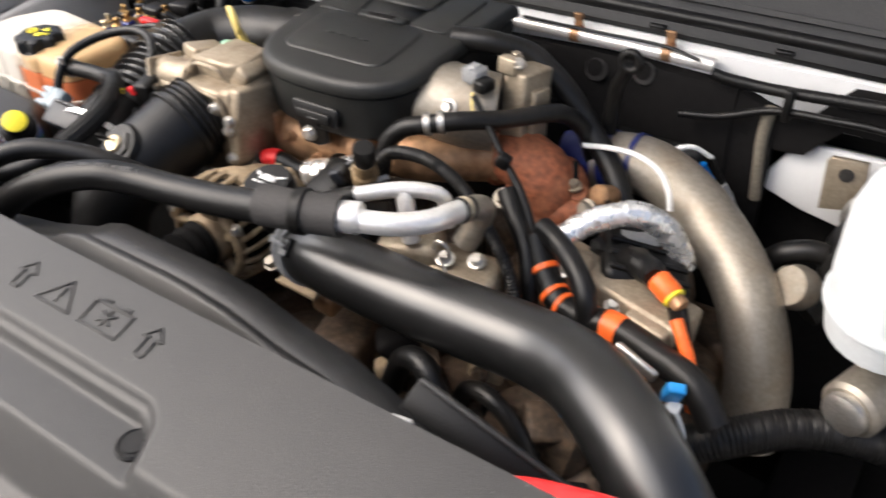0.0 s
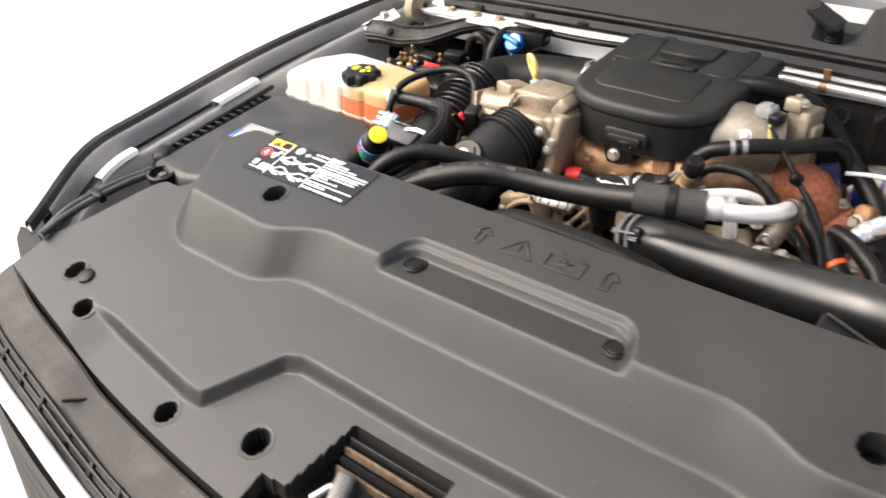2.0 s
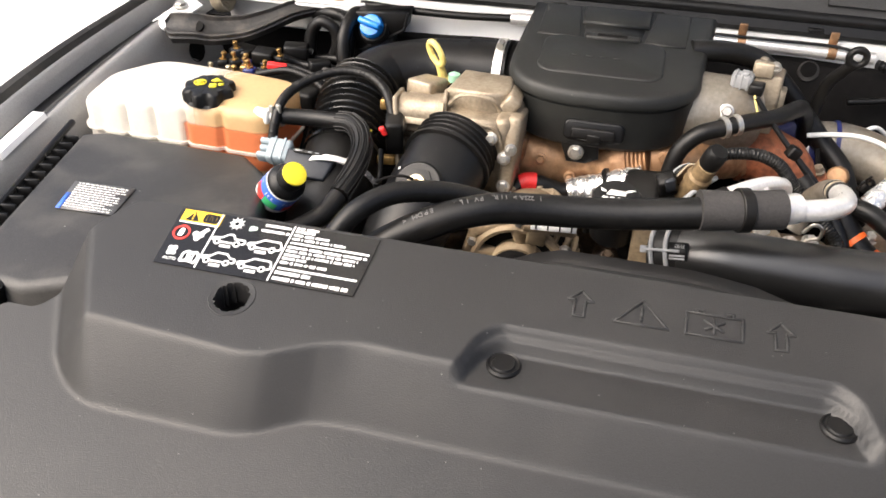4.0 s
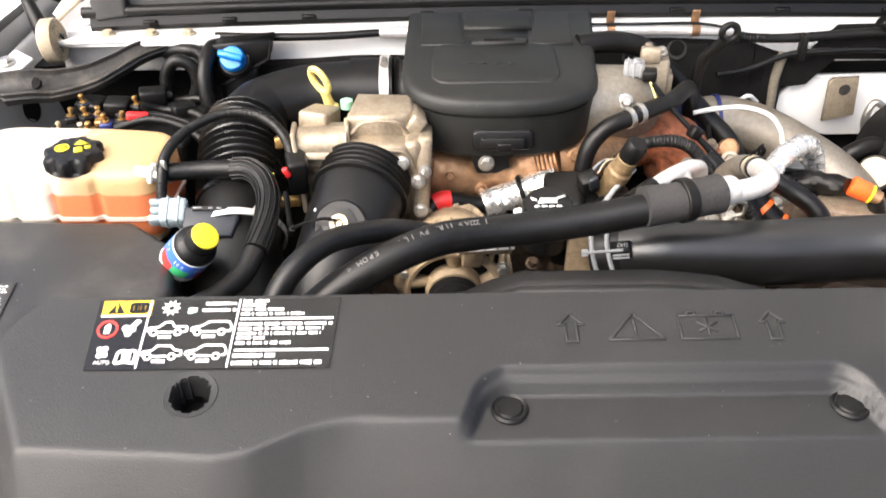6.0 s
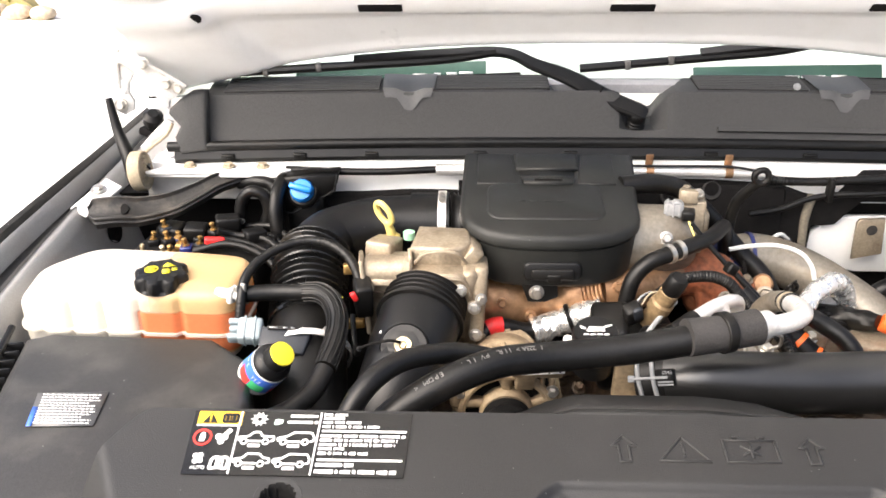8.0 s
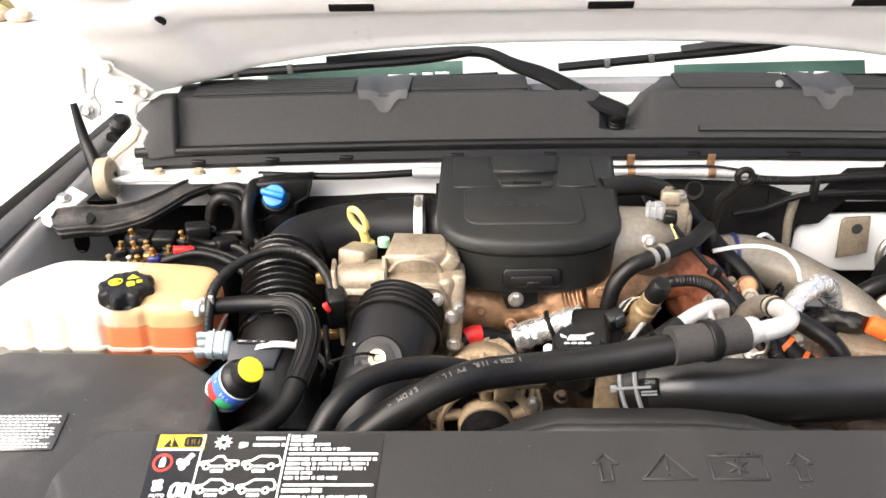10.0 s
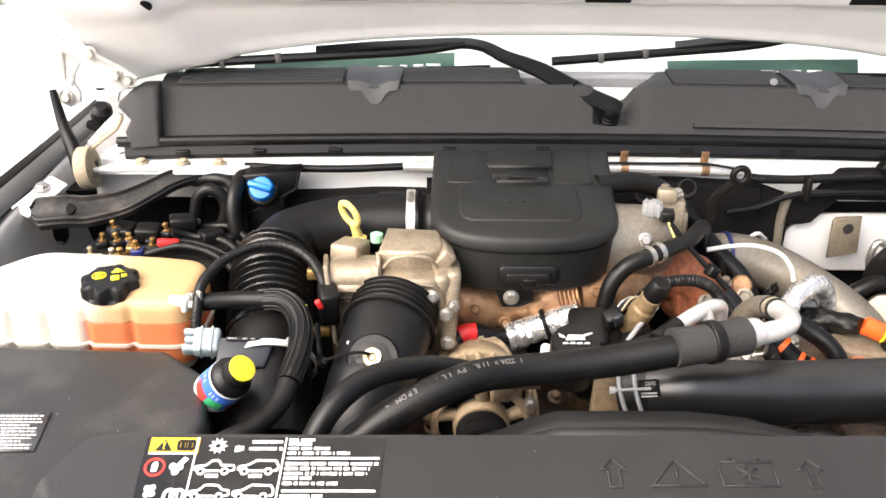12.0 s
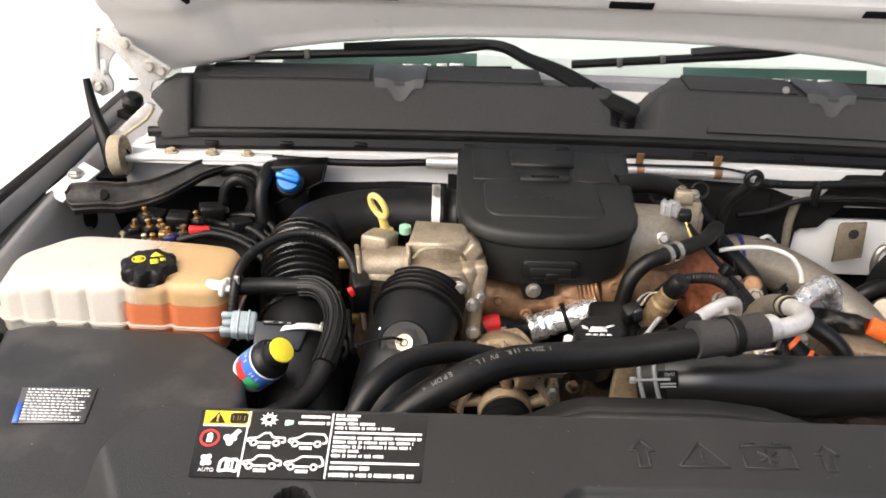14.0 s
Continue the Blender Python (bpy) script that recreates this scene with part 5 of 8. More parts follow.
for y in (0.0, 0.004, -0.004):
    slab([(-0.016, 0.003 + y - 0.0009), (-0.006, 0.003 + y - 0.0009), (-0.006, 0.003 + y + 0.0009), (-0.016, 0.003 + y + 0.0009)], 0, 0.0009, cm, bm=bm)
slab([(0.003, 0.006), (0.019, 0.004), (0.009, 0.016)], 0, 0.0009, cm, bm=bm)
slab(rounded(0.010, 0.011, 0.002, 3, 0.007, -0.007), 0, 0.0009, cm, bm=bm)
for y in (-0.002, -0.006):
    slab([(0.014, y - 0.001), (0.021, y - 0.001), (0.021, y + 0.001), (0.014, y + 0.001)], 0, 0.0009, cm, bm=bm)
part("cap_symbols", bm, YELLOW, cap, "yellow printed warning symbols")
part("outlet", tube([(-0.535, 0.600, 1.156), (-0.510, 0.589, 1.159), (-0.485, 0.588, 1.160)], 0.0068, 12), WHITE, tank, "white outlet nipple")
part("outlet_flange", box((0.008, 0.016, 0.022), pose(-0.513, 0.588, 1.159, 0, 10, -30), 0.003), WHITE, tank)
part("hose_clamp", clamp_mesh((-0.497, 0.589, 1.160), (1, 0.0, 0.0), 0.0112, 0.007, False), STEEL, tank, "bright spring clamp")
part("clamp_ear", box((0.007, 0.004, 0.010), pose(-0.505, 0.580, 1.172, 0, 0, -30), 0.001), STEEL, tank)
part("clamp_ear", box((0.007, 0.004, 0.012), pose(-0.495, 0.579, 1.174, 0, 0, -30), 0.001), STEEL, tank)

fuse = thing("relay_block", (-0.62, 0.83, 1.0), "black relay block crowded with brass terminals", "fuse box")
part("base", box((0.21, 0.13, 0.14), pose(-0.625, 0.83, 1.045, 0, 0, -6), 0.008), BLACK, fuse)
for k in range(4):
    part("module", box((0.038 - 0.004 * (k % 2), 0.032, 0.022), pose(-0.69 + 0.046 * k, 0.872 - 0.02 * (k % 2), 1.120 + 0.007 * (k % 3), 8 - 5 * k, 4, 14 * k - 10), 0.004), BLACK, fuse)
for k, (x, y) in enumerate(((-0.712, 0.80), (-0.705, 0.83), (-0.695, 0.86), (-0.68, 0.80), (-0.668, 0.835), (-0.650, 0.80), (-0.645, 0.86), (-0.628, 0.815), (-0.615, 0.85), (-0.69, 0.78), (-0.664, 0.785), (-0.676, 0.815), (-0.658, 0.82), (-0.635, 0.84), (-0.640, 0.79), (-0.60, 0.83))):
    t = part("terminal", lathe([(0.006, -0.004), (0.006, 0.003), (0.003, 0.004), (0.003, 0.009), (0.0042, 0.010), (0.0042, 0.013), (0.002, 0.0145)], (0.2 * math.sin(k * 2.1), 0.2 * math.cos(k), 1), (x, y, 1.114 + 0.008 * (k % 3)), 12), BRASS if k % 3 else PALEBRASS, fuse, "brass terminal stud")
    part("stud_base", box((0.018, 0.018, 0.012), pose(x, y, 1.110 + 0.008 * (k % 3), 0, 0, 20 * k), 0.003), (BRASS, BLACK, SLATE, BLACK, NAVY)[k % 5], fuse)
part("red_tab", box((0.030, 0.014, 0.010), pose(-0.600, 0.803, 1.134, 0, 10, 20), 0.003), RED, fuse, "red plastic tab")
for k in range(5):
    y = 0.79 + 0.025 * k
    part("cable", tube([(-0.63 + 0.012 * k, y, 1.122 + 0.006 * (k % 3)), (-0.58, y + 0.01, 1.130 - 0.004 * k), (-0.53, y + 0.002, 1.118 - 0.005 * (k % 2)), (-0.49, y - 0.02, 1.09)], 0.0042 if k % 2 else 0.0062, 10), RUBBER, fuse)
part("grey_lug", box((0.03, 0.03, 0.010), pose(-0.635, 0.80, 1.118, 0, 0, 30), 0.004), BLACK, fuse)

washer = thing("washer_filler", (-0.49, 0.93, 1.0), "black washer filler neck with a bright blue cap", "filler neck")
WASH = [(-0.527, 1.187), (-0.429, 1.195), (-0.436, 1.166), (-0.508, 1.126), (-0.532, 1.128)]
part("tray", slab(WASH, 0, 0.035, upright(0.965), 0.004), BLACK, washer)
part("tray_rim", tube([(x, 0.931, z) for x, z in ((-0.429, 1.194), (-0.436, 1.166), (-0.472, 1.146), (-0.508, 1.126), (-0.532, 1.128))], 0.0022, 8, 1), COVER, washer)
part("neck", box((0.06, 0.05, 0.13), (-0.488, 0.955, 1.085), 0.012), BLACK, washer)
part("collar", lathe([(0.024, -0.01), (0.026, 0.0), (0.022, 0.006)], (0.0, -0.75, 0.55), (-0.486, 0.930, 1.163), 20), BLACK, washer)
bluecap = part("cap", lathe([(0.0175, 0.0), (0.0195, 0.003), (0.0195, 0.011), (0.0165, 0.016), (0.006, 0.017)], (0.0, -0.75, 0.55), (-0.486, 0.925, 1.166), 32, lobes=12, lobe_depth=0.05, lobe_range=(0.002, 0.013)), BLUE, washer, "bright blue screw cap")
part("grip", box((0.010, 0.038, 0.020), frame_to((0.0, -0.75, 0.55), (-0.486, 0.911, 1.177)) @ pose(0, 0, 0, 0, 0, 75), 0.003), BLUE, bluecap)

# hoses behind the relay block
hose("heater_hose", [(-0.60, 0.92, 1.06), (-0.588, 0.905, 1.12), (-0.583, 0.905, 1.155), (-0.566, 0.905, 1.174), (-0.545, 0.905, 1.166), (-0.54, 0.905, 1.14), (-0.552, 0.905, 1.110)], 0.0095, "thin black heater hose looped behind the relay block")
hose("heater_hose", [(-0.520, 0.965, 1.175), (-0.522, 0.935, 1.178), (-0.527, 0.905, 1.158), (-0.525, 0.89, 1.12), (-0.515, 0.88, 1.06)], 0.0115, "black heater hose dropping from the firewall")
hose("vacuum_hose", [(-0.60, 0.965, 1.165), (-0.565, 0.95, 1.174), (-0.540, 0.945, 1.168), (-0.528, 0.93, 1.14), (-0.535, 0.91, 1.09)], 0.010, "black vacuum hose beside the filler neck")

# ---- air duct to the engine ----
duct = thing("intake_duct", (-0.42, 0.7, 1.0), "black intake duct with ribbed bellows", "air duct")
part("bellows", tube([(-0.424, 0.608, 1.100), (-0.428, 0.640, 1.113), (-0.433, 0.675, 1.126), (-0.436, 0.706, 1.137), (-0.434, 0.734, 1.143)], ribs(0.0535, 0.0075, 11, 0.04, 1.0), 48, 80), BELLOW, duct, "ribbed rubber bellows")
part("elbow", tube([(-0.434, 0.726, 1.141), (-0.430, 0.758, 1.143), (-0.415, 0.790, 1.146), (-0.365, 0.815, 1.152), (-0.315, 0.82, 1.156), (-0.275, 0.82, 1.158)], lambda u: 0.047 - 0.004 * u, 32, 10), COVER, duct, "smooth black elbow")
part("cuff", tube([(-0.302, 0.82, 1.157), (-0.245, 0.82, 1.158)], lambda u: 0.0465, 32, 4), RUBBER, duct)
part("cuff_end", tube([(-0.240, 0.82, 1.158), (-0.205, 0.818, 1.158)], ribs(0.047, 0.004, 2), 32, 12), RUBBER, duct)
part("band_clamp", clamp_mesh((-0.256, 0.82, 1.158), (1, 0, 0), 0.0475, 0.012, False), ALU, duct, "bright steel band clamp")
part("clamp_screw", tube([(-0.256, 0.815, 1.2055), (-0.256, 0.795, 1.2065)], 0.005, 8), STEEL, duct)
part("sensor_tube", tube([(-0.406, 0.475, 1.040), (-0.413, 0.52, 1.066), (-0.420, 0.572, 1.090), (-0.424, 0.616, 1.103)], lambda u: 0.050, 32, 6), BLACK, duct, "smooth black airflow meter tube")
part("sensor_band", clamp_mesh((-0.418, 0.556, 1.091), (-0.1, 0.9, 0.44), 0.0550, 0.008, False), ALU, duct, "bright band clamp")
part("band_screw", box((0.009, 0.009, 0.006), pose(-0.388, 0.541, 1.136, 20, 30, 0), 0.0015), STEEL, duct)
sm = pose(-0.437, 0.530, 1.126, 38, 4, 4)
sensor = part("sensor_body", slab([(-0.030, -0.017), (0.024, -0.019), (0.032, 0.010), (0.020, 0.017), (-0.030, 0.016)], -0.012, 0.010, sm, 0.003), SLATE, duct, "black airflow sensor")
part("sensor_ridge", box((0.046, 0.005, 0.004), sm @ pose(0.002, 0.014, 0.011), 0.001), BLACK, sensor)
plug_m = pose(-0.483, 0.547, 1.131, 34, 4, 4)
part("sensor_plug", box((0.030, 0.030, 0.022), plug_m, 0.004), ICE, sensor, "pale grey connector")
for k in range(3):
    part("plug_lobe", box((0.016, 0.008, 0.018), plug_m @ pose(-0.019 + 0.002 * (k % 2), -0.010 + 0.010 * k, 0.0), 0.003), ICE, sensor)
for k in range(2):
    part("plug_rib", box((0.003, 0.031, 0.024), plug_m @ pose(-0.006 + 0.012 * k, 0, 0), 0.001), ICE, sensor)
bm = bmesh.new()
for u, w in ((-0.014, 0.010), (0.000, 0.005), (0.009, 0.005)):
    box((w, 0.0016, 0.001), sm @ pose(u, 0.0138, 0.0133), 0, bm)
part("sensor_print", bm, GREYPL, sensor)

gauge = thing("filter_gauge", (-0.43, 0.45, 1.07), "black filter gauge with yellow button and coloured label", "gauge")
gd = Vector((0.61, -0.35, 0.71)).normalized()
GS = 0.93
ga = Vector((-0.420, 0.453, 1.160)) - gd * 0.066 * GS
part("body", lathe([(r * GS, h * GS) for r, h in ((0.010, -0.042), (0.0145, -0.038), (0.0155, -0.024), (0.0150, -0.016), (0.023, -0.012), (0.0245, -0.006), (0.0245, 0.038), (0.0225, 0.043), (0.0172, 0.047), (0.0168, 0.060), (0.0155, 0.063), (0.008, 0.063))], gd, ga, 32), COVER, gauge)
part("label_band", lathe([(r * GS, h * GS) for r, h in ((0.0245, -0.006), (0.0249, -0.006), (0.0249, 0.035), (0.0245, 0.035))], gd, ga, 32, capped=False), WHITE, gauge, "white printed band")
gm = frame_to(gd, ga)


def band(a0, a1, h0, h1, r, bm):
    k = 24
    for i in range(k):
        b0, b1 = radians(a0 + (a1 - a0) * i / k), radians(a0 + (a1 - a0) * (i + 1) / k)
        bm.faces.new([bm.verts.new(gm @ Vector((r * GS * math.cos(b), r * GS * math.sin(b), h * GS))) for b, h in ((b0, h0), (b1, h0), (b1, h1), (b0, h1))])
    return bm


for nm, mt, a0, a1, h0, h1 in (("blue_field", LABELBLUE, 0, 180, 0.002, 0.0325), ("blue_field", LABELBLUE, 180, 360, 0.002, 0.0325), *(("red_field", LABELRED, a, a + 52, 0.001, 0.015) for a in (10, 130, 250)), *(("green_field", GREENPR, a, a + 44, 0.003, 0.018) for a in (64, 184, 304))):
    part(nm, band(a0, a1, h0, h1, 0.0252 if nm == "blue_field" else 0.0255, bmesh.new()), mt, gauge)
bm = bmesh.new()
for a0 in range(0, 360, 60):
    for a, h0, h1 in ((0, 0.020, 0.027), (6, 0.0235, 0.0245), (10, 0.020, 0.027), (20, 0.021, 0.0225), (20, 0.0245, 0.026)):
        band(a0 + a, a0 + a + (2 if h1 - h0 > 0.003 else 6), h0, h1, 0.0255, bm)
part("label_print", bm, INK, gauge, kind="stuff")
part("button", lathe([(r * GS, h * GS) for r, h in ((0.0150, 0.060), (0.0158, 0.062), (0.0152, 0.065), (0.010, 0.0665), (0.002, 0.0667))], gd, ga, 28), YELLOW, gauge, "yellow button")

overflow = thing("overflow_hose", (-0.42, 0.5, 1.06), "black overflow hose with a braided sleeve from the tank", "hose")
part("tube", tube([(-0.500, 0.588, 1.160), (-0.460, 0.594, 1.160), (-0.415, 0.592, 1.162)], 0.0105, 16, 8), RUBBER, overflow)
part("braided_sleeve", tube([(-0.420, 0.594, 1.161), (-0.401, 0.588, 1.163), (-0.384, 0.571, 1.159), (-0.374, 0.546, 1.149), (-0.374, 0.515, 1.136), (-0.380, 0.481, 1.123)], lambda u: 0.0122, 18, 16, wob=0.05), RUBBER, overflow, "woven black protective sleeve")
run = [Vector(p) for p in ((-0.420, 0.594, 1.161), (-0.401, 0.588, 1.163), (-0.384, 0.571, 1.159), (-0.374, 0.546, 1.149), (-0.374, 0.515, 1.136), (-0.380, 0.481, 1.123))]
for k in range(13):
    a = 2 * math.pi * k / 13
    cord = []
    for i, p in enumerate(run):
        d = (run[min(i + 1, 5)] - run[max(i - 1, 0)]).normalized()
        e1 = (Vector((0.3, -0.7, 0.6)) - d * d.dot(Vector((0.3, -0.7, 0.6)))).normalized()
        cord.append(p + (e1 * math.cos(a + 0.15 * i) + d.cross(e1) * math.sin(a + 0.15 * i)) * 0.0127)
    part("cord", tube(cord, 0.0010, 6, 8), RUBBER, overflow)
part("lower_tube", tube([(-0.380, 0.478, 1.123), (-0.390, 0.450, 1.112), (-0.410, 0.422, 1.106), (-0.436, 0.400, 1.104), (-0.48, 0.38, 1.08)], 0.0115, 16, 8), RUBBER, overflow)
hose("sensor_harness", [(-0.500, 0.560, 1.132), (-0.498, 0.573, 1.160), (-0.496, 0.593, 1.179), (-0.486, 0.618, 1.189), (-0.466, 0.640, 1.197), (-0.434, 0.655, 1.203), (-0.402, 0.655, 1.201), (-0.376, 0.640, 1.193), (-0.360, 0.620, 1.180), (-0.352, 0.605, 1.160)], ribs(0.0066, 0.0005, 80), "corrugated wiring sleeve arching over the bellows", "harness", n=24)
plug = thing("coolant_sensor_plug", (-0.365, 0.59, 1.12), "black plug with red lock and yellow wires", "connector")
part("body", box((0.022, 0.034, 0.046), pose(-0.350, 0.604, 1.150, 10, 0, 15), 0.004), BLACK, plug)
part("red_lock", box((0.007, 0.007, 0.013), pose(-0.358, 0.583, 1.161, 10, -25, 15), 0.002), RED, plug, "red lock")
part("wire", tube([(-0.372, 0.58, 1.162), (-0.377, 0.575, 1.158), (-0.381, 0.575, 1.159)], 0.0015, 8), YELLOW, plug)
part("wire", tube([(-0.374, 0.58, 1.157), (-0.378, 0.572, 1.153), (-0.381, 0.570, 1.149)], 0.0015, 8), YELLOW, plug)
hose("plug_lead", [(-0.362, 0.585, 1.135), (-0.358, 0.565, 1.105), (-0.352, 0.535, 1.108), (-0.345, 0.515, 1.128)], 0.0035, "thin black lead to the elbow clip", "cable")

# lamp wiring along the end of the shield
lamp_wiring = thing("lamp_conduit", (-0.70, 0.12, 1.06), "pair of dark grey conduits beside the fender", "conduit")
for k in range(2):
    part("conduit", tube([(-0.690 - 0.013 * k, 0.03, 1.085 - 0.01 * k), (-0.694 - 0.013 * k, 0.09, 1.098), (-0.692 - 0.013 * k, 0.16, 1.106), (-0.684 - 0.012 * k, 0.225, 1.110)], ribs(0.0062, 0.0008, 40), 10, 20), DUSTY, lamp_wiring)
part("clip", box((0.034, 0.012, 0.014), pose(-0.699, 0.13, 1.103, 8), 0.003), BLACK, lamp_wiring)
cup = thing("adjuster_cup", (-0.662, 0.222, 1.08), "round black adjuster cup at the end of the shield", "cap")
part("cup", lathe([(0.020, -0.03), (0.021, 0.0), (0.023, 0.012), (0.019, 0.014), (0.017, 0.004), (0.004, 0.004)], (0, -0.1, 1), (-0.662, 0.222, 1.104), 28), BLACK, cup)
part("screw", bolt_mesh((-0.662, 0.222, 1.108), (0, 0, 1), 0.007, 0.006), DULL, cup)

# ---- engine top ----
resonator = thing("intake_resonator", (-0.105, 0.77, 1.12), "black moulded intake resonator cover on the engine", "engine cover")


def res_outline(k=1.0, n=10):
    """Cover plan: square at the back, round at the front."""
    pts = [(-0.222, 0.895), (0.030, 0.895)]
    cx, cy, rx, ry = -0.106, 0.745, 0.121, 0.092
    for i in range(2 * n + 1):
        a = math.pi * i / (2 * n)
        e = 0.72
        pts.append((cx + rx * math.copysign(abs(math.cos(a)) ** e, math.cos(a)), cy - ry * abs(math.sin(a)) ** e))
    return [(-0.106 + (x + 0.106) * k, 0.77 + (y - 0.77) * k) for x, y in pts]


def res_top(y):
    return 1.214 + 0.13 * (y - 0.67)


def loft(levels, bm=None):
    """Skins a stack of rings of equal count, closed at both ends."""
    bm = bm or bmesh.new()
    rings = [[bm.verts.new(p) for p in ring] for ring in levels]
    for a, b in zip(rings, rings[1:]):
        for i in range(len(a)):
            bm.faces.new((a[i], a[(i + 1) % len(a)], b[(i + 1) % len(a)], b[i]))
    bm.faces.new(rings[0][::-1])
    bm.faces.new(rings[-1])
    bmesh.ops.recalc_face_normals(bm, faces=bm.faces)
    return bm


levels = []
for k, dz in ((0.90, -0.079), (0.955, -0.072), (0.975, -0.05), (0.985, -0.022), (0.986, -0.0205), (0.965, -0.020), (0.965, -0.012)):
    levels.append([(x, y, res_top(y) + dz) for x, y in res_outline(k)])
part("body", loft(levels), LIDPL, resonator)
levels = []
for k, dz in ((0.985, -0.0145), (1.018, -0.0145), (1.0195, -0.0135), (1.0185, -0.0100), (1.012, -0.0055), (1.000, -0.0020), (0.980, 0.0005), (0.95, 0.0018), (0.90, 0.0026), (0.8, 0.0032), (0.6, 0.0035), (0.4, 0.0035), (0.2, 0.0035)):
    levels.append([(x, y, res_top(y) + dz) for x, y in res_outline(k)])
lid = part("lid", loft(levels), LIDPL, resonator, "black lid with moulded steps", angle=50)
part("panel_step", slab(rounded(0.160, 0.100, 0.022, 6, -0.112, 0.742), -0.002, 0.0056, Matrix.Translation((0, 0, res_top(0))) @ Matrix(((1, 0, 0, 0), (0, 1, 0, 0), (0, 0.13, 1, 0), (0, 0, 0, 1))), 0.0035), LIDPL, lid)
sl = Matrix.Translation((0, 0, res_top(0))) @ Matrix(((1, 0, 0, 0), (0, 1, 0, 0), (0, 0.13, 1, 0), (0, 0, 0, 1)))
part("side_ramp", slab([(-0.062, 0.790), (-0.008, 0.790), (-0.004, 0.880), (-0.050, 0.880)], -0.002, 0.0058, sl, 0.002), LIDPL, lid)
part("side_ramp", slab([(-0.205, 0.790), (-0.146, 0.790), (-0.156, 0.880), (-0.205, 0.880)], -0.002, 0.0056, sl, 0.002), LIDPL, lid)
part("grip_block", slab([(-0.150, 0.880), (-0.056, 0.880), (-0.058, 0.832), (-0.148, 0.832)], -0.002, 0.0085, sl, 0.003), LIDPL, lid)
part("grip_floor", slab([(-0.146, 0.834), (-0.062, 0.834), (-0.068, 0.794), (-0.140, 0.794)], -0.002, 0.0040, sl, 0), LIDPL, lid)
part("front_wall", slab([(-0.142, 0.797), (-0.066, 0.797), (-0.070, 0.785), (-0.138, 0.785)], -0.002, 0.0100, sl, 0.002), LIDPL, lid)
part("grip_slot", box((0.040, 0.007, 0.003), sl @ pose(-0.104, 0.7905, 0.0093), 0.001), DARK, lid, "dark finger slot")
bm = bmesh.new()
for k in range(4):
    box((0.010, 0.0016, 0.0012), sl @ pose(-0.145 + 0.018 * k, 0.738, 0.0058), 0, bm)
part("raised_mark", bm, LIDPL, lid, "faint raised lettering bars")
part("latch_pocket", slab(rounded(0.075, 0.026, 0.008), 0, 0.006, pose(-0.106, 0.6565, 1.163, 82), 0.003), COVER, resonator)
part("latch", slab(rounded(0.055, 0.014, 0.004), 0, 0.006, pose(-0.106, 0.6515, 1.161, 80), 0.002), BLACK, resonator, "dull grey-black latch")
part("latch_tongue", box((0.018, 0.006, 0.012), (-0.104, 0.647, 1.156), 0.002), BLACK, resonator)
part("tab", slab([(-0.150, 0.004), (-0.098, 0.004), (-0.096, -0.026), (-0.112, -0.034), (-0.136, -0.034)], 0, 0.004, pose(0, 0.664, 1.148, 90), 0.001), BLACK, resonator, "black mounting tab")
part("bolt", bolt_mesh((-0.125, 0.660, 1.129), (0, -1, 0.1), 0.0076, 0.008), STEEL, resonator, "bright hexagon bolt")

# thermostat housing: stepped casting
thermo = thing("coolant_housing", (-0.27, 0.66, 1.0), "grey-beige cast aluminium coolant housing with bolts", "engine casting")
part("casting", box((0.150, 0.118, 0.105), pose(-0.272, 0.682, 1.096, -6), 0.006), CAST, thermo)
part("lid", slab([(-0.292, 0.636), (-0.226, 0.634), (-0.212, 0.652), (-0.216, 0.700), (-0.284, 0.706)], 1.13, 1.2055, None, 0.005), CAST, thermo)
part("lid_step", slab([(-0.289, 0.608), (-0.222, 0.606), (-0.208, 0.622), (-0.208, 0.650), (-0.289, 0.650)], 1.09, 1.181, None, 0.006), CAST, thermo)
part("left_block", box((0.060, 0.056, 0.046), pose(-0.321, 0.648, 1.160, -4), 0.006, segs=3), CAST, thermo)
part("core_boss", lathe([(0.016, -0.028), (0.021, -0.026), (0.021, 0.024), (0.024, 0.025), (0.024, 0.032), (0.016, 0.034)], (1, 0, 0.03), (-0.322, 0.634, 1.172), 24), CAST, thermo)
part("pad_window", box((0.030, 0.004, 0.010), pose(-0.325, 0.6135, 1.166, -25), 0.0015), CAST, thermo)
part("top_pad", box((0.038, 0.046, 0.030), pose(-0.330, 0.686, 1.178, -10, 0, -18), 0.004), CAST, thermo)
part("side_flange", box((0.0060, 0.062, 0.098), pose(-0.351, 0.632, 1.142, -12, -4, 8), 0.002), CAST, thermo)
part("shoulder", slab([(-0.224, 0.608), (-0.204, 0.612), (-0.194, 0.640), (-0.198, 0.700), (-0.228, 0.704)], 1.08, 1.184, None, 0.008), CAST, thermo)
part("shoulder_web", box((0.020, 0.060, 0.030), pose(-0.214, 0.664, 1.186, -8, 38), 0.004), CAST, thermo)
part("front_flange", box((0.018, 0.090, 0.100), pose(-0.203, 0.650, 1.130, -10, 4), 0.005), CAST, thermo)
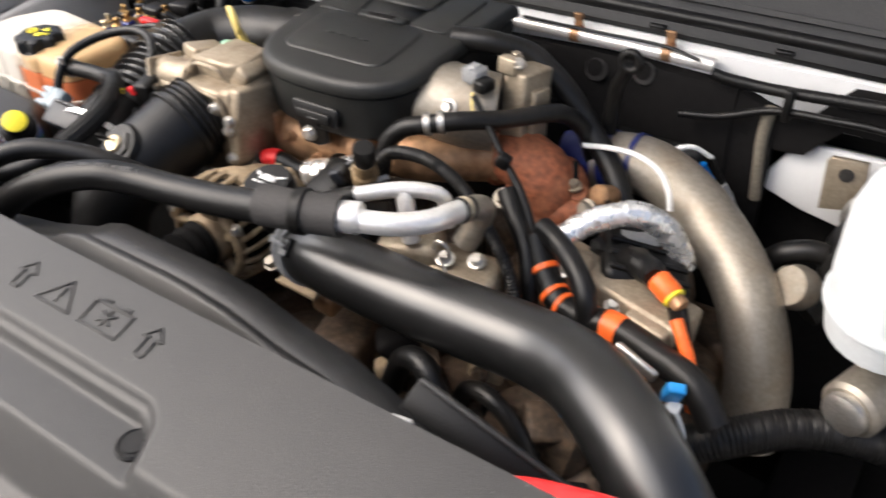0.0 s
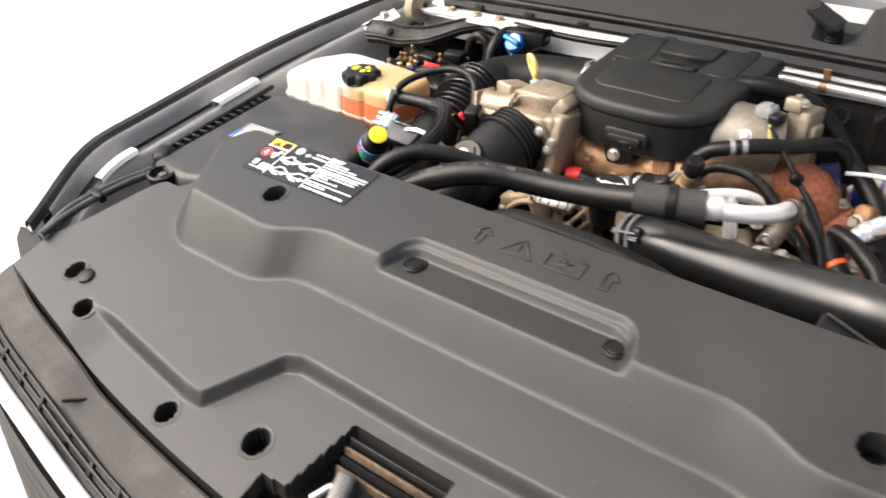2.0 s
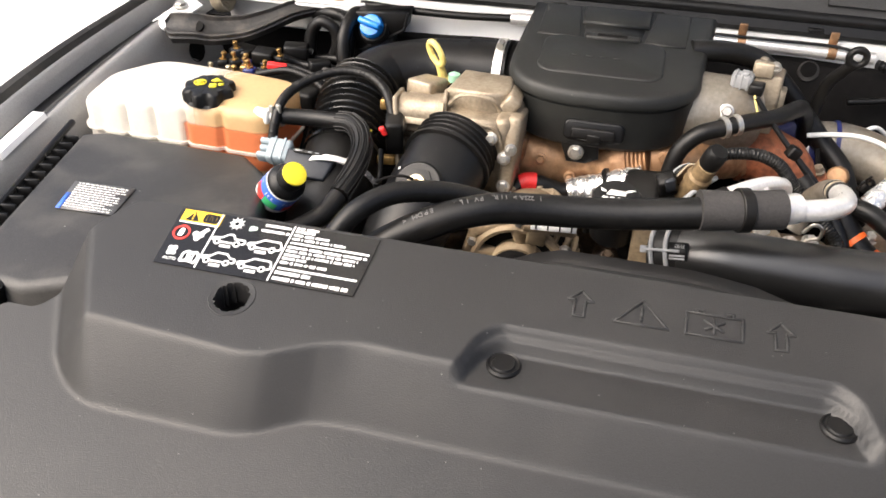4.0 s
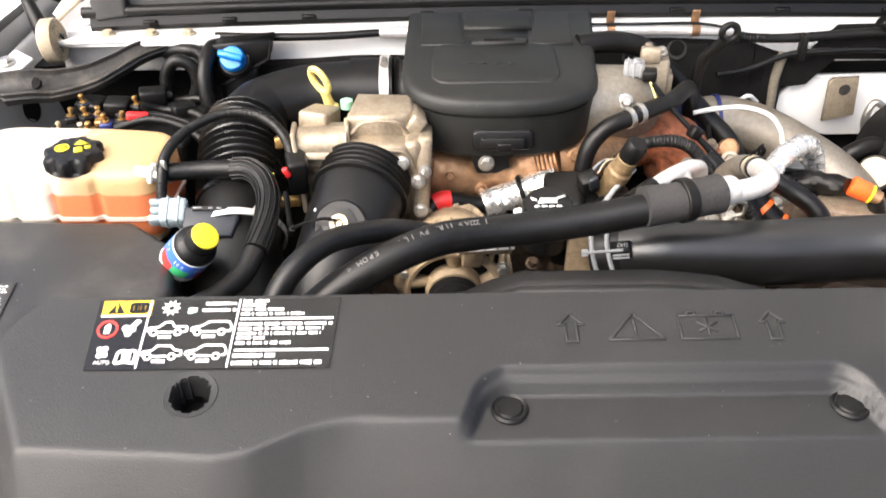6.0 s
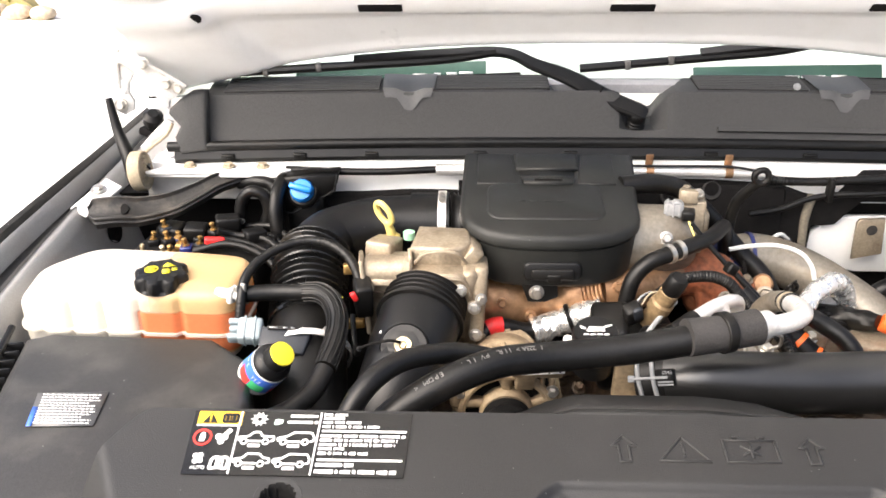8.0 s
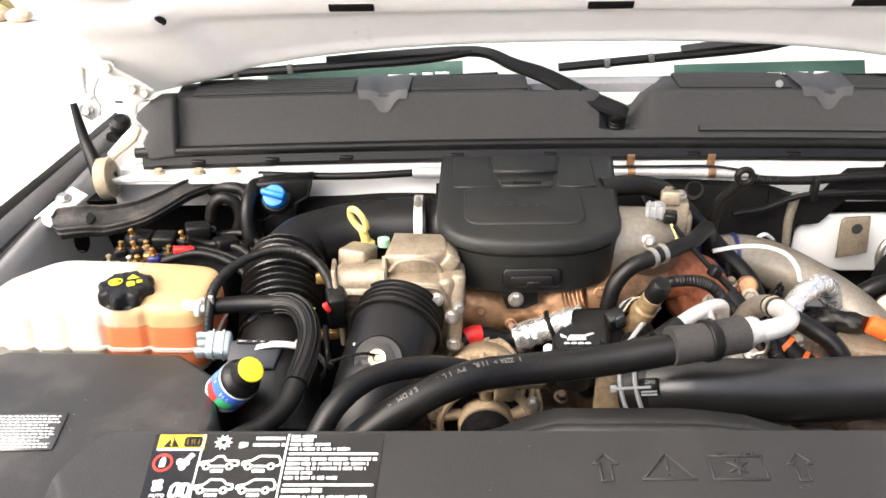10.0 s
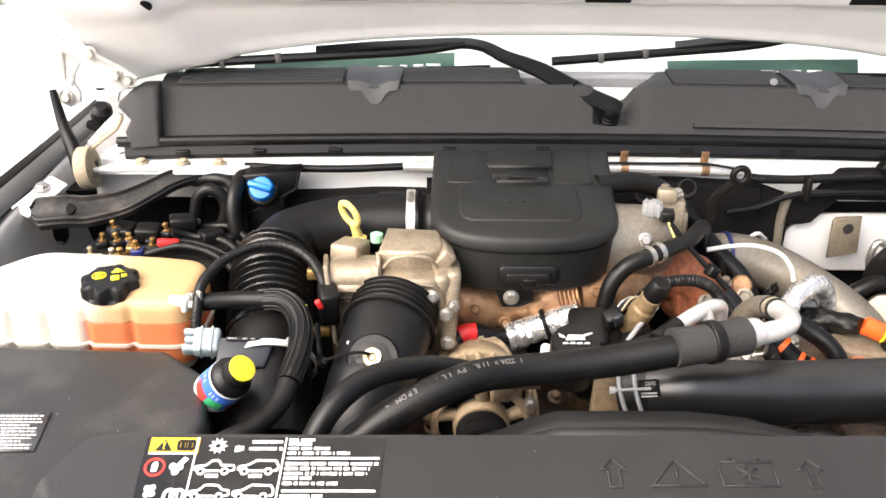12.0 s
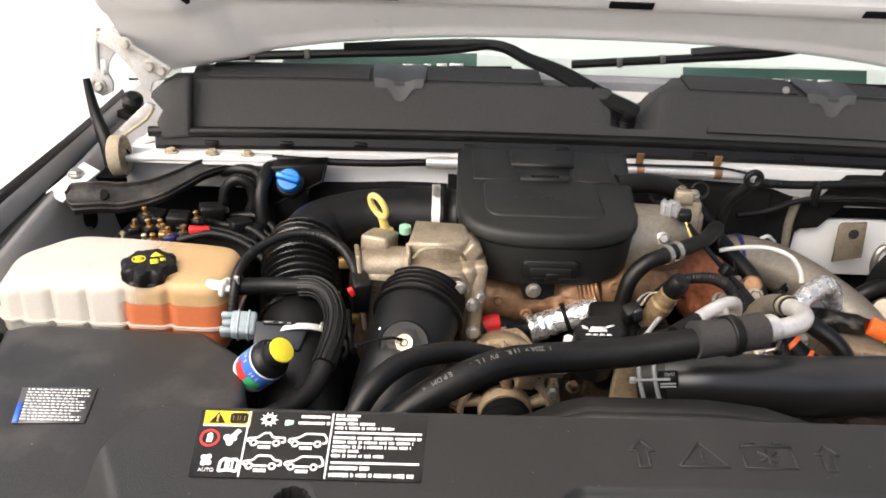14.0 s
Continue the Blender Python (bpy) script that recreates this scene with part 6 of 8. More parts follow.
for run in ([(-0.284, 0.622, 1.190), (-0.272, 0.620, 1.203), (-0.252, 0.619, 1.207), (-0.230, 0.620, 1.203), (-0.219, 0.624, 1.188)], [(-0.282, 0.608, 1.172), (-0.250, 0.604, 1.177), (-0.222, 0.606, 1.172), (-0.214, 0.606, 1.152)], [(-0.292, 0.640, 1.200), (-0.290, 0.625, 1.193), (-0.289, 0.615, 1.172)], [(-0.346, 0.617, 1.160), (-0.320, 0.614, 1.162), (-0.296, 0.613, 1.158)]):
    part("rib", tube(run, 0.0026, 8, 5), CAST, thermo)
for p in ((-0.226, 0.604, 1.160), (-0.208, 0.604, 1.135), (-0.206, 0.600, 1.098), (-0.346, 0.604, 1.160)):
    part("boss", lathe([(0.0095, -0.012), (0.0095, 0.0), (0.008, 0.0015)], (0, -1, 0.25), p, 16), CAST, thermo)
    part("bolt", bolt_mesh(Vector(p) + Vector((0, -0.001, 0.0003)), (0, -1, 0.25), 0.0062, 0.006), STEEL, thermo)
part("seam", box((0.142, 0.110, 0.003), pose(-0.272, 0.672, 1.143, -6), 0.001), BLOCK, thermo, "dark gasket line")
for p, ax in (((-0.345, 0.61, 1.135), (-0.2, -1, 0.2)), ((-0.2, 0.60, 1.15), (0.3, -1, 0.2))):
    part("small_bolt", bolt_mesh(p, ax, 0.0058, 0.007), STEEL, thermo)
part("end_tab", box((0.026, 0.012, 0.014), pose(-0.366, 0.640, 1.172, -8, 0, 8), 0.002), BRASS, thermo, "dark bronze tab")
part("end_tab", box((0.024, 0.012, 0.012), pose(-0.362, 0.605, 1.110, -8, 0, 8), 0.002), BRASS, thermo, "dark bronze tab")
part("green_plug", lathe([(0.008, 0), (0.008, 0.01), (0.004, 0.012)], (0, 0, 1), (-0.297, 0.70, 1.188), 14), mat("pale_green_plastic", (0.30, 0.55, 0.38), 0.4), thermo, "pale green plug")

dip = thing("dipstick", (-0.325, 0.77, 1.1), "pale yellow oil dipstick handle with a ring", "dipstick")
bm = bmesh.new()
ring = [(-0.336 + 0.0095 * math.cos(a) - 0.006 * math.sin(a), 0.752 - 0.0060 * math.cos(a) + 0.001 * math.sin(a), 1.203 + 0.015 * math.sin(a)) for a in [2 * math.pi * k / 16 for k in range(17)]]
tube(ring, 0.0044, 8, 3, bm)
part("ring", bm, PALEYELLOW, dip)
part("stem", tube([(-0.332, 0.753, 1.189), (-0.328, 0.755, 1.175), (-0.325, 0.757, 1.158)], lambda u: 0.0055 + 0.002 * u, 10), PALEYELLOW, dip)
part("collar", lathe([(0.010, 0), (0.012, 0.006), (0.008, 0.010)], (-0.2, 0, 1), (-0.325, 0.758, 1.158), 14), PALEYELLOW, dip)
part("guide_tube", tube([(-0.325, 0.758, 1.16), (-0.318, 0.76, 1.10), (-0.30, 0.76, 1.0)], 0.006, 10), BLACK, dip)

elbow = thing("charge_elbow", (-0.29, 0.53, 1.0), "black plastic charge air elbow with a ribbed cuff", "air duct")
part("cuff", tube([(-0.270, 0.618, 1.137), (-0.273, 0.604, 1.1325), (-0.2765, 0.588, 1.1275)], ribs(0.0545, 0.0040, 4), 60, 40), RUBBER, elbow, "ribbed rubber cuff")
part("pipe", tube([(-0.275, 0.594, 1.129), (-0.280, 0.572, 1.121), (-0.288, 0.54, 1.108), (-0.297, 0.507, 1.090), (-0.308, 0.482, 1.060), (-0.316, 0.470, 1.01), (-0.32, 0.465, 0.94)], lambda u: 0.0525 - 0.010 * u, 40, 8), COVER, elbow)
part("cuff_lip", lathe([(0.050, -0.003), (0.0565, -0.002), (0.0565, 0.002), (0.050, 0.003)], (0.17, 0.92, 0.30), (-0.2768, 0.586, 1.1268), 40), RUBBER, elbow)
CLIP_AXIS = (-0.05, -0.72, 0.70)
part("clip_boss", lathe([(0.030, -0.030), (0.030, 0.001), (0.027, 0.005), (0.022, 0.005)], CLIP_AXIS, (-0.290, 0.503, 1.137), 32), COVER, elbow)
part("clip_nut", lathe([(0.0205, 0.0), (0.0205, 0.0075), (0.0135, 0.0085)], CLIP_AXIS, (-0.290, 0.503, 1.138), 6), COVER, elbow)
part("clip", lathe([(0.0108, 0.006), (0.0112, 0.010), (0.0098, 0.0125), (0.0050, 0.012), (0.0040, 0.009), (0.0030, 0.012)], CLIP_AXIS, (-0.290, 0.503, 1.138), 24), PALEBRASS, elbow, "pale brass bleed screw")
part("retainer_wire", tube([(-0.345, 0.515, 1.128), (-0.325, 0.498, 1.146), (-0.305, 0.490, 1.155), (-0.293, 0.493, 1.151)], 0.0018, 8), DARK, elbow, "thin black retaining wire")
part("white_tag", box((0.012, 0.006, 0.02), pose(-0.318, 0.53, 1.135, 20, 20, 0), 0.002), WHITE, elbow)

# silver intake at the driver side of the cover
inlet = thing("intake_manifold", (0.05, 0.76, 1.05), "bare cast aluminium intake horn with a sensor", "engine casting")
part("horn", tube([(-0.03, 0.755, 1.165), (0.02, 0.752, 1.165), (0.055, 0.757, 1.165), (0.080, 0.768, 1.162)], lambda u: 0.056 - 0.010 * u, 32, 8), CASTPIPE, inlet)
part("flange", box((0.034, 0.052, 0.096), pose(0.104, 0.792, 1.166, -6, 0, -10), 0.004), CAST, inlet, "rust-tinged cast flange")
part("flange_web", box((0.012, 0.030, 0.070), pose(0.122, 0.790, 1.158, -6, 0, -10), 0.003), CAST, inlet)
part("top_lug", box((0.026, 0.016, 0.020), pose(0.092, 0.776, 1.222, -6, 0, -10), 0.003), CAST, inlet)
part("bolt", bolt_mesh((0.051, 0.712, 1.186), (0, -0.9, 0.4), 0.007, 0.009), STEEL, inlet)
part("bolt", bolt_mesh((0.105, 0.775, 1.225), (0, -0.3, 1), 0.006, 0.007), STEEL, inlet)
part("bolt", bolt_mesh((0.092, 0.790, 1.226), (0, 0, 1), 0.006, 0.006), CASTPIPE, inlet)
sen = thing("pressure_sensor", (0.068, 0.73, 1.2), "pale grey pressure sensor plugged into the intake horn", "sensor")
part("body", box((0.026, 0.020, 0.018), pose(0.065, 0.744, 1.217, 0, 0, -12), 0.003), GREYPL, sen)
part("foot", box((0.040, 0.012, 0.006), pose(0.061, 0.750, 1.206, 0, 0, -12), 0.002), BLACK, sen)
for k in range(3):
    part("key", box((0.003, 0.021, 0.020), pose(0.057 + 0.008 * k, 0.7455 - 0.0017 * k, 1.217, 0, 0, -12), 0.001), GREYPL, sen)
part("plug", box((0.018, 0.022, 0.014), pose(0.083, 0.734, 1.212, 0, 0, -12), 0.003), BLACK, sen)
part("latch", box((0.010, 0.014, 0.005), pose(0.067, 0.742, 1.227, 0, 0, -12), 0.002), GREYPL, sen)
part("wire", tube([(0.080, 0.715, 1.210), (0.086, 0.705, 1.195), (0.095, 0.70, 1.18)], 0.0014, 8), PALEYELLOW, sen)
hose("sensor_lead", [(0.083, 0.713, 1.208), (0.108, 0.704, 1.180), (0.136, 0.692, 1.152), (0.164, 0.680, 1.125), (0.188, 0.662, 1.097), (0.205, 0.635, 1.070), (0.21, 0.62, 1.03)], lambda u: 0.0034 + 0.0024 * smooth(0.25, 0.6, u), "black taped lead running down past the turbo", "cable")
single("cable_clip", box((0.016, 0.014, 0.016), pose(0.137, 0.688, 1.153, 0, 30, 20), 0.003), BLACK, "small black clip on the taped lead", "clip")

# exhaust and turbo
turbo = thing("turbo_housing", (0.15, 0.72, 1.02), "rusty red-brown turbo housing", "turbocharger")
bm = tube([(0.082, 0.768, 1.102), (0.112, 0.770, 1.106), (0.138, 0.768, 1.098), (0.152, 0.764, 1.078), (0.155, 0.762, 1.050)], lambda u: 0.031 + 0.007 * smooth(0.05, 0.4, u), 28, 10)
for v in bm.verts:
    v.co += v.normal * 0.0022 * noise.noise(v.co * 45)
part("elbow", bm, RUST, turbo)
bm = lathe([(0.012, -0.040), (0.032, -0.036), (0.045, -0.022), (0.047, -0.006), (0.040, 0.012), (0.026, 0.022), (0.020, 0.026), (0.004, 0.028)], (0.15, -0.75, 0.5), (0.150, 0.777, 1.072), 36)
tube([(0.150, 0.748, 1.050), (0.176, 0.750, 1.058), (0.205, 0.757, 1.070)], lambda u: 0.028 - 0.012 * u, 18, 6, bm)
tube([(0.120, 0.745, 1.088), (0.128, 0.738, 1.060), (0.150, 0.735, 1.040), (0.178, 0.740, 1.046)], lambda u: 0.011 + 0.004 * u, 14, 6, bm)
for v in bm.verts:
    v.co += v.normal * 0.0028 * noise.noise(v.co * 60)
part("volute", bm, RUST, turbo)
part("flange", lathe([(0.030, -0.004), (0.0345, -0.003), (0.0345, 0.003), (0.030, 0.004)], (1, 0.05, 0.1), (0.084, 0.768, 1.102), 32), RUST, turbo)
part("lug", lathe([(0.012, -0.022), (0.0145, -0.018), (0.0145, 0.006), (0.012, 0.009)], (-0.25, -0.75, 0.35), (0.217, 0.778, 1.084), 16), HEAT, turbo)
part("lug", lathe([(0.010, -0.020), (0.0125, -0.016), (0.0125, 0.004), (0.010, 0.006)], (0.0, -0.4, 0.9), (0.190, 0.770, 1.084), 16), RUST, turbo)
part("stud", tube([(0.188, 0.768, 1.090), (0.185, 0.772, 1.108), (0.182, 0.776, 1.122)], 0.0035, 10, 3), DARK, turbo)
part("nut", bolt_mesh((0.188, 0.766, 1.094), (-0.1, -0.3, 1), 0.0068, 0.009), CASTPIPE, turbo)
part("bolt", bolt_mesh((0.213, 0.752, 1.080), (-0.25, -0.75, 0.35), 0.0090, 0.011), CASTPIPE, turbo)
part("bolt", bolt_mesh((0.138, 0.690, 1.103), (0.1, -0.6, 0.7), 0.0095, 0.012), CASTPIPE, turbo)
manifold = thing("heat_shield_pipe", (-0.1, 0.67, 1.03), "heat-browned metal exhaust crossover pipe", "exhaust pipe")
part("pipe", tube([(-0.205, 0.702, 1.095), (-0.15, 0.706, 1.092), (-0.09, 0.708, 1.094), (-0.045, 0.705, 1.108)], lambda u: 0.036 + 0.004 * math.sin(u * 9), 32, 24, wob=0.05), HEAT, manifold)
part("bellows", tube([(-0.055, 0.694, 1.110), (-0.03, 0.690, 1.118)], ribs(0.030, 0.004, 5), 24, 24), HEAT, manifold)
part("pipe_end", tube([(-0.035, 0.698, 1.112), (0.015, 0.708, 1.113), (0.050, 0.740, 1.107), (0.084, 0.768, 1.102)], lambda u: 0.030, 32, 20, wob=0.04), HEAT, manifold)
part("flange", box((0.012, 0.07, 0.08), pose(-0.198, 0.700, 1.095, 0, 5, 0), 0.004), HEAT, manifold)
for p in ((-0.170, 0.668, 1.108), (-0.13, 0.672, 1.085), (-0.015, 0.675, 1.13)):
    part("nut", bolt_mesh(p, (0, -1, 0.3), 0.006, 0.008), HEAT, manifold)

# ---- pipes in front ----
ac = thing("suction_hose", (-0.1, 0.42, 1.1), "thick black air-conditioning hose with printed marking", "hose")
AC = [(-0.335, 0.34, 1.095), (-0.300, 0.362, 1.135), (-0.245, 0.385, 1.165), (-0.190, 0.408, 1.178), (-0.146, 0.424, 1.176), (-0.100, 0.433, 1.175), (-0.040, 0.440, 1.179), (0.03, 0.446, 1.189)]
part("rubber", tube(AC, 0.0165, 20, 12), RUBBER, ac)
part("foam_sleeve", tube([(0.018, 0.444, 1.192), (0.055, 0.452, 1.193), (0.098, 0.466, 1.193)], lambda u: 0.0205 - 0.001 * math.sin(u * 3), 24, 8, wob=0.04), SLEEVE, ac, "dull grey foam sleeve")
part("sleeve_tape", lathe([(0.0218, -0.006), (0.0226, -0.005), (0.0226, 0.005), (0.0218, 0.006)], (0.93, 0.3, 0), (0.060, 0.4535, 1.193), 24), BLACK, ac)
part("metal_tube", tube([(0.095, 0.465, 1.193), (0.125, 0.475, 1.191), (0.150, 0.490, 1.189), (0.166, 0.514, 1.185), (0.169, 0.542, 1.178), (0.168, 0.566, 1.169)], 0.0112, 20, 10), ALU, ac, "bright aluminium tube end")
part("tube_elbow", tube([(0.168, 0.560, 1.171), (0.168, 0.580, 1.163), (0.164, 0.602, 1.148), (0.154, 0.612, 1.126), (0.140, 0.604, 1.095)], lambda u: 0.0125 + 0.002 * u, 20, 10), CASTPIPE, ac, "dull grey elbow")
part("ferrule", lathe([(0.0145, -0.012), (0.0155, -0.010), (0.0155, 0.010), (0.0145, 0.012)], (0.9, 0.4, 0), (0.104, 0.469, 1.193), 20), ALU, ac)
for k in range(3):
    part("band", lathe([(0.0122, -0.0018), (0.0132, -0.0015), (0.0132, 0.0015), (0.0122, 0.0018)], (0.15, 0.9, -0.3), Vector((0.1685, 0.555, 1.1735)) + Vector((-0.0002, 0.007, -0.0026)) * k, 18), BLACK if k % 2 == 0 else TAN, ac)
run = spline(AC, 24)
bm = bmesh.new()
for i, ch in enumerate("< MDPE   .LI VP .RII > A322 I"):
    if ch == " ":
        continue
    p, q = run[40 + int(i * 2.1)], run[42 + int(i * 2.1)]
    d = (p - q).normalized()
    up = Vector((0, -0.38, 0.92))
    up = (up - d * up.dot(d)).normalized()
    m = Matrix.Translation(p + up * 0.0167) @ Matrix((d, up.cross(d), up)).transposed().to_4x4() @ pose(-0.004, -0.004, 0)
    join(bm, letters(ch, 0.0078, m, 0.0003))
part("print", bm, mat("faded_print", (0.16, 0.155, 0.15), 0.6), ac, "faded pale printed marking", "stuff")

hose("liquid_line", [(-0.345, 0.33, 1.12), (-0.337, 0.340, 1.150), (-0.317, 0.363, 1.178), (-0.285, 0.395, 1.188), (-0.24, 0.425, 1.180), (-0.205, 0.445, 1.165), (-0.17, 0.47, 1.14)], 0.0115, "black rubber hose looping beside the shield")
tie = thing("cable_tie", (0.245, 0.745, 1.09), "frayed black cable tie at the foil-wrapped hose", "cable tie")
part("loop", tube([(0.237, 0.745, 1.086), (0.240, 0.742, 1.097), (0.249, 0.744, 1.102), (0.255, 0.748, 1.094), (0.250, 0.750, 1.084)], 0.0028, 8), BLACK, tie)
part("head", box((0.011, 0.009, 0.012), pose(0.243, 0.740, 1.092, 0, 30, 10), 0.002), BLACK, tie)
part("tail", tube([(0.245, 0.738, 1.097), (0.242, 0.735, 1.107), (0.246, 0.733, 1.113)], 0.0016, 6), BLACK, tie)
single("wire_clip", tube([(0.142, 0.545, 1.125), (0.150, 0.542, 1.138), (0.160, 0.543, 1.134), (0.160, 0.546, 1.120), (0.150, 0.548, 1.114), (0.155, 0.545, 1.100)], 0.0022, 8), STEEL, "bent steel wire clip under the foam sleeve", "clip")
small = thing("liquid_tube", (0.09, 0.55, 1.1), "thin bright aluminium tube beside the hose", "tube")
part("tube", tube([(0.030, 0.520, 1.158), (0.060, 0.543, 1.164), (0.088, 0.567, 1.165), (0.110, 0.585, 1.160), (0.121, 0.596, 1.148), (0.122, 0.600, 1.115)], 0.0085, 14, 8), ALU, small)
part("stem", tube([(0.090, 0.568, 1.162), (0.096, 0.564, 1.145), (0.102, 0.560, 1.11)], 0.0095, 12), ALU, small)
part("black_cuff", tube([(0.022, 0.514, 1.156), (0.052, 0.537, 1.163)], 0.0100, 14), BLACK, small)

charge = thing("charge_pipe", (0.15, 0.48, 1.05), "large glossy black charge air pipe", "pipe")
CP = [(0.008, 0.505, 1.097), (0.024, 0.498, 1.103), (0.048, 0.491, 1.108), (0.08, 0.488, 1.108), (0.16, 0.486, 1.107), (0.24, 0.487, 1.109), (0.30, 0.482, 1.115), (0.345, 0.464, 1.126), (0.385, 0.437, 1.132), (0.43, 0.405, 1.124), (0.48, 0.37, 1.09), (0.53, 0.33, 1.03)]
part("pipe", tube(CP, 0.0355, 36, 8), PIPE, charge)
part("rubber_cuff", tube([(-0.006, 0.511, 1.092), (0.008, 0.505, 1.097), (0.024, 0.498, 1.103)], lambda u: 0.0360, 32, 6), RUBBER, charge, "black rubber cuff")
pa = Vector((0.85, -0.40, 0.34)).normalized()
pf = Vector((-0.27, -0.78, 0.57))
pf = (pf - pa * pf.dot(pa)).normalized()
ps = pa.cross(pf)
for c in ((0.000, 0.5085, 1.094), (0.015, 0.5015, 1.100)):
    c = Vector(c)
    ring = [c + pa * 0.002 * math.sin(a * 2) + (pf * math.cos(a) + ps * math.sin(a)) * 0.0372 for a in [2 * math.pi * k / 24 for k in range(25)]]
    part("clamp", tube(ring, 0.0026, 8, 2), GREYPL, charge, "pale grey spring clamp")
tm = Matrix.Translation(Vector((0.007, 0.505, 1.097)) + pf * 0.0378) @ Matrix((pa, ps, pf)).transposed().to_4x4()
part("clamp_tail", box((0.046, 0.0032, 0.003), tm @ pose(0.004, 0, 0.001), 0.0008), GREYPL, charge)
part("clamp_tail", box((0.008, 0.008, 0.004), tm @ pose(-0.016, 0, 0.0), 0.001), GREYPL, charge)
lm = tm @ pose(0.024, 0.000, -0.0012, 0, 0, 180)
part("tag", slab(rounded(0.022, 0.020, 0.002, 3), -0.003, 0.0006, lm), BLACK, charge)
part("tag_lettering", letters("ENG", 0.0058, lm @ pose(-0.008, 0.0035, 0.0008), 0.0003), GREYPL, charge)
bm = bmesh.new()
box((0.018, 0.0022, 0.0008), lm @ pose(0.0, -0.0050, 0.0008), 0, bm)
box((0.018, 0.0022, 0.0008), lm @ pose(0.0, -0.0082, 0.0008), 0, bm)
part("tag_bars", bm, GREYPL, charge)
stay = thing("pipe_stay", (-0.03, 0.512, 1.05), "sandy beige cast stay behind the charge pipe", "bracket")
part("plate", box((0.034, 0.012, 0.085), pose(-0.024, 0.520, 1.078, 4), 0.003), SAND, stay)
part("lip", box((0.056, 0.026, 0.007), pose(-0.010, 0.502, 1.046, 18, 4), 0.002), SAND, stay)
part("lower_lug", box((0.030, 0.030, 0.030), pose(0.010, 0.520, 1.020, 10, 8), 0.005), HEAT, stay)
part("bolt", bolt_mesh((-0.050, 0.500, 1.058), (0, -0.5, 0.8), 0.0075, 0.009), CASTPIPE, stay)

cold = thing("turbo_outlet_pipe", (0.4, 0.72, 0.85), "dull silver aluminium turbo pipe bending downwards", "pipe")
part("pipe", tube([(0.175, 0.866, 1.078), (0.222, 0.868, 1.085), (0.264, 0.862, 1.080), (0.308, 0.845, 1.066), (0.349, 0.820, 1.047), (0.388, 0.790, 1.024), (0.416, 0.765, 0.992), (0.440, 0.740, 0.930), (0.445, 0.725, 0.86)], lambda u: 0.0365, 36, 10), CASTPIPE, cold)
part("coupler", tube([(0.135, 0.862, 1.066), (0.165, 0.865, 1.075), (0.195, 0.867, 1.081)], 0.0395, 28, 6), NAVY, cold, "blue silicone coupler")
part("band", clamp_mesh((0.222, 0.868, 1.085), (0.99, -0.03, 0.05), 0.0368, 0.006, False), NAVY, cold, "blue clamp band")
part("band", clamp_mesh((0.180, 0.866, 1.079), (0.99, 0.03, 0.15), 0.0398, 0.008), STEEL, cold)

hose("breather_hose", [(-0.012, 0.640, 1.06), (-0.008, 0.650, 1.11), (0.000, 0.656, 1.150), (0.020, 0.662, 1.173), (0.045, 0.670, 1.181), (0.081, 0.690, 1.186), (0.114, 0.725, 1.181), (0.138, 0.765, 1.176), (0.151, 0.790, 1.170), (0.161, 0.812, 1.154), (0.169, 0.828, 1.130), (0.175, 0.840, 1.09)], 0.0108, "black breather hose with two bright clamps")
for x, y, z in ((0.048, 0.6715, 1.1818), (0.062, 0.679, 1.184)):
    single("hose_clamp", clamp_mesh((x, y, z), (0.85, 0.5, 0.1), 0.0112, 0.0065, False), STEEL, "bright steel clamp on the breather hose", "clamp", "breather hose clamps")
hose("water_hose", [(0.000, 0.80, 1.228), (0.045, 0.81, 1.228), (0.085, 0.830, 1.215), (0.110, 0.834, 1.198), (0.139, 0.838, 1.170), (0.168, 0.836, 1.138), (0.198, 0.826, 1.107), (0.228, 0.806, 1.078), (0.250, 0.785, 1.03)], 0.0140, "black water hose curving down beside the turbo")
hose("white_lead", [(0.172, 0.815, 1.122), (0.207, 0.815, 1.128), (0.242, 0.812, 1.130), (0.273, 0.803, 1.123), (0.290, 0.795, 1.105), (0.296, 0.79, 1.085)], 0.0034, "thin white lead over the turbo pipe", "cable", WHITE)
hose("white_lead", [(0.252, 0.88, 1.100), (0.264, 0.89, 1.108), (0.279, 0.90, 1.109), (0.298, 0.915, 1.093)], 0.0032, "thin white lead arching to the firewall", "cable", WHITE)
sensor2 = thing("lead_connector", (0.33, 0.93, 1.05), "black sensor lead with pale tag and blue clip", "connector")
part("lead", tube([(0.298, 0.915, 1.093), (0.311, 0.92, 1.064), (0.327, 0.925, 1.036), (0.340, 0.93, 1.010)], 0.0045, 8), BLACK, sensor2)
part("tag", tube([(0.316, 0.917, 1.058), (0.328, 0.922, 1.036)], 0.0062, 10), GREYPL, sensor2, "pale grey tag")
part("blue_clip", tube([(0.286, 0.925, 1.075), (0.292, 0.93, 1.060), (0.298, 0.935, 1.05)], 0.005, 10), BLUE, sensor2, "blue clip")
FW = [(0.222, 0.650, 1.098), (0.247, 0.680, 1.115), (0.272, 0.700, 1.122), (0.294, 0.717, 1.119), (0.315, 0.734, 1.097), (0.328, 0.746, 1.064), (0.331, 0.750, 1.046)]
foil = thing("foil_wrapped_hose", FW[0], "silver foil-wrapped hose arching over a black cover", "hose")
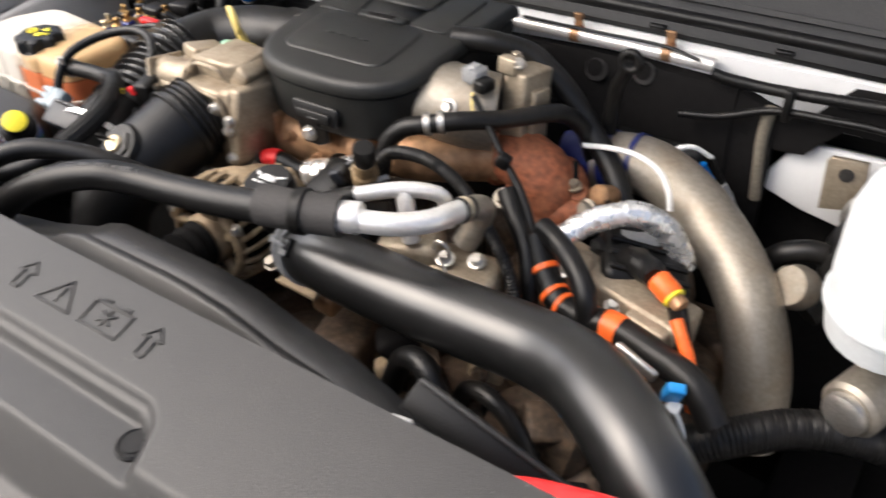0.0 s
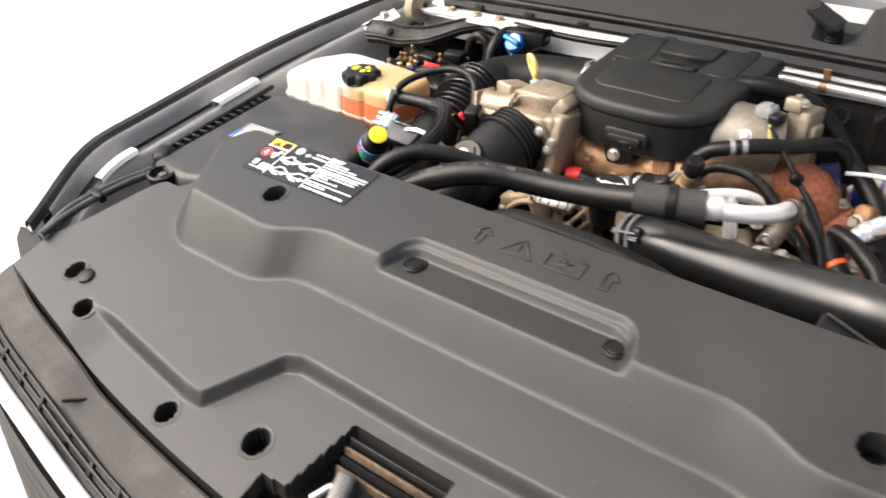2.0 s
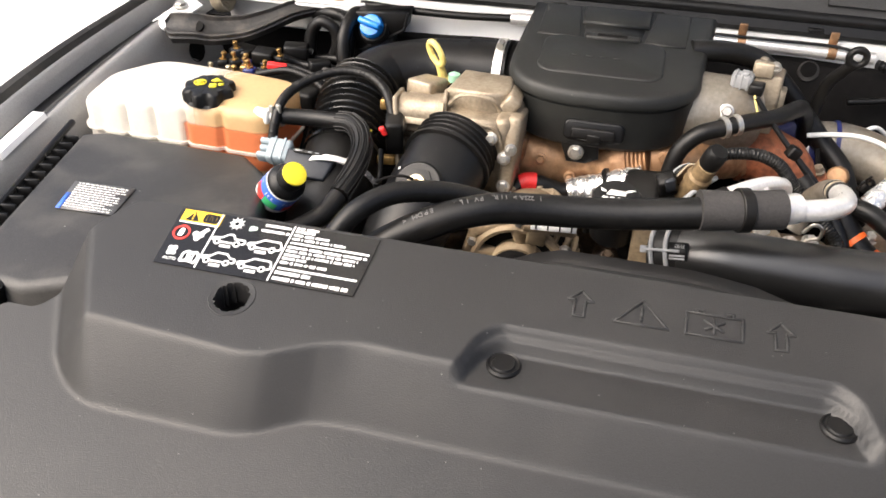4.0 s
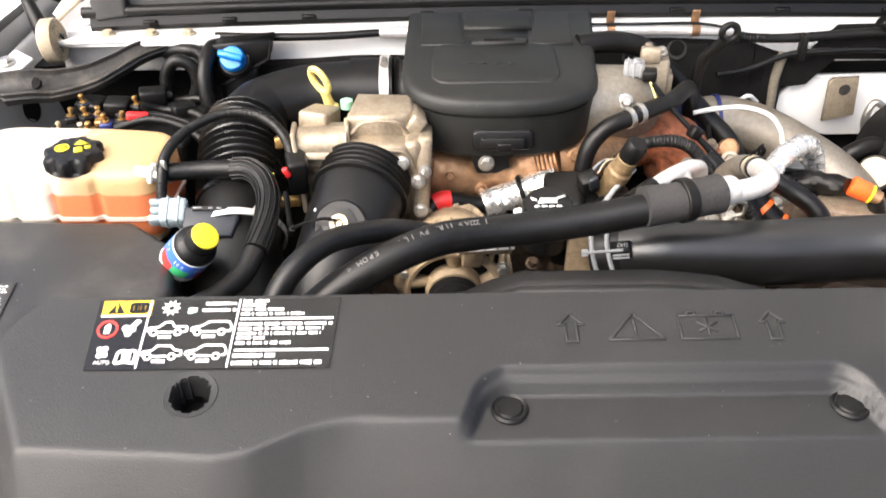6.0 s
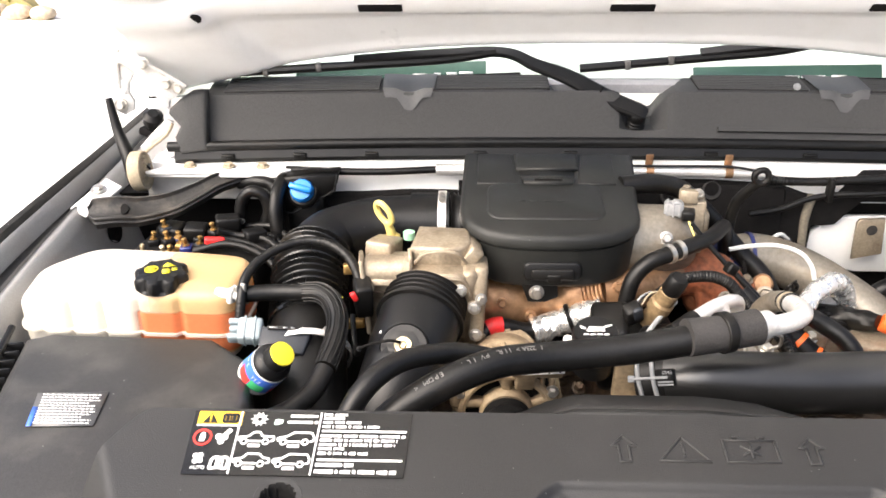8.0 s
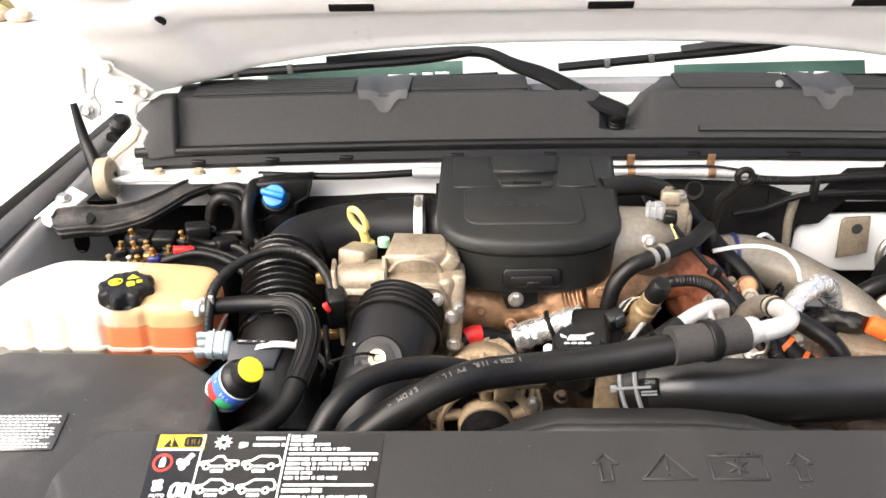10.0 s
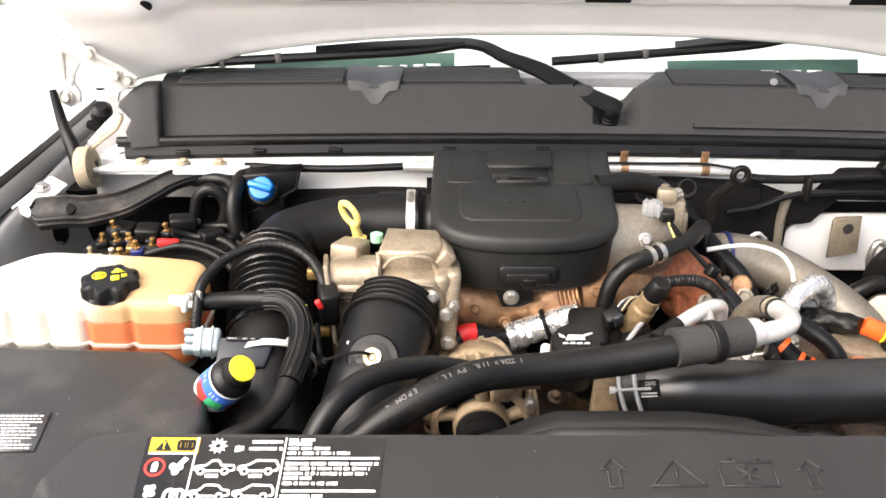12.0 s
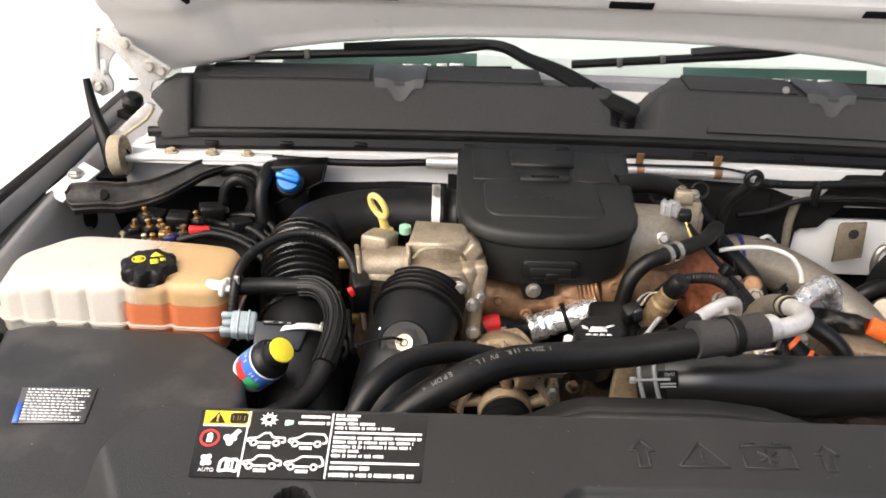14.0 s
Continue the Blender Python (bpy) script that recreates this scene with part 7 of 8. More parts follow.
bm = tube(FW, lambda u: 0.0128 + 0.0012 * smooth(0.05, 0.35, u) + 0.0002 * smooth(0.5, 0.7, u) * math.sin(u * 260 + 4 * math.sin(u * 41)), 32, 40)
for v in bm.verts:
    v.co += v.normal * (0.0012 * noise.noise(v.co * 95) + 0.0011 * noise.noise(v.co * 240))
part("foil", bm, FOIL, foil)
part("open_end", tube([(0.218, 0.645, 1.096), (0.225, 0.654, 1.101)], 0.0128, 18, 3), RUBBER, foil, "dark hose in the foil's end")

valve = thing("injector_cover", (0.28, 0.72, 1.0), "black ribbed plastic cover on a beige casting", "engine cover")
bm = bmesh.new()
box((0.10, 0.085, 0.045), pose(0.297, 0.715, 1.052, 12, 18, 30), 0.012, bm)
for k in range(4):
    box((0.09, 0.006, 0.006), pose(0.297, 0.715, 1.052, 12, 18, 30) @ pose(0, -0.03 + 0.02 * k, 0.024), 0.002, bm)
part("cover", bm, BLACK, valve)
part("top_boss", box((0.05, 0.03, 0.02), pose(0.282, 0.735, 1.076, 12, 10, 25), 0.006), GREYPL, valve)
part("wrapped_tube", tube([(0.258, 0.712, 1.056), (0.285, 0.702, 1.066), (0.312, 0.686, 1.078), (0.336, 0.662, 1.086)], lambda u: 0.030 - 0.015 * u, 20, 12, wob=0.22, flat=0.75), BLACK, valve, "lumpy black fabric sheath")
rail2 = thing("fuel_rail_casting", (0.28, 0.66, 0.95), "beige cast rocker casting beneath the pipes", "engine casting")
for s_, m_, b_ in (((0.17, 0.05, 0.05), pose(0.295, 0.665, 1.043, 0, 4, -11), 0.006), ((0.05, 0.055, 0.05), pose(0.345, 0.645, 1.036, 0, 4, -11), 0.005), ((0.035, 0.04, 0.04), pose(0.245, 0.660, 1.060, 0, 4, 8), 0.006), ((0.11, 0.06, 0.06), pose(0.135, 0.585, 1.055, 0, 6, 10), 0.012), ((0.07, 0.05, 0.04), pose(0.09, 0.575, 1.085, 0, 0, 20), 0.010)):
    bm = box(s_, m_, b_)
    for v in bm.verts:
        v.co += Vector((1, 1, 1)) * 0.0015 * noise.noise(v.co * 40)
    part("casting", bm, CAST, rail2)
for p in ((0.163, 0.592, 1.086), (0.137, 0.572, 1.092), (0.300, 0.640, 1.052), (0.24, 0.645, 1.072)):
    part("bolt", bolt_mesh(p, (0.1, -0.4, 1), 0.0075, 0.008), STEEL, rail2)
connector = thing("orange_connector", (0.35, 0.65, 1.06), "orange capped injector connector on a black lead", "connector")
oa = Vector((0.347, 0.654, 1.087))
part("cap", lathe([(0.0115, -0.013), (0.0132, -0.011), (0.0132, 0.009), (0.0115, 0.012)], (0.75, -0.35, -0.25), oa, 10), TAPE, connector, "orange locking cap")
part("yellow_ring", lathe([(0.0110, 0.012), (0.0125, 0.013), (0.0125, 0.015), (0.0110, 0.016)], (0.75, -0.35, -0.25), oa, 16), YELLOW, connector)
part("terminal", lathe([(0.009, 0.015), (0.009, 0.026), (0.005, 0.028)], (0.75, -0.35, -0.25), oa, 12), HEAT, connector)
part("lead", tube([(0.365, 0.645, 1.075), (0.375, 0.638, 1.05), (0.385, 0.63, 1.02), (0.39, 0.62, 0.97)], 0.010, 12), RUBBER, connector)
part("orange_lead", tube([(0.372, 0.622, 1.080), (0.384, 0.612, 1.068), (0.398, 0.602, 1.048), (0.41, 0.595, 1.0)], 0.0065, 12), TAPE, connector, "orange lead")

# taped harness
harness = thing("engine_harness", (0.26, 0.62, 1.0), "black engine harness wound with orange tape", "harness")
HN = [Vector(p) for p in ((0.200, 0.652, 1.099), (0.222, 0.635, 1.071), (0.244, 0.620, 1.054), (0.266, 0.612, 1.049), (0.290, 0.608, 1.051), (0.317, 0.606, 1.055), (0.364, 0.596, 1.051), (0.410, 0.582, 1.045), (0.44, 0.566, 1.021))]
part("trunk", tube(HN, 0.0155, 18, 10, wob=0.06), RUBBER, harness)
hs = spline(HN, 10)
part("wide_tape", tube([hs[47], hs[49], hs[52]], 0.0166, 18, 4, wob=0.06), TAPE, harness, "wide orange tape turn")
for k, w in ((10, 0.0030), (19, 0.0026), (26, 0.0026), (41, 0.0020)):
    d = (hs[k + 1] - hs[k - 1]).normalized()
    part("orange_tape", lathe([(0.0150, -w - 0.0008), (0.0167, -w), (0.0167, w), (0.0150, w + 0.0008)], d + Vector((0.1, -0.1, 0.15)), hs[k], 22), TAPE, harness, "orange tape turn")
for pts, r in (([(0.206, 0.656, 1.108), (0.230, 0.642, 1.108), (0.252, 0.632, 1.098), (0.273, 0.618, 1.086), (0.285, 0.606, 1.068), (0.290, 0.600, 1.03)], 0.0120), ([(0.150, 0.672, 1.128), (0.170, 0.657, 1.110), (0.196, 0.638, 1.088), (0.212, 0.618, 1.055), (0.220, 0.605, 1.01)], 0.0105)):
    part("branch", tube(pts, r, 14, 8), RUBBER, harness)
hose("convoluted_lead", [(0.018, 0.612, 1.145), (0.045, 0.608, 1.175), (0.082, 0.608, 1.182), (0.108, 0.613, 1.172), (0.126, 0.620, 1.153), (0.146, 0.620, 1.130), (0.172, 0.610, 1.108), (0.192, 0.602, 1.088), (0.210, 0.592, 1.06), (0.22, 0.585, 1.02)], ribs(0.0078, 0.0010, 84), "black convoluted wiring sleeve over the fuel rail", "harness", n=40)
hose("sensor_conduit", [(0.102, 0.582, 1.156), (0.071, 0.560, 1.155), (0.026, 0.530, 1.151), (-0.029, 0.500, 1.152), (-0.06, 0.485, 1.14)], ribs(0.0062, 0.0012, 46), "thin ribbed black conduit beside the oil filler", "conduit", n=40)
inj = thing("glow_sensor", (0.045, 0.60, 1.1), "brown oil sensor with a black cap", "sensor")
part("stem", lathe([(0.012, -0.045), (0.013, -0.03), (0.0125, -0.018), (0.0150, -0.016), (0.0150, -0.004), (0.0125, -0.001), (0.0125, 0.016), (0.009, 0.019)], (0.33, -0.35, 1), (0.026, 0.585, 1.160), 24), mat("aged_bronze", (0.24, 0.165, 0.085), 0.6, 0.3, grain=150, vary=0.3, bump=0.3, dirt=(0.12, 0.07, 0.03), dirt_amount=0.7, dirt_scale=40), inj, "bronze brown stem")
part("cap", lathe([(0.0110, 0.016), (0.0125, 0.019), (0.0125, 0.038), (0.010, 0.042)], (0.33, -0.35, 1), (0.026, 0.585, 1.160), 18), BLACK, inj)
wiring = thing("injector_connector", (-0.012, 0.60, 1.12), "black injector connector with thin wires", "connector")
part("body", box((0.022, 0.020, 0.026), pose(-0.010, 0.588, 1.140, 20, -20, 15), 0.004), BLACK, wiring)
part("latch", box((0.012, 0.006, 0.020), pose(-0.006, 0.576, 1.145, 20, -20, 15), 0.002), SLATE, wiring)
for k in range(3):
    part("wire", tube([(-0.008 + 0.004 * k, 0.590, 1.150), (0.0 + 0.005 * k, 0.594, 1.160 + 0.002 * k), (0.012 + 0.005 * k, 0.598, 1.165)], 0.0013, 6, 6), (GREYPL, RUBBER, TAN)[k], wiring)
pump = thing("injection_cover", (0.0, 0.58, 1.05), "lumpy black plastic pump cover with connectors", "engine cover")
bm = bmesh.new()
box((0.11, 0.09, 0.06), pose(-0.005, 0.585, 1.085, 10, 0, 6), 0.014, bm)
box((0.06, 0.05, 0.04), pose(0.03, 0.57, 1.105, 0, 12, 30), 0.010, bm)
box((0.05, 0.06, 0.03), pose(-0.035, 0.60, 1.115, 20, -8, -10), 0.008, bm)
part("cover", bm, BLACK, pump)
part("plug", box((0.02, 0.035, 0.02), pose(0.015, 0.548, 1.118, 25, 20, -30), 0.004), BLOCK, pump)
part("wire", tube([(0.0, 0.56, 1.12), (0.02, 0.575, 1.14), (0.045, 0.60, 1.15)], 0.003, 8), GREYPL, pump)
oilcap = thing("oil_filler", (-0.07, 0.51, 1.1), "black oil filler cap with a white can symbol", "cap")
part("cap", lathe([(0.026, -0.05), (0.029, -0.01), (0.029, 0.004), (0.026, 0.008), (0.004, 0.008)], (0, -0.25, 1), (-0.064, 0.526, 1.142), 32, lobes=10, lobe_depth=0.06, lobe_range=(-0.011, 0.005)), COVER, oilcap)
om = frame_to((0, -0.25, 1), (-0.064, 0.526, 1.1506)) @ pose(0, 0, 0, 0, 0, 0)
bm = bmesh.new()
slab([(-0.012, -0.002), (0.010, -0.002), (0.010, 0.006), (-0.008, 0.006)], 0, 0.0008, om, bm=bm)
slab([(0.010, 0.004), (0.020, 0.008), (0.019, 0.010), (0.010, 0.007)], 0, 0.0008, om, bm=bm)
slab([(-0.018, 0.003), (-0.012, 0.001), (-0.012, 0.004), (-0.019, 0.008)], 0, 0.0008, om, bm=bm)
for k in range(4):
    slab([(-0.016 + 0.008 * k, -0.008), (-0.009 + 0.008 * k, -0.008), (-0.010 + 0.008 * k, -0.0055), (-0.015 + 0.008 * k, -0.0055)], 0, 0.0008, om, bm=bm)
part("can_symbol", bm, INK, oilcap, "white oil can symbol")

white_cap = thing("port_cap", (-0.094, 0.545, 1.11), "small white plastic cap beside the oil filler", "cap")
part("cap", lathe([(0.0055, -0.012), (0.0062, -0.006), (0.0062, 0.004), (0.004, 0.0065)], (0, -0.3, 1), (-0.094, 0.545, 1.124), 16), WHITE, white_cap)
part("stub", lathe([(0.0045, -0.05), (0.0045, -0.012)], (0, -0.3, 1), (-0.094, 0.545, 1.124), 12), BLACK, white_cap)
battery_lead = thing("wrapped_cable", (-0.1, 0.6, 1.05), "foil-wrapped starter cable with red tape", "cable")
part("cable", tube([(-0.240, 0.600, 1.040), (-0.215, 0.622, 1.058), (-0.199, 0.632, 1.073), (-0.186, 0.640, 1.084), (-0.165, 0.644, 1.084), (-0.140, 0.648, 1.076), (-0.12, 0.652, 1.077), (-0.10, 0.656, 1.083)], 0.0115, 16, 8), RUBBER, battery_lead)
part("foil", tube([(-0.128, 0.650, 1.074), (-0.103, 0.655, 1.081), (-0.070, 0.655, 1.094), (-0.036, 0.653, 1.106)], lambda u: 0.0180 + 0.0005 * math.sin(u * 40), 22, 22, wob=0.12), FOIL, battery_lead, "crinkled silver foil")
part("black_tie", lathe([(0.021, -0.003), (0.0222, 0), (0.021, 0.003)], (0.9, 0.0, 0.38), (-0.078, 0.655, 1.091), 20), BLACK, battery_lead)
part("red_tape", tube([(-0.190, 0.638, 1.084), (-0.181, 0.641, 1.087), (-0.170, 0.643, 1.087)], 0.0121, 16, 4), RED, battery_lead, "red tape band")
part("white_tag", tube([(-0.209, 0.626, 1.064), (-0.199, 0.632, 1.073)], 0.0132, 14, 4), WHITE, battery_lead, "white tape band")

alternator = thing("alternator", (-0.165, 0.5, 1.0), "beige cast aluminium alternator with cooling slots", "alternator")
AC_ = Vector((-0.168, 0.512, 1.044))
part("body", lathe([(0.050, 0.046), (0.064, 0.048), (0.065, 0.055), (0.060, 0.070), (0.052, 0.085), (0.046, 0.105), (0.040, 0.110), (0.02, 0.112)], (0, 1, 0.02), AC_, 40), SAND, alternator)
part("dark_inside", lathe([(0.048, 0.006), (0.055, 0.010), (0.056, 0.044), (0.002, 0.046)], (0, 1, 0), AC_, 30), DARK, alternator)
part("front_ring", lathe([(0.050, -0.008), (0.054, -0.009), (0.0585, -0.005), (0.0585, 0.002), (0.050, 0.002), (0.050, -0.008)], (0, 1, 0), AC_, 40, capped=False), SAND, alternator)
part("rim", lathe([(0.060, 0.042), (0.0675, 0.043), (0.0675, 0.050), (0.060, 0.050), (0.060, 0.042)], (0, 1, 0), AC_, 40, capped=False), SAND, alternator)
for k in range(24):
    a = 2 * math.pi * k / 24
    run = [AC_ + Vector((r * math.cos(a + t), y, r * math.sin(a + t))) for r, y, t in ((0.053, -0.004, -0.05), (0.060, 0.003, 0.0), (0.0660, 0.016, 0.04), (0.0665, 0.046, 0.05))]
    part("slot_bar", tube(run, 0.0036, 6, 3), SAND, alternator)
for k in range(5):
    a = 2 * math.pi * k / 5 + 0.31
    run = [AC_ + Vector((r * math.cos(a + t), y, r * math.sin(a + t))) for r, y, t in ((0.022, 0.004, -0.1), (0.036, 0.002, 0.0), (0.053, 0.0, 0.08))]
    part("spoke", tube(run, lambda u: 0.0062 + 0.003 * u, 10, 4), SAND, alternator)
part("hub", lathe([(0.030, -0.012), (0.033, -0.008), (0.033, 0.016), (0.024, 0.018)], (0, 1, 0), AC_, 28), SAND, alternator)
part("pulley", lathe([(0.026, -0.05), (0.030, -0.048), (0.027, -0.040), (0.030, -0.032), (0.027, -0.024), (0.030, -0.016)], (0, 1, 0), AC_, 28), DARK, alternator, "dark belt pulley")
for a in (0.5, 1.6, 2.7):
    part("bolt", bolt_mesh(AC_ + Vector((0.062 * math.cos(a), 0.0, 0.062 * math.sin(a))), (0, -1, 0), 0.006, 0.008), STEEL, alternator)
part("top_lug", box((0.060, 0.020, 0.010), pose(-0.134, 0.506, 1.108, 12, 3, 6), 0.002), SAND, alternator)
part("brush_cover", box((0.022, 0.014, 0.030), pose(-0.147, 0.504, 1.098, 12, 6, 6), 0.002), SAND, alternator)
part("left_lug", box((0.050, 0.026, 0.016), pose(-0.205, 0.520, 1.090, 0, -18, 0), 0.004), SAND, alternator)
part("left_web", box((0.014, 0.024, 0.040), pose(-0.226, 0.520, 1.068, 0, 14, 0), 0.004), SAND, alternator)
lb = pose(-0.128, 0.494, 1.1155, 48, 3, 10)
part("label_strip", box((0.052, 0.011, 0.0015), lb, 0), WHITE, alternator, "white strip label")
for k in range(4):
    part("label_bar", box((0.0018, 0.010, 0.0012), lb @ pose(-0.020 + 0.0135 * k, 0, 0.0006), 0), BLACK, alternator)

heatcap = thing("rear_bearing_cap", (-0.170, 0.625, 1.05), "sandy beige cast cap behind the alternator", "engine casting")
part("cap", lathe([(0.050, -0.030), (0.050, 0.0), (0.047, 0.004), (0.004, 0.006)], (0.05, -0.55, 0.85), (-0.170, 0.604, 1.060), 36), SAND, heatcap)
for a in (0.9, 1.35, 1.8, 2.25):
    part("bolt", bolt_mesh(frame_to((0.05, -0.55, 0.85), (-0.170, 0.604, 1.060)) @ Vector((0.040 * math.cos(a), 0.040 * math.sin(a), 0.004)), (0.05, -0.55, 0.85), 0.0045, 0.003), SAND, heatcap)

shroud = thing("fan_shroud", (0, 0.34, 0.8), "black plastic fan shroud behind the shield", "fan shroud")
bm = bmesh.new()
prof = [(-0.60, 1.06), (-0.40, 1.10), (-0.25, 1.130), (-0.165, 1.155), (-0.140, 1.168), (-0.11, 1.177), (0.015, 1.177), (0.045, 1.174), (0.08, 1.169), (0.134, 1.152), (0.19, 1.142), (0.28, 1.10), (0.36, 1.03), (0.44, 0.97), (0.50, 0.86), (0.5, 0.7), (-0.6, 0.7)]
slab([(x, -z) for x, z in prof], -0.335, -0.325, Matrix(((1, 0, 0, 0), (0, 0, -1, 0), (0, -1, 0, 0), (0, 0, 0, 1))), 0, bm)
part("front_lip", bm, SHIELD, shroud)
part("panel", slab([(x * 0.96, -(z - 0.012)) for x, z in prof], -0.375, -0.335, Matrix(((1, 0, 0, 0), (0, 0, -1, 0), (0, -1, 0, 0), (0, 0, 0, 1))), 0), SHIELD, shroud)
bracket = thing("support_bracket", (0.3, 0.36, 1.0), "dark grey steel bracket with a white clip", "bracket")
part("arm", box((0.15, 0.026, 0.004), pose(0.342, 0.338, 1.148, 40, 24, 5), 0.001), BLACK, bracket)
part("flange", box((0.15, 0.004, 0.022), pose(0.344, 0.350, 1.152, 40, 24, 5), 0.001), SHIELD, bracket)
part("white_clip", box((0.02, 0.012, 0.012), pose(0.272, 0.318, 1.155, 0, 10, 20), 0.003), WHITE, bracket)
strap = thing("red_strap", (0.42, 0.3, 1.12), "bright red rubber strap beside the shield", "strap")
part("strap", tube([(0.345, 0.288, 1.175), (0.385, 0.303, 1.178), (0.425, 0.315, 1.178), (0.445, 0.325, 1.172)], lambda u: 0.006 + 0.008 * smooth(0, 0.5, u), 12, 8, flat=0.6), RED, strap)
part("stub", tube([(0.445, 0.325, 1.172), (0.47, 0.335, 1.168), (0.50, 0.345, 1.16)], 0.008, 10), RUBBER, strap)

# ---- lower engine: castings, pulleys, belts ----
block = thing("engine_block", (0.05, 0.62, 0.6), "oily brown engine block with cast ribs", "engine")
bm = bmesh.new()
rnd = random.Random(4)
for k in range(46):
    x, y = rnd.uniform(-0.36, 0.40), rnd.uniform(0.50, 0.86)
    s = (rnd.uniform(0.05, 0.13), rnd.uniform(0.05, 0.11), rnd.uniform(0.05, 0.13))
    z = min(0.98, 0.90 + rnd.uniform(-0.05, 0.09) + 0.10 * (y - 0.5))
    bm = box(s, pose(x, y, z - s[2] / 2, rnd.uniform(-14, 14), rnd.uniform(-14, 14), rnd.uniform(-30, 30)), 0.012)
    for v in bm.verts:
        v.co += Vector((1, 1, 1)) * 0.004 * noise.noise(v.co * 26)
    part("cast_lump", bm, BLOCK, block)
part("casting", box((0.72, 0.42, 0.25), (0.03, 0.70, 0.76), 0.02), BLOCK, block)
for k in range(22):
    x, y = rnd.uniform(-0.1, 0.38), rnd.uniform(0.48, 0.66)
    part("bolt", bolt_mesh((x, y, 0.975 + 0.03 * rnd.random()), (0.1, -0.5, 1), 0.007, 0.010), BLOCK, block)
cover2 = thing("front_cover", (0.2, 0.5, 0.8), "oil-stained beige timing cover under the pipe", "engine casting")
bm = bmesh.new()
box((0.26, 0.05, 0.18), pose(0.24, 0.545, 0.945, -12, 0, 4), 0.02, bm)
box((0.10, 0.08, 0.12), pose(0.30, 0.52, 0.965, -12, 8, -20), 0.02, bm)
lathe([(0.05, -0.03), (0.055, 0.0), (0.045, 0.03), (0.02, 0.035)], (0, -1, 0.3), (0.20, 0.52, 0.965), 24, bm)
lathe([(0.035, -0.03), (0.04, 0.0), (0.03, 0.03), (0.012, 0.035)], (0, -1, 0.5), (0.275, 0.50, 0.985), 24, bm)
for v in bm.verts:
    v.co += Vector((1, 1, 1)) * 0.003 * noise.noise(v.co * 30)
part("casting", bm, BLOCK, cover2)
rc = random.Random(12)
for k in range(34):
    x, y = rc.uniform(0.10, 0.38), rc.uniform(0.47, 0.56)
    s = rc.uniform(0.018, 0.045)
    bm = box((s, s * rc.uniform(0.6, 1.3), s * rc.uniform(0.6, 1.2)), pose(x, y, 1.0 + rc.uniform(-0.05, 0.03), rc.uniform(-30, 30), rc.uniform(-30, 30), rc.uniform(0, 90)), 0.005)
    for v in bm.verts:
        v.co += Vector((1, 1, 1)) * 0.003 * noise.noise(v.co * 60)
    part("boss", bm, (BLOCK, BLACK, BLOCK, SAND, DARK)[k % 5], cover2)
for x, z in ((0.15, 1.0), (0.22, 1.02), (0.30, 1.02), (0.34, 0.97)):
    part("bolt", bolt_mesh((x, 0.51, z), (0, -1, 0.4), 0.007, 0.01), BLOCK, cover2)
for x, y, z, r, words in ((0.02, 0.44, 0.985, 0.055, "grooved black idler pulley"), (0.11, 0.43, 0.95, 0.06, "dark steel fan drive pulley"), (-0.09, 0.43, 0.93, 0.06, "dark belt tensioner pulley")):
    pl = thing("belt_pulley", (x, y, z - r), words, "pulley", "belt pulleys")
    part("rim", lathe([(r * 0.8, -0.015), (r, -0.014), (r * 0.95, -0.008), (r, -0.002), (r * 0.95, 0.004), (r, 0.012), (r * 0.8, 0.014)], (0, 1, 0), (x, y, z), 32), DARK, pl)
    part("hub", lathe([(r * 0.35, -0.022), (r * 0.8, -0.012), (r * 0.8, 0.0)], (0, 1, 0), (x, y, z), 24), BLOCK, pl)
    part("bolt", bolt_mesh((x, y - 0.02, z), (0, -1, 0), 0.009, 0.008), STEEL, pl)
bm = bmesh.new()
tube([(-0.09, 0.43, 0.994), (0.0, 0.43, 1.03), (0.08, 0.43, 1.04), (0.17, 0.43, 0.97), (0.12, 0.43, 0.885), (-0.06, 0.43, 0.865)], 0.012, 8, 6, bm, flat=0.4)
hose("bypass_hose", [(0.13, 0.47, 0.98), (0.165, 0.455, 1.055), (0.195, 0.445, 1.075), (0.22, 0.435, 1.055), (0.24, 0.43, 0.99)], 0.012, "black bypass hose beside the belt pulleys")
hose("bypass_hose", [(0.20, 0.49, 0.96), (0.225, 0.475, 1.03), (0.262, 0.465, 1.045), (0.30, 0.46, 1.01), (0.315, 0.46, 0.95)], 0.009, "thin greasy bypass hose under the charge pipe")
single("drive_belt", bm, DARK, "black ribbed serpentine drive belt", "belt")
bm = bmesh.new()
bmesh.ops.create_grid(bm, x_segments=12, y_segments=12, size=1, matrix=Matrix.Translation((0, 0.5, 0.46)) @ Matrix.Diagonal((0.8, 0.55, 1, 1)))
for v in bm.verts:
    v.co.z += 0.04 * noise.noise(v.co * 6)
single("undertray", bm, DARK, "dark grimy tray under the engine bay", "tray", kind="structure")
single("frame_rail", box((0.10, 1.2, 0.14), (-0.52, 0.5, 0.62), 0.01), DARK, "black chassis rail beside the engine", "frame")
single("frame_rail", box((0.10, 1.2, 0.14), (0.52, 0.5, 0.62), 0.01), DARK, "black chassis rail below the brake unit", "frame")

# ---- firewall pipes ----
acline = thing("condenser_line", (0.0, 0.97, 1.15), "bare aluminium line along the firewall with brown clips", "pipe")
part("tube", tube([(-0.27, 0.974, 1.188), (-0.1, 0.974, 1.188), (0.1, 0.974, 1.187), (0.265, 0.974, 1.184)], 0.0085, 16, 8), ALU, acline)
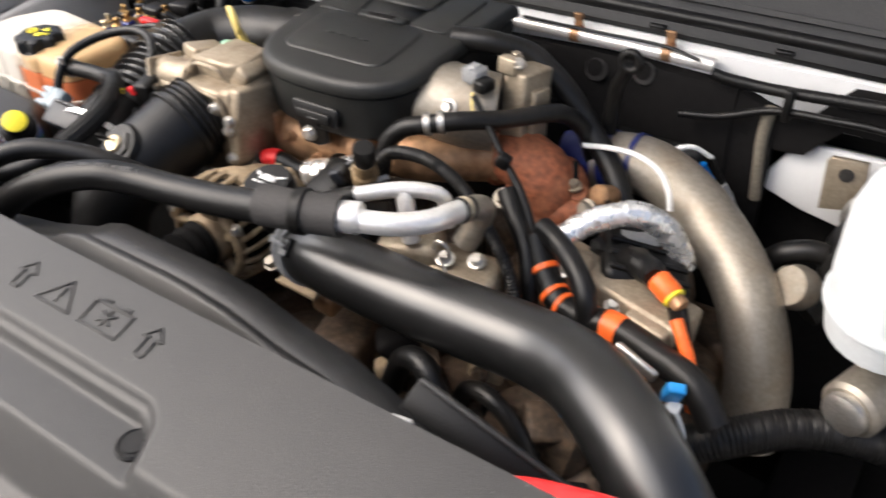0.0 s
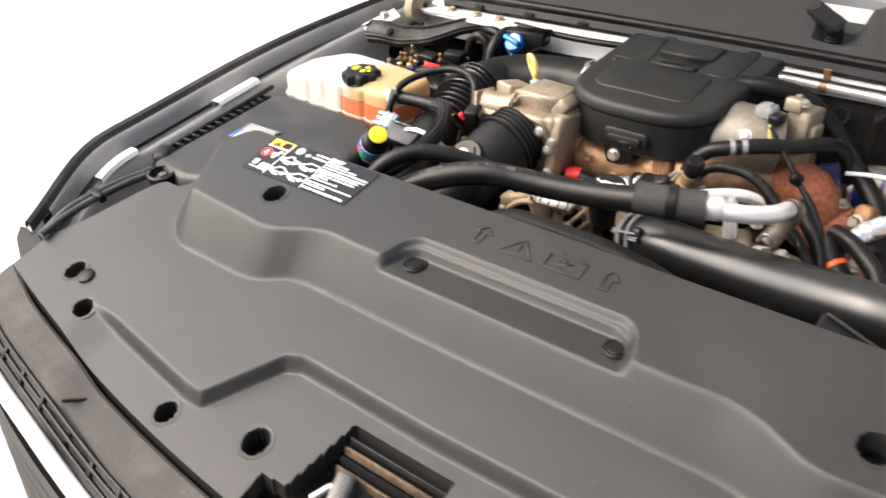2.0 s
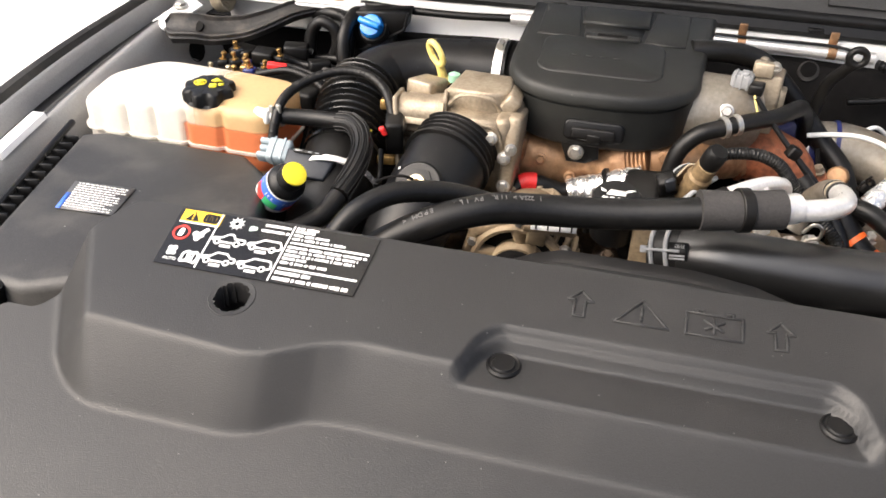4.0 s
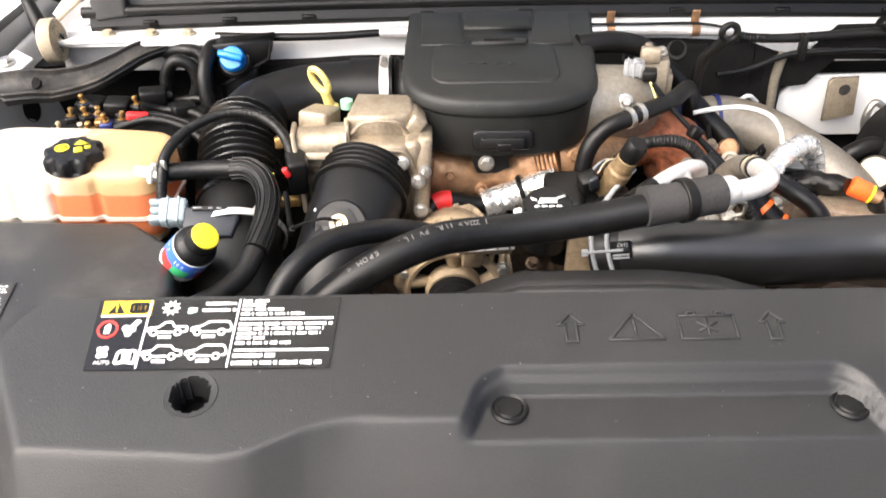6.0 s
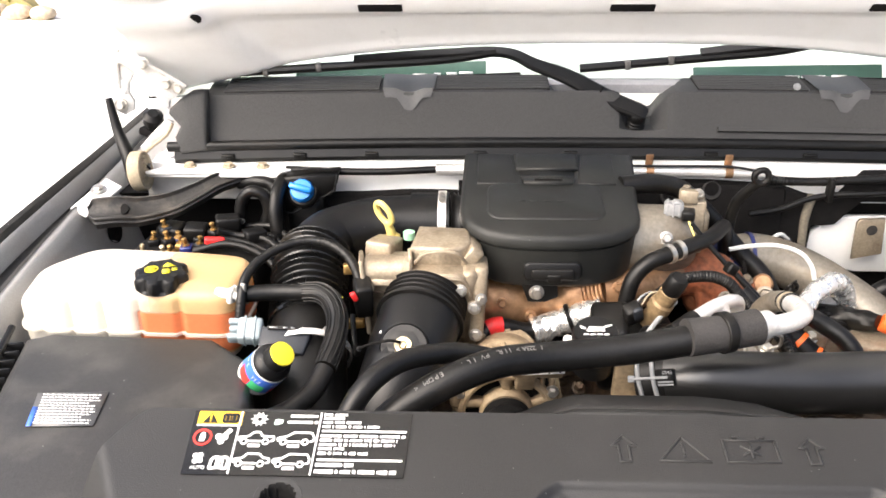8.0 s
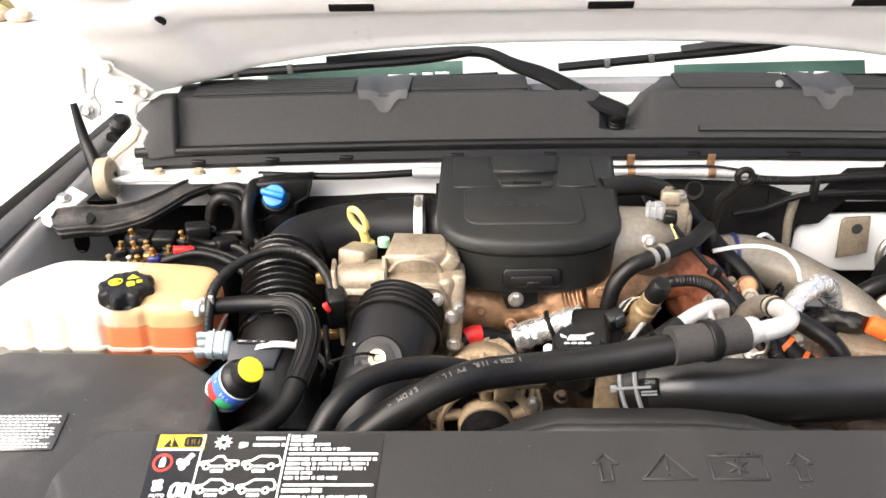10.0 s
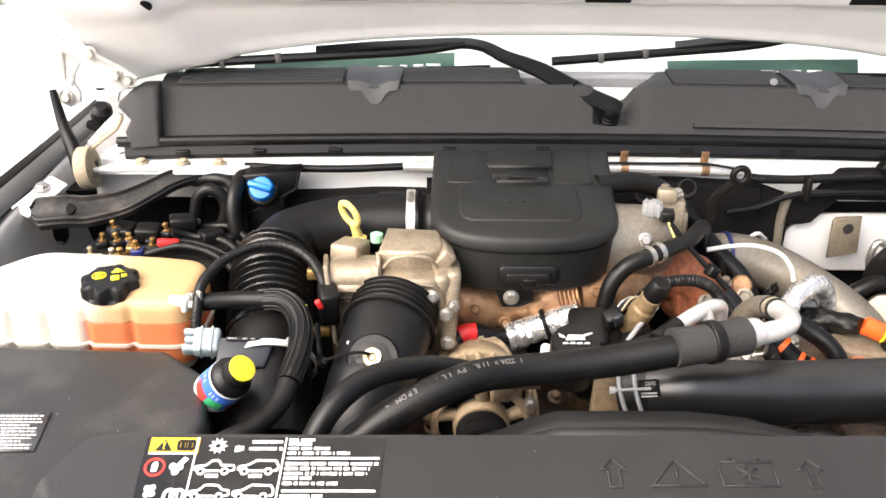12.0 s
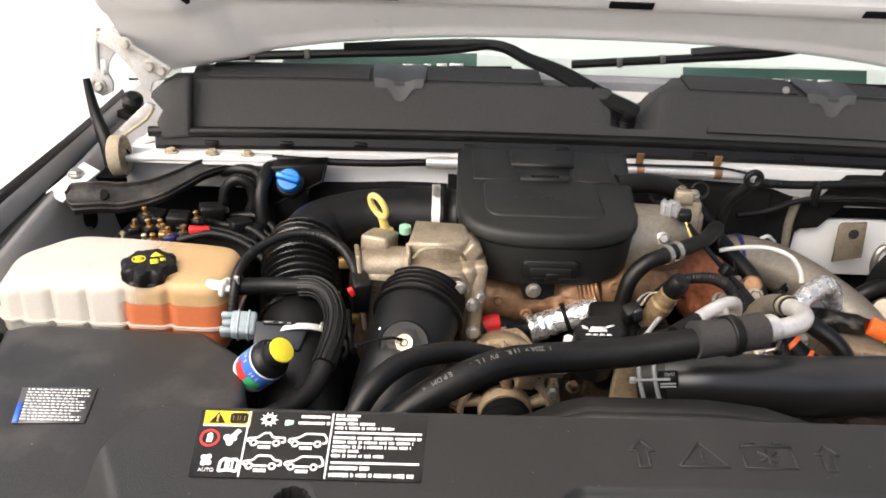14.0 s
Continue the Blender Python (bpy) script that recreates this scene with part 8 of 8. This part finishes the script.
part("end_cuff", tube([(-0.272, 0.974, 1.188), (-0.22, 0.974, 1.188)], 0.0095, 16), ALU, acline)
part("black_hose", tube([(-0.27, 0.974, 1.188), (-0.36, 0.967, 1.186), (-0.45, 0.968, 1.186), (-0.52, 0.97, 1.188)], 0.006, 12), RUBBER, acline, "thin black hose")
for x in (0.077, 0.205):
    clip_ = part("clip", lathe([(0.0092, -0.006), (0.0108, -0.006), (0.0108, 0.006), (0.0092, 0.006)], (1, 0, 0), (x, 0.974, 1.187), 20, capped=False), HEAT, acline, "rusty brown clip")
    part("clip_tab", box((0.012, 0.004, 0.024), pose(x, 0.980, 1.203, 12), 0.001), HEAT, clip_)
part("top_wire", tube([(0.0, 0.968, 1.199), (0.10, 0.968, 1.198), (0.20, 0.968, 1.198), (0.252, 0.958, 1.193)], 0.0022, 8, 6), RUBBER, acline, "thin black wire")
eye_ = thing("lifting_eye", (0.19, 0.86, 1.15), "black rubber-coated eye standing behind the turbo", "bracket")
part("loop", tube([(0.212 + 0.0105 * math.cos(2 * math.pi * k / 12), 0.840, 1.228 + 0.0105 * math.sin(2 * math.pi * k / 12)) for k in range(13)], 0.0048, 10, 4), BLACK, eye_)
part("neck", tube([(0.209, 0.842, 1.219), (0.200, 0.850, 1.203), (0.187, 0.862, 1.175), (0.180, 0.868, 1.11)], lambda u: 0.0075 + 0.002 * u, 12), BLACK, eye_)
hose("body_harness", [(0.268, 0.960, 1.180), (0.29, 0.962, 1.176), (0.35, 0.962, 1.175), (0.43, 0.960, 1.180), (0.50, 0.955, 1.184), (0.56, 0.95, 1.165), (0.64, 0.94, 1.12)], ribs(0.0078, 0.0009, 70), "black corrugated wiring sleeve along the firewall ledge", "harness", n=24)
hose("thin_line", [(0.24, 0.945, 1.125), (0.29, 0.95, 1.132), (0.35, 0.955, 1.152), (0.42, 0.952, 1.158), (0.47, 0.95, 1.160), (0.55, 0.945, 1.155)], 0.0048, "grey-black thin line clipped to the firewall", "pipe")
single("line_clip", box((0.010, 0.018, 0.040), (0.365, 0.952, 1.165), 0.003), BLACK, "black double clip holding two lines", "clip")
hose("tan_strap", [(0.344, 0.965, 1.150), (0.340, 0.968, 1.11), (0.342, 0.97, 1.07), (0.346, 0.97, 1.02)], 0.0075, "tan woven strap hanging down the firewall", "strap", mat("grimy_webbing", (0.19, 0.165, 0.125), 0.8, grain=250, vary=0.25, bump=0.3))
hose("ledge_cable", [(0.47, 0.948, 1.205), (0.50, 0.945, 1.18), (0.505, 0.94, 1.15)], ribs(0.009, 0.0015, 16), "convoluted black cable over the ledge", "cable", n=20)
hose("grey_line", [(0.52, 0.948, 1.18), (0.56, 0.93, 1.15), (0.60, 0.90, 1.08)], 0.009, "grey-black line dropping to the brake unit", "pipe")

# ---- driver side: brake unit ----
plate = thing("booster_plate", (0.45, 0.95, 1.0), "white painted booster mounting plate", "bracket")
part("plate", slab([(0.346, 1.03), (0.352, 1.055), (0.366, 1.078), (0.386, 1.098), (0.405, 1.104), (0.60, 1.106), (0.64, 1.0), (0.45, 1.0), (0.40, 1.01)], 0, 0.012, Matrix(((1, 0, 0, 0), (0, 0, -1, 0.998), (0, 1, 0, 0), (0, 0, 0, 1))), 0.004), PAINT, plate)
part("tan_gusset", slab([(0.414, 1.04), (0.411, 1.106), (0.416, 1.112), (0.456, 1.114), (0.462, 1.05)], 0, 0.006, Matrix(((1, 0, 0, 0.01), (0, 0, -1, 0.96), (0, 1, 0, 0), (0, 0, 0, 1))), 0.002), CAST, plate)
part("gusset_hole", lathe([(0.008, 0), (0.009, 0.002)], (0, -1, 0), (0.446, 0.954, 1.094), 16), MUDDY, plate)
brake = thing("brake_reservoir", (0.52, 0.70, 1.02), "white translucent brake fluid reservoir", "reservoir")
bc = Vector((0.545, 0.72, 0))
lv = []
for r, z in ((0.045, 1.065), (0.058, 1.075), (0.062, 1.10), (0.064, 1.14), (0.063, 1.20), (0.055, 1.225), (0.035, 1.235)):
    lv.append([(bc.x + 1.0 * r * math.cos(2 * math.pi * k / 28), bc.y + 1.15 * r * math.sin(2 * math.pi * k / 28), z) for k in range(28)])
part("body", loft(lv), RESERVOIR, brake)
lv = []
for r, z in ((0.0655, 1.105), (0.0665, 1.108), (0.0665, 1.112), (0.0655, 1.115)):
    lv.append([(bc.x + 1.0 * r * math.cos(2 * math.pi * k / 28), bc.y + 1.15 * r * math.sin(2 * math.pi * k / 28), z) for k in range(28)])
part("seam", loft(lv), RESERVOIR, brake)
part("cap", lathe([(0.03, 0), (0.032, 0.004), (0.030, 0.018), (0.02, 0.022)], (0, 0, 1), (0.548, 0.72, 1.234), 24), BLACK, brake)
part("overflow_tube", tube([(0.500, 0.76, 1.09), (0.492, 0.75, 1.14), (0.496, 0.735, 1.18), (0.512, 0.725, 1.20), (0.535, 0.72, 1.20)], 0.007, 12, 8), TAN, brake, "pale tan looped tube")
master = thing("master_cylinder", (0.54, 0.74, 0.95), "bare cast aluminium brake master cylinder", "brake cylinder")
part("body", lathe([(0.026, -0.10), (0.030, -0.095), (0.030, 0.05), (0.034, 0.055), (0.034, 0.14)], (0.35, 0.9, 0.05), (0.572, 0.75, 1.020), 28), CASTPIPE, master)
part("saddle", box((0.06, 0.09, 0.05), pose(0.57, 0.745, 1.05, 0, 0, -20), 0.012), CASTPIPE, master)
part("end_plug", lathe([(0.016, -0.112), (0.022, -0.108), (0.022, -0.098)], (0.35, 0.9, 0.05), (0.572, 0.75, 1.020), 20), STEEL, master)
part("port", lathe([(0.010, 0), (0.010, 0.02), (0.007, 0.024)], (-0.6, -0.6, 0.5), (0.545, 0.71, 1.04), 12), STEEL, master)
part("brake_line", tube([(0.475, 0.91, 1.03), (0.462, 0.90, 1.07), (0.470, 0.90, 1.095), (0.49, 0.90, 1.085)], 0.0055, 10, 8), STEEL, master, "thin steel brake line")
part("brake_line_lower", tube([(0.475, 0.91, 1.03), (0.50, 0.905, 1.02), (0.55, 0.90, 1.02)], 0.0055, 10, 8), STEEL, master)
booster = thing("brake_booster", (0.50, 0.86, 0.95), "black brake booster body with hose stubs", "brake booster")
bm = lathe([(0.05, -0.05), (0.075, -0.03), (0.08, 0.03), (0.05, 0.06)], (0.2, -1, 0), (0.53, 0.875, 1.03), 32)
part("shell", bm, BLACK, booster)
part("stub", tube([(0.46, 0.80, 1.0), (0.48, 0.83, 1.02), (0.50, 0.85, 1.03)], 0.018, 14), BLACK, booster)
part("collar", lathe([(0.024, -0.012), (0.026, 0), (0.022, 0.014)], (-0.4, -0.6, 0.4), (0.445, 0.80, 1.03), 20), CASTPIPE, booster)
part("hose", tube([(0.40, 0.84, 1.02), (0.42, 0.835, 1.045), (0.45, 0.84, 1.055), (0.48, 0.85, 1.04)], 0.013, 12, 8), RUBBER, booster)
hose("corrugated_conduit", [(0.40, 0.585, 0.95), (0.438, 0.600, 0.970), (0.469, 0.620, 0.980), (0.496, 0.640, 0.983), (0.533, 0.660, 0.981), (0.577, 0.680, 0.970), (0.64, 0.70, 0.95)], ribs(0.021, 0.0014, 58), "corrugated black conduit below the brake cylinder", "conduit", n=40)
hose("lower_hose", [(0.42, 0.52, 0.86), (0.47, 0.535, 0.89), (0.52, 0.53, 0.87), (0.55, 0.51, 0.82)], 0.012, "grey-black lower hose under the conduit")
single("lower_casting", box((0.10, 0.06, 0.06), pose(0.44, 0.55, 0.83, 10, 5, 20), 0.01), CAST, "beige lower casting below the conduit", "engine casting")
clipb = thing("blue_wire_clip", (0.40, 0.55, 1.0), "small blue clip on white wires", "clip")
part("clip", box((0.016, 0.010, 0.022), pose(0.412, 0.510, 1.100, 20, 10, 30), 0.002), CYAN, clipb)
part("lower_half", box((0.012, 0.012, 0.010), pose(0.414, 0.508, 1.085, 30, 20, 10), 0.002), WHITE, clipb)
part("wire", tube([(0.414, 0.508, 1.085), (0.424, 0.512, 1.06), (0.432, 0.52, 1.01)], 0.0025, 8), WHITE, clipb)
single("steel_clip", box((0.048, 0.008, 0.014), pose(0.358, 0.562, 1.066, 0, 18, -8), 0.004), STEEL, "bright steel clip beside the harness", "clip")
single("blue_plug", box((0.026, 0.014, 0.014), pose(0.333, 0.490, 1.048, 10, 15, 20), 0.003), CYAN, "small bright blue plug under the charge pipe", "connector")
